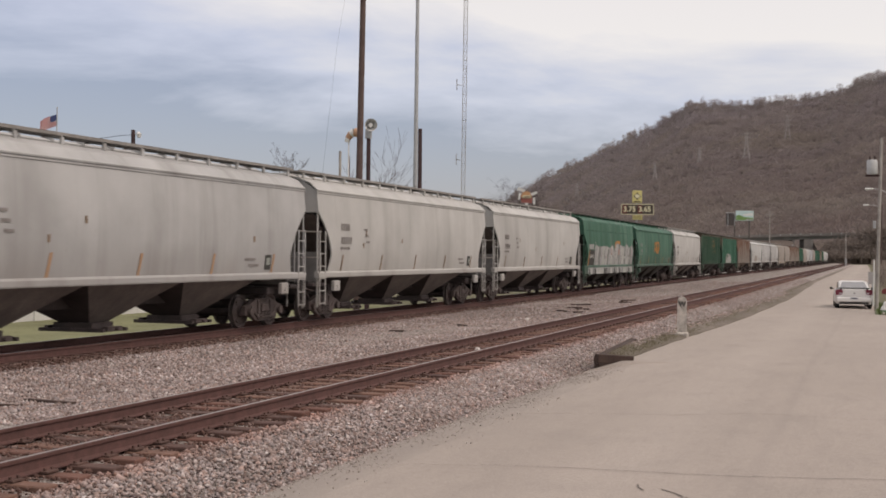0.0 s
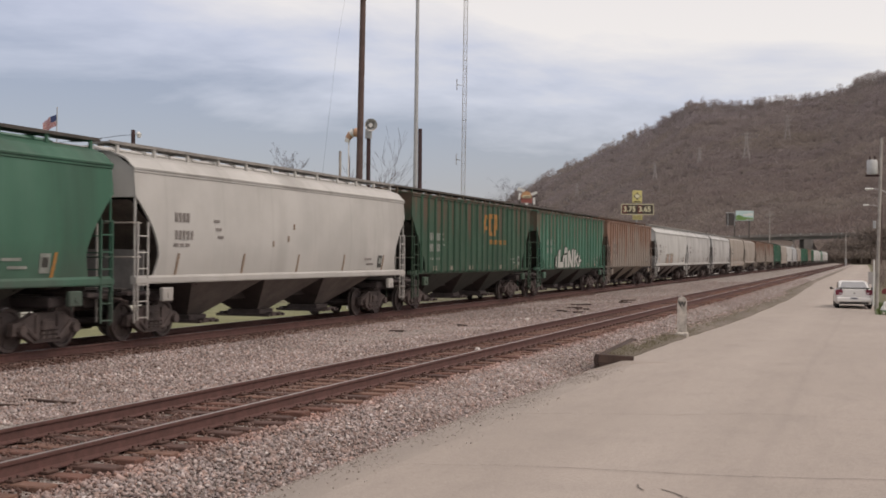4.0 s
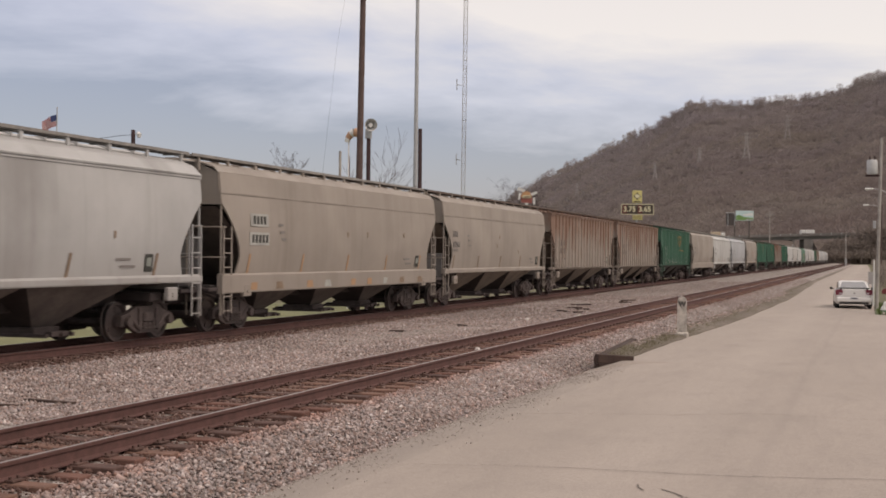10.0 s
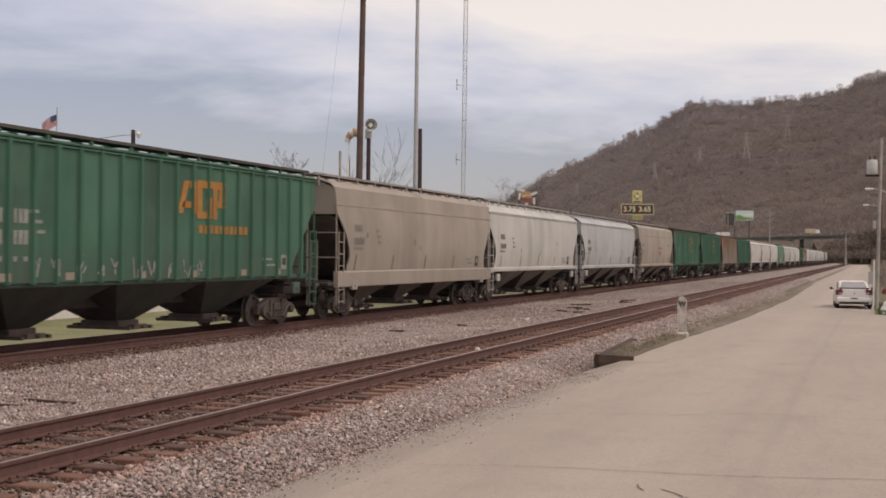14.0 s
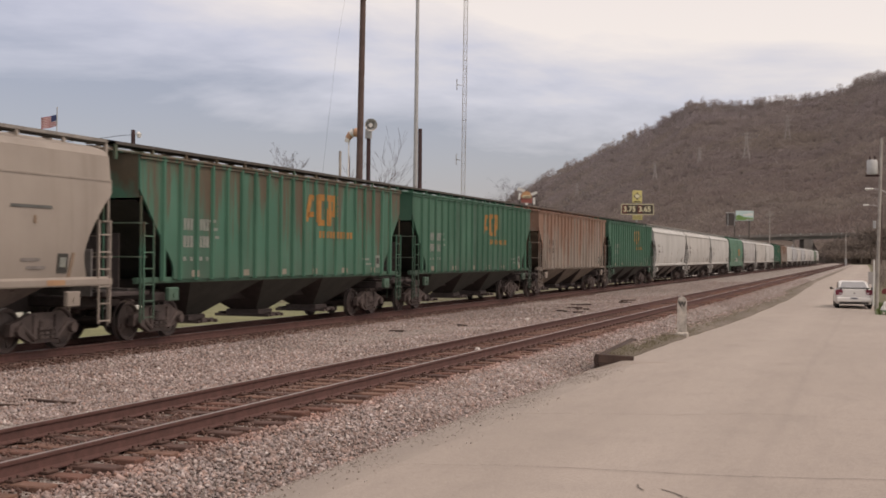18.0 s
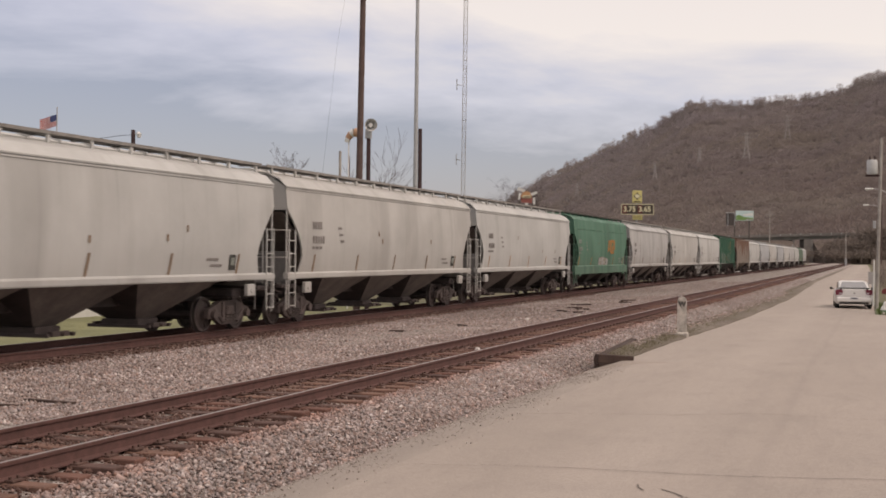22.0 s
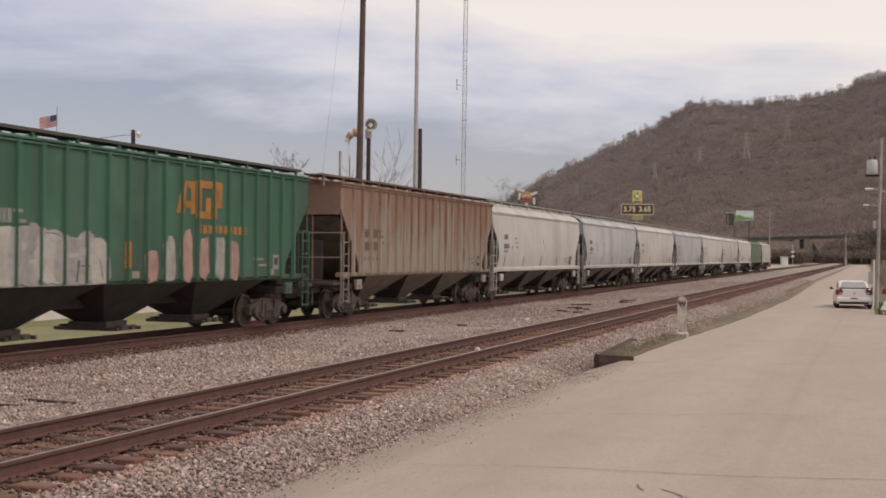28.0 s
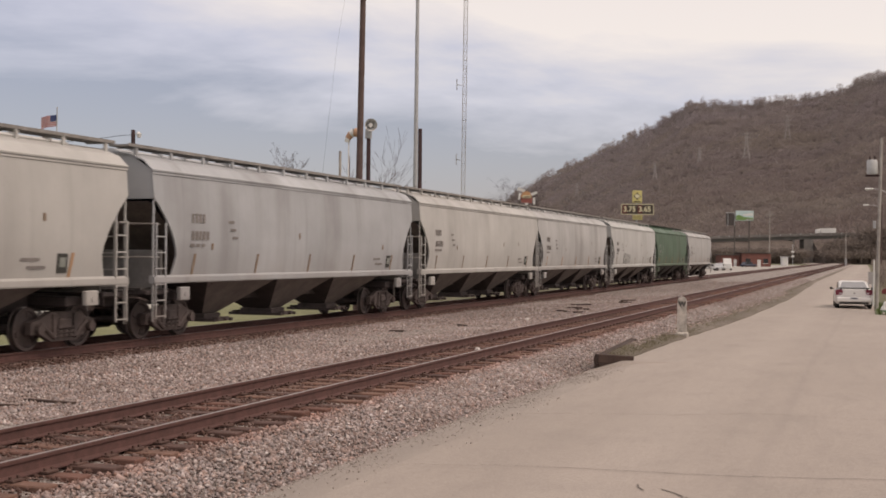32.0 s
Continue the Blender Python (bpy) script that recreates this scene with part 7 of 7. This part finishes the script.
# ---- sedan parked in the road ----
CARWHITE = Mat("white_silver_car_paint", 0.28, 0.10).colour((0.72, 0.705, 0.69)).m
TYRE, RUBBER = simple("tyre_rubber", (0.022, 0.021, 0.021), 0.85), simple("black_trim", (0.02, 0.02, 0.02), 0.6)
TAIL = Mat("red_tail_lens", 0.2).colour((0.17, 0.030, 0.050)).m
# pale half-metal glass: the sky's reflection is put into its colour
CARGLASS = Mat("sky_sheened_car_glass", 0.06, 0.65).colour((0.36, 0.365, 0.37)).m
PLATE_M = simple("pale_number_plate", (0.50, 0.50, 0.52), 0.5, vary=0.05)
CHROME = simple("chrome", (0.6, 0.6, 0.6), 0.2, 1.0)


def sedan(x, y, z, turn):
    th = empty("parked_sedan", pose(x, y, z, 0, 0, turn))
    tagged(th, "white four-door sedan with dark red tail lamps", "car")

    def loft(name, sections, mat, label=""):
        """Rings of half width, low z, high z, corner by distance along the car."""
        bm = bmesh.new()
        rings = []
        for yy, hw, z0, z1, top in sections:
            ring = []
            for sx, zz in ((hw * 0.90, z0), (hw * 0.985, z0 + 0.10), (hw, (z0 + z1) / 2), (hw * 0.975, z1 - 0.07), (hw * top, z1)):
                ring.append((sx, yy, zz))
            full = ring + [(-a, b, c) for a, b, c in ring[::-1]]
            rings.append([bm.verts.new(q) for q in full])
        n = len(rings[0])
        for p_, q_ in zip(rings, rings[1:]):
            for i in range(n):
                bm.faces.new((p_[i], p_[(i + 1) % n], q_[(i + 1) % n], q_[i]))
        bm.faces.new(rings[0][::-1])
        bm.faces.new(rings[-1])
        recalc(bm)
        return part(name, bm, mat, th, label, True)
    loft("body", ((-2.50, 0.86, 0.34, 0.92, 0.80), (-2.44, 0.91, 0.30, 1.00, 0.86), (-2.30, 0.935, 0.24, 1.04, 0.88), (-1.6, 0.945, 0.22, 1.05, 0.90), (0.0, 0.945, 0.20, 1.00, 0.92), (1.2, 0.94, 0.22, 0.98, 0.90), (2.2, 0.90, 0.24, 0.88, 0.85), (2.5, 0.80, 0.30, 0.74, 0.8)), CARWHITE)
    cab = loft("cabin", ((-1.95, 0.80, 1.02, 1.06, 0.95), (-1.15, 0.76, 1.03, 1.42, 0.80), (-0.6, 0.75, 1.02, 1.455, 0.76), (0.2, 0.75, 1.0, 1.46, 0.76), (0.55, 0.76, 1.0, 1.42, 0.80), (1.25, 0.80, 0.98, 1.02, 0.95)), CARWHITE)
    bm = bmesh.new()
    prism(bm, [(-0.71, 0.0), (0.71, 0.0), (0.575, 0.80), (-0.575, 0.80)], -0.006, 0.006, "y")
    recalc(bm)
    g = part("rear_window", bm, CARGLASS, cab, "sloping rear window with painted sky sheen")
    g.matrix_local = pose(0, -1.935, 1.082, -65.8)
    for sx in (-1, 1):
        bm = bmesh.new()
        prism(bm, [(-1.35, 1.06), (-0.95, 1.36), (0.45, 1.38), (1.0, 1.06)], min(sx * 0.785, sx * 0.80), max(sx * 0.785, sx * 0.80), "x")
        recalc(bm)
        part("side_window", bm, CARGLASS, cab)
        bm = bmesh.new()
        prism(bm, [(sx * 0.935, 0.74), (sx * 0.945, 0.99), (sx * 0.88, 1.03), (sx * 0.62, 1.02), (sx * 0.57, 0.95), (sx * 0.61, 0.76)], -2.53, -2.38, "y")
        recalc(bm)
        lampm = part("tail_lamp", bm, TAIL, th, "dark red wraparound tail lamp")
        bm = bmesh.new()
        box(bm, min(sx * 0.62, sx * 0.74), max(sx * 0.62, sx * 0.74), -2.538, -2.528, 0.79, 0.85, 0.01)
        part("reversing_lens", bm, PLATE_M, lampm)
        bm = bmesh.new()
        tube(bm, [(sx * 0.945, 0.75, 1.0), (sx * 1.05, 0.72, 1.02)], 0.03, 6)
        box(bm, min(sx * 1.02, sx * 1.16), max(sx * 1.02, sx * 1.16), 0.62, 0.78, 0.96, 1.10, 0.03)
        part("wing_mirror", bm, RUBBER, th)
        bm = bmesh.new()
        tube(bm, [(sx * 0.58, -2.54, 0.30), (sx * 0.58, -2.35, 0.30)], 0.05, 10)
        part("exhaust_tip", bm, CHROME, th)
        for yy in (-1.52, 1.53):
            bm = bmesh.new()
            tube(bm, [(sx * 0.72, yy, 0.345), (sx * 0.74, yy, 0.345), (sx * 0.92, yy, 0.345), (sx * 0.94, yy, 0.345)], [0.31, 0.345, 0.345, 0.31], 20)
            wh = part("wheel", bm, TYRE, th, "black tyre", True)
            bm = bmesh.new()
            tube(bm, [(sx * 0.93, yy, 0.345), (sx * 0.945, yy, 0.345)], 0.23, 16)
            part("rim", bm, CHROME, wh)
    bm = bmesh.new()
    box(bm, -0.90, 0.90, -2.575, -2.40, 0.36, 0.62, 0.06)
    part("rear_bumper", bm, CARWHITE, th)
    bm = bmesh.new()
    box(bm, -0.74, 0.74, -2.55, -2.44, 0.26, 0.38, 0.03)
    part("bumper_valance", bm, RUBBER, th)
    bm = bmesh.new()
    box(bm, -0.53, 0.53, -2.525, -2.45, 0.665, 1.035, 0.03)
    lid = part("boot_lid", bm, CARWHITE, th)
    bm = bmesh.new()
    box(bm, -0.20, 0.20, -2.59, -2.575, 0.50, 0.615, 0.005)
    part("number_plate", bm, PLATE_M, th)
    bm = bmesh.new()
    box(bm, -0.13, 0.13, -2.597, -2.592, 0.54, 0.585)
    part("plate_bar", bm, NAVY, th)
    bm = bmesh.new()
    prism(bm, [(-0.07, 0.83), (0.0, 0.79), (0.07, 0.83), (0.0, 0.88)], -2.535, -2.527, "y")
    recalc(bm)
    part("badge", bm, CHROME, lid)
    bm = bmesh.new()
    box(bm, -0.80, 0.80, -2.50, -2.28, 1.075, 1.105, 0.012)
    box(bm, -0.70, -0.62, -2.44, -2.34, 1.02, 1.08)
    box(bm, 0.62, 0.70, -2.44, -2.34, 1.02, 1.08)
    part("spoiler", bm, RUBBER, th, "dark boot spoiler")


sedan(-0.92, 72.9, -0.435, 3.0)

# ---- poles and small things on the right ----
def right_pole():
    th = empty("utility_pole", pose(0.34, 70.4, -0.42))
    tagged(th, "grey wooden utility pole with a transformer can", "pole")
    bm = bmesh.new()
    tube(bm, [(0, 0, -0.2), (0.05, 0, 2.4), (0.10, 0, 5.0), (0.19, 0, 9.0)], [0.095, 0.090, 0.084, 0.075], 12)
    part("shaft", bm, GREYPOLE, th, "", True)
    bm = bmesh.new()
    tube(bm, [(-0.27, -0.08, 7.10), (-0.27, -0.08, 7.18), (-0.27, -0.08, 7.78), (-0.27, -0.08, 7.86)], [0.24, 0.28, 0.28, 0.22], 16)
    can = part("transformer", bm, simple("pale_grey_transformer", (0.44, 0.45, 0.45), 0.5, vary=0.12), th, "pale grey transformer can", True)
    for dx in (-0.12, 0.12):
        bm = bmesh.new()
        tube(bm, [(-0.27 + dx, -0.08, 7.84), (-0.27 + dx, -0.08, 8.06)], [0.05, 0.03], 8)
        part("bushing", bm, DARKPOLE, can)
    bm = bmesh.new()
    box(bm, -0.60, 0.20, -0.06, 0.06, 6.98, 7.08, 0.01)
    part("bracket", bm, DARKPOLE, th)
    bm = bmesh.new()
    tube(bm, [(-0.165, -0.06, 0.2), (-0.14, -0.06, 2.6)], 0.05, 6)
    part("conduit", bm, WHITE, th, "pale conduit at the foot")
    bm = bmesh.new()
    box(bm, -0.22, -0.06, -0.12, 0.06, 4.25, 4.65, 0.02)
    part("meter_box", bm, GALV, th)


right_pole()
pole_thing("utility_pole", 0.98, 66.6, 7.0, 0.19, 0.17, WOODPOLE, "stout brown wooden pole at the roadside")


def lane_lamp(x, y, z, arm, label):
    th = empty("street_lamp", pose(x + arm, y, GZ))
    tagged(th, label, "street lamp")
    bm = bmesh.new()
    tube(bm, [(0, 0, 0), (0, 0, z + 0.5)], [0.11, 0.08], 10)
    part("pole", bm, WOODPOLE, th, "brown wooden pole", True)
    bm = bmesh.new()
    tube(bm, [(0, 0, z + 0.1), (-arm * 0.5, -0.05, z + 0.42), (-arm + 0.3, -0.08, z + 0.45)], 0.035, 6)
    part("arm", bm, GALV, th)
    bm = bmesh.new()
    tube(bm, [(-arm + 0.35, -0.08, z + 0.46), (-arm + 0.1, -0.1, z + 0.44), (-arm - 0.25, -0.1, z + 0.42), (-arm - 0.40, -0.1, z + 0.44)], [0.04, 0.11, 0.13, 0.05], 10)
    part("lamp_head", bm, WHITE, th, "white cobra lamp head", True)


lane_lamp(-0.1, 116.0, 8.3, 1.5, "street lamp on a wooden pole along the road")
lane_lamp(-0.45, 158.2, 8.6, 1.7, "farther street lamp on a wooden pole along the road")
# small sign, letter box, garden ornament
sg = empty("roadside_notice", pose(0.12, 76.6, -0.42))
tagged(sg, "grey notice board on a short post beside the road", "sign")
bm = bmesh.new()
tube(bm, [(0, 0, 0), (0, 0, 1.9)], 0.03, 6)
part("post", bm, GALV, sg)
bm = bmesh.new()
box(bm, -0.22, 0.22, -0.05, -0.03, 1.2, 1.9, 0.008)
part("board", bm, PALE_STEEL, sg)
mb = empty("letter_box", pose(0.78, 64.2, -0.42))
tagged(mb, "dark red letter box on a short wooden post", "letter box")
bm = bmesh.new()
box(bm, -0.05, 0.05, -0.05, 0.05, 0, 0.98)
part("post", bm, GREYPOLE, mb)
bm = bmesh.new()
prism(bm, [(-0.24, 0.98), (0.24, 0.98), (0.24, 1.14), (0.14, 1.24), (-0.14, 1.24), (-0.24, 1.14)], -0.28, 0.28, "y")
recalc(bm)
part("box", bm, DARKRED, mb, "dark red box")
orn = empty("garden_ornament", pose(0.70, 65.4, -0.42))
tagged(orn, "white and green painted garden ornament in the grass", "garden ornament")
for nm, pts, rr, mat in (("base", [(0, 0, 0), (0, 0, 0.16)], [0.20, 0.17], simple("green_ornament_paint", (0.10, 0.22, 0.09), 0.6)), ("body", [(0, 0, 0.16), (0, 0, 0.32), (0, 0, 0.42)], [0.22, 0.15, 0.06], WHITE), ("cap", [(0, 0, 0.42), (0, 0, 0.60)], [0.10, 0.02], WHITE)):
    bm = bmesh.new()
    tube(bm, pts, rr, 12)
    part(nm, bm, mat, orn, "", True)
for x, y in ((0.62, 63.7), (0.85, 63.6), (1.05, 63.8)):
    bm = bmesh.new()
    bmesh.ops.create_icosphere(bm, subdivisions=1, radius=0.09)
    for v in bm.verts:
        v.co *= rnd.uniform(0.75, 1.15)
    ob = part("edging_stone", bm, POSTM, None)
    ob.location = (x, y, -0.38)
    tagged(ob, "whitewashed edging stone in the grass", "stone")


def motions():
    for car, s0 in CARS:
        def at(t):
            x, y, a = along(s0 - SPEED * t, FAR_X)
            return t, pose(x, y, TOP, 0, 0, a)
        ts = [0.0]
        t = 1.0
        while t < 31.5 and s0 - SPEED * t > BEND_Y - SPEED:
            ts.append(t)
            t += 1.0
        walk(car, [at(t) for t in ts + [32.0]])
    step = 1.0 / FPS
    for car, w, y in WHEELS:
        s0 = dict((c.name, s) for c, s in CARS)[car.name]
        # the wheel turns while it passes near by, between 14 and 62 m along the track
        t0, t1 = (s0 - 62.0) / SPEED, (s0 - 6.0) / SPEED
        t0, t1 = max(0.0, t0), min(32.0, t1)
        rows = [(0.0, pose(0, y, WHEEL_R))]
        n0, n1 = math.ceil(t0 / step) + 1, math.floor(t1 / step) - 1
        turn = math.degrees(SPEED * step / WHEEL_R)
        rows += [(k * step, pose(0, y, WHEEL_R) @ Matrix.Rotation(radians((k - n0) * turn), 4, "X")) for k in range(n0, n1 + 1)]
        last = rows[-1][1]
        rows.append((32.0, last))
        walk(w, rows)
    # lorries on the bridge, in its own frame
    for th, line, lane in TRUCKS:
        def on_deck(d):
            q = Matrix.Translation((bx, by, GZ)) @ Matrix.Rotation(radians(YAW), 4, "Z") @ Vector((d, lane, deck_z(min(DECK1, max(DECK0, d)))))
            return pose(q.x, q.y, q.z, 0, 0, YAW)
        walk(th, [(t, on_deck(d)) for t, d in line])
    # the flag: each strip hangs on the one before it
    droops = ((0.0, 34), (1.0, 30), (3.5, 40), (6.0, 48), (7.0, 50), (8.0, 34), (9.0, 36), (10.0, 30), (11.0, 38), (12.0, 34), (13.0, 58), (14.5, 36), (17.0, 14), (19.0, 10), (21.0, 26), (23.0, 24), (28.0, 18), (32.0, 14))
    rows = [[] for _ in STRIPS]
    for k in range(129):
        t = k * 0.25
        p, droop = Vector((0.0, 0.0, 0.0)), between(droops, t, 1)
        for i in range(FLAG_N):
            swing = 34 * math.sin(5.2 * t - 0.9 * i) * (i + 1) / FLAG_N + 12 * math.sin(2.3 * t + 1.0)
            dip = droop * (0.55 + 0.6 * i / FLAG_N) + 5 * math.sin(6.1 * t - 0.7 * i)
            rows[i].append((t, Matrix.Translation(p) @ pose(0, 0, 0, 0, 0, swing)))
            p = p + Vector((math.cos(radians(swing)) * sw * math.cos(radians(dip)), math.sin(radians(swing)) * sw * math.cos(radians(dip)), -sw * math.sin(radians(dip))))
    for col, r in zip(STRIPS, rows):
        walk(col, r)


motions()
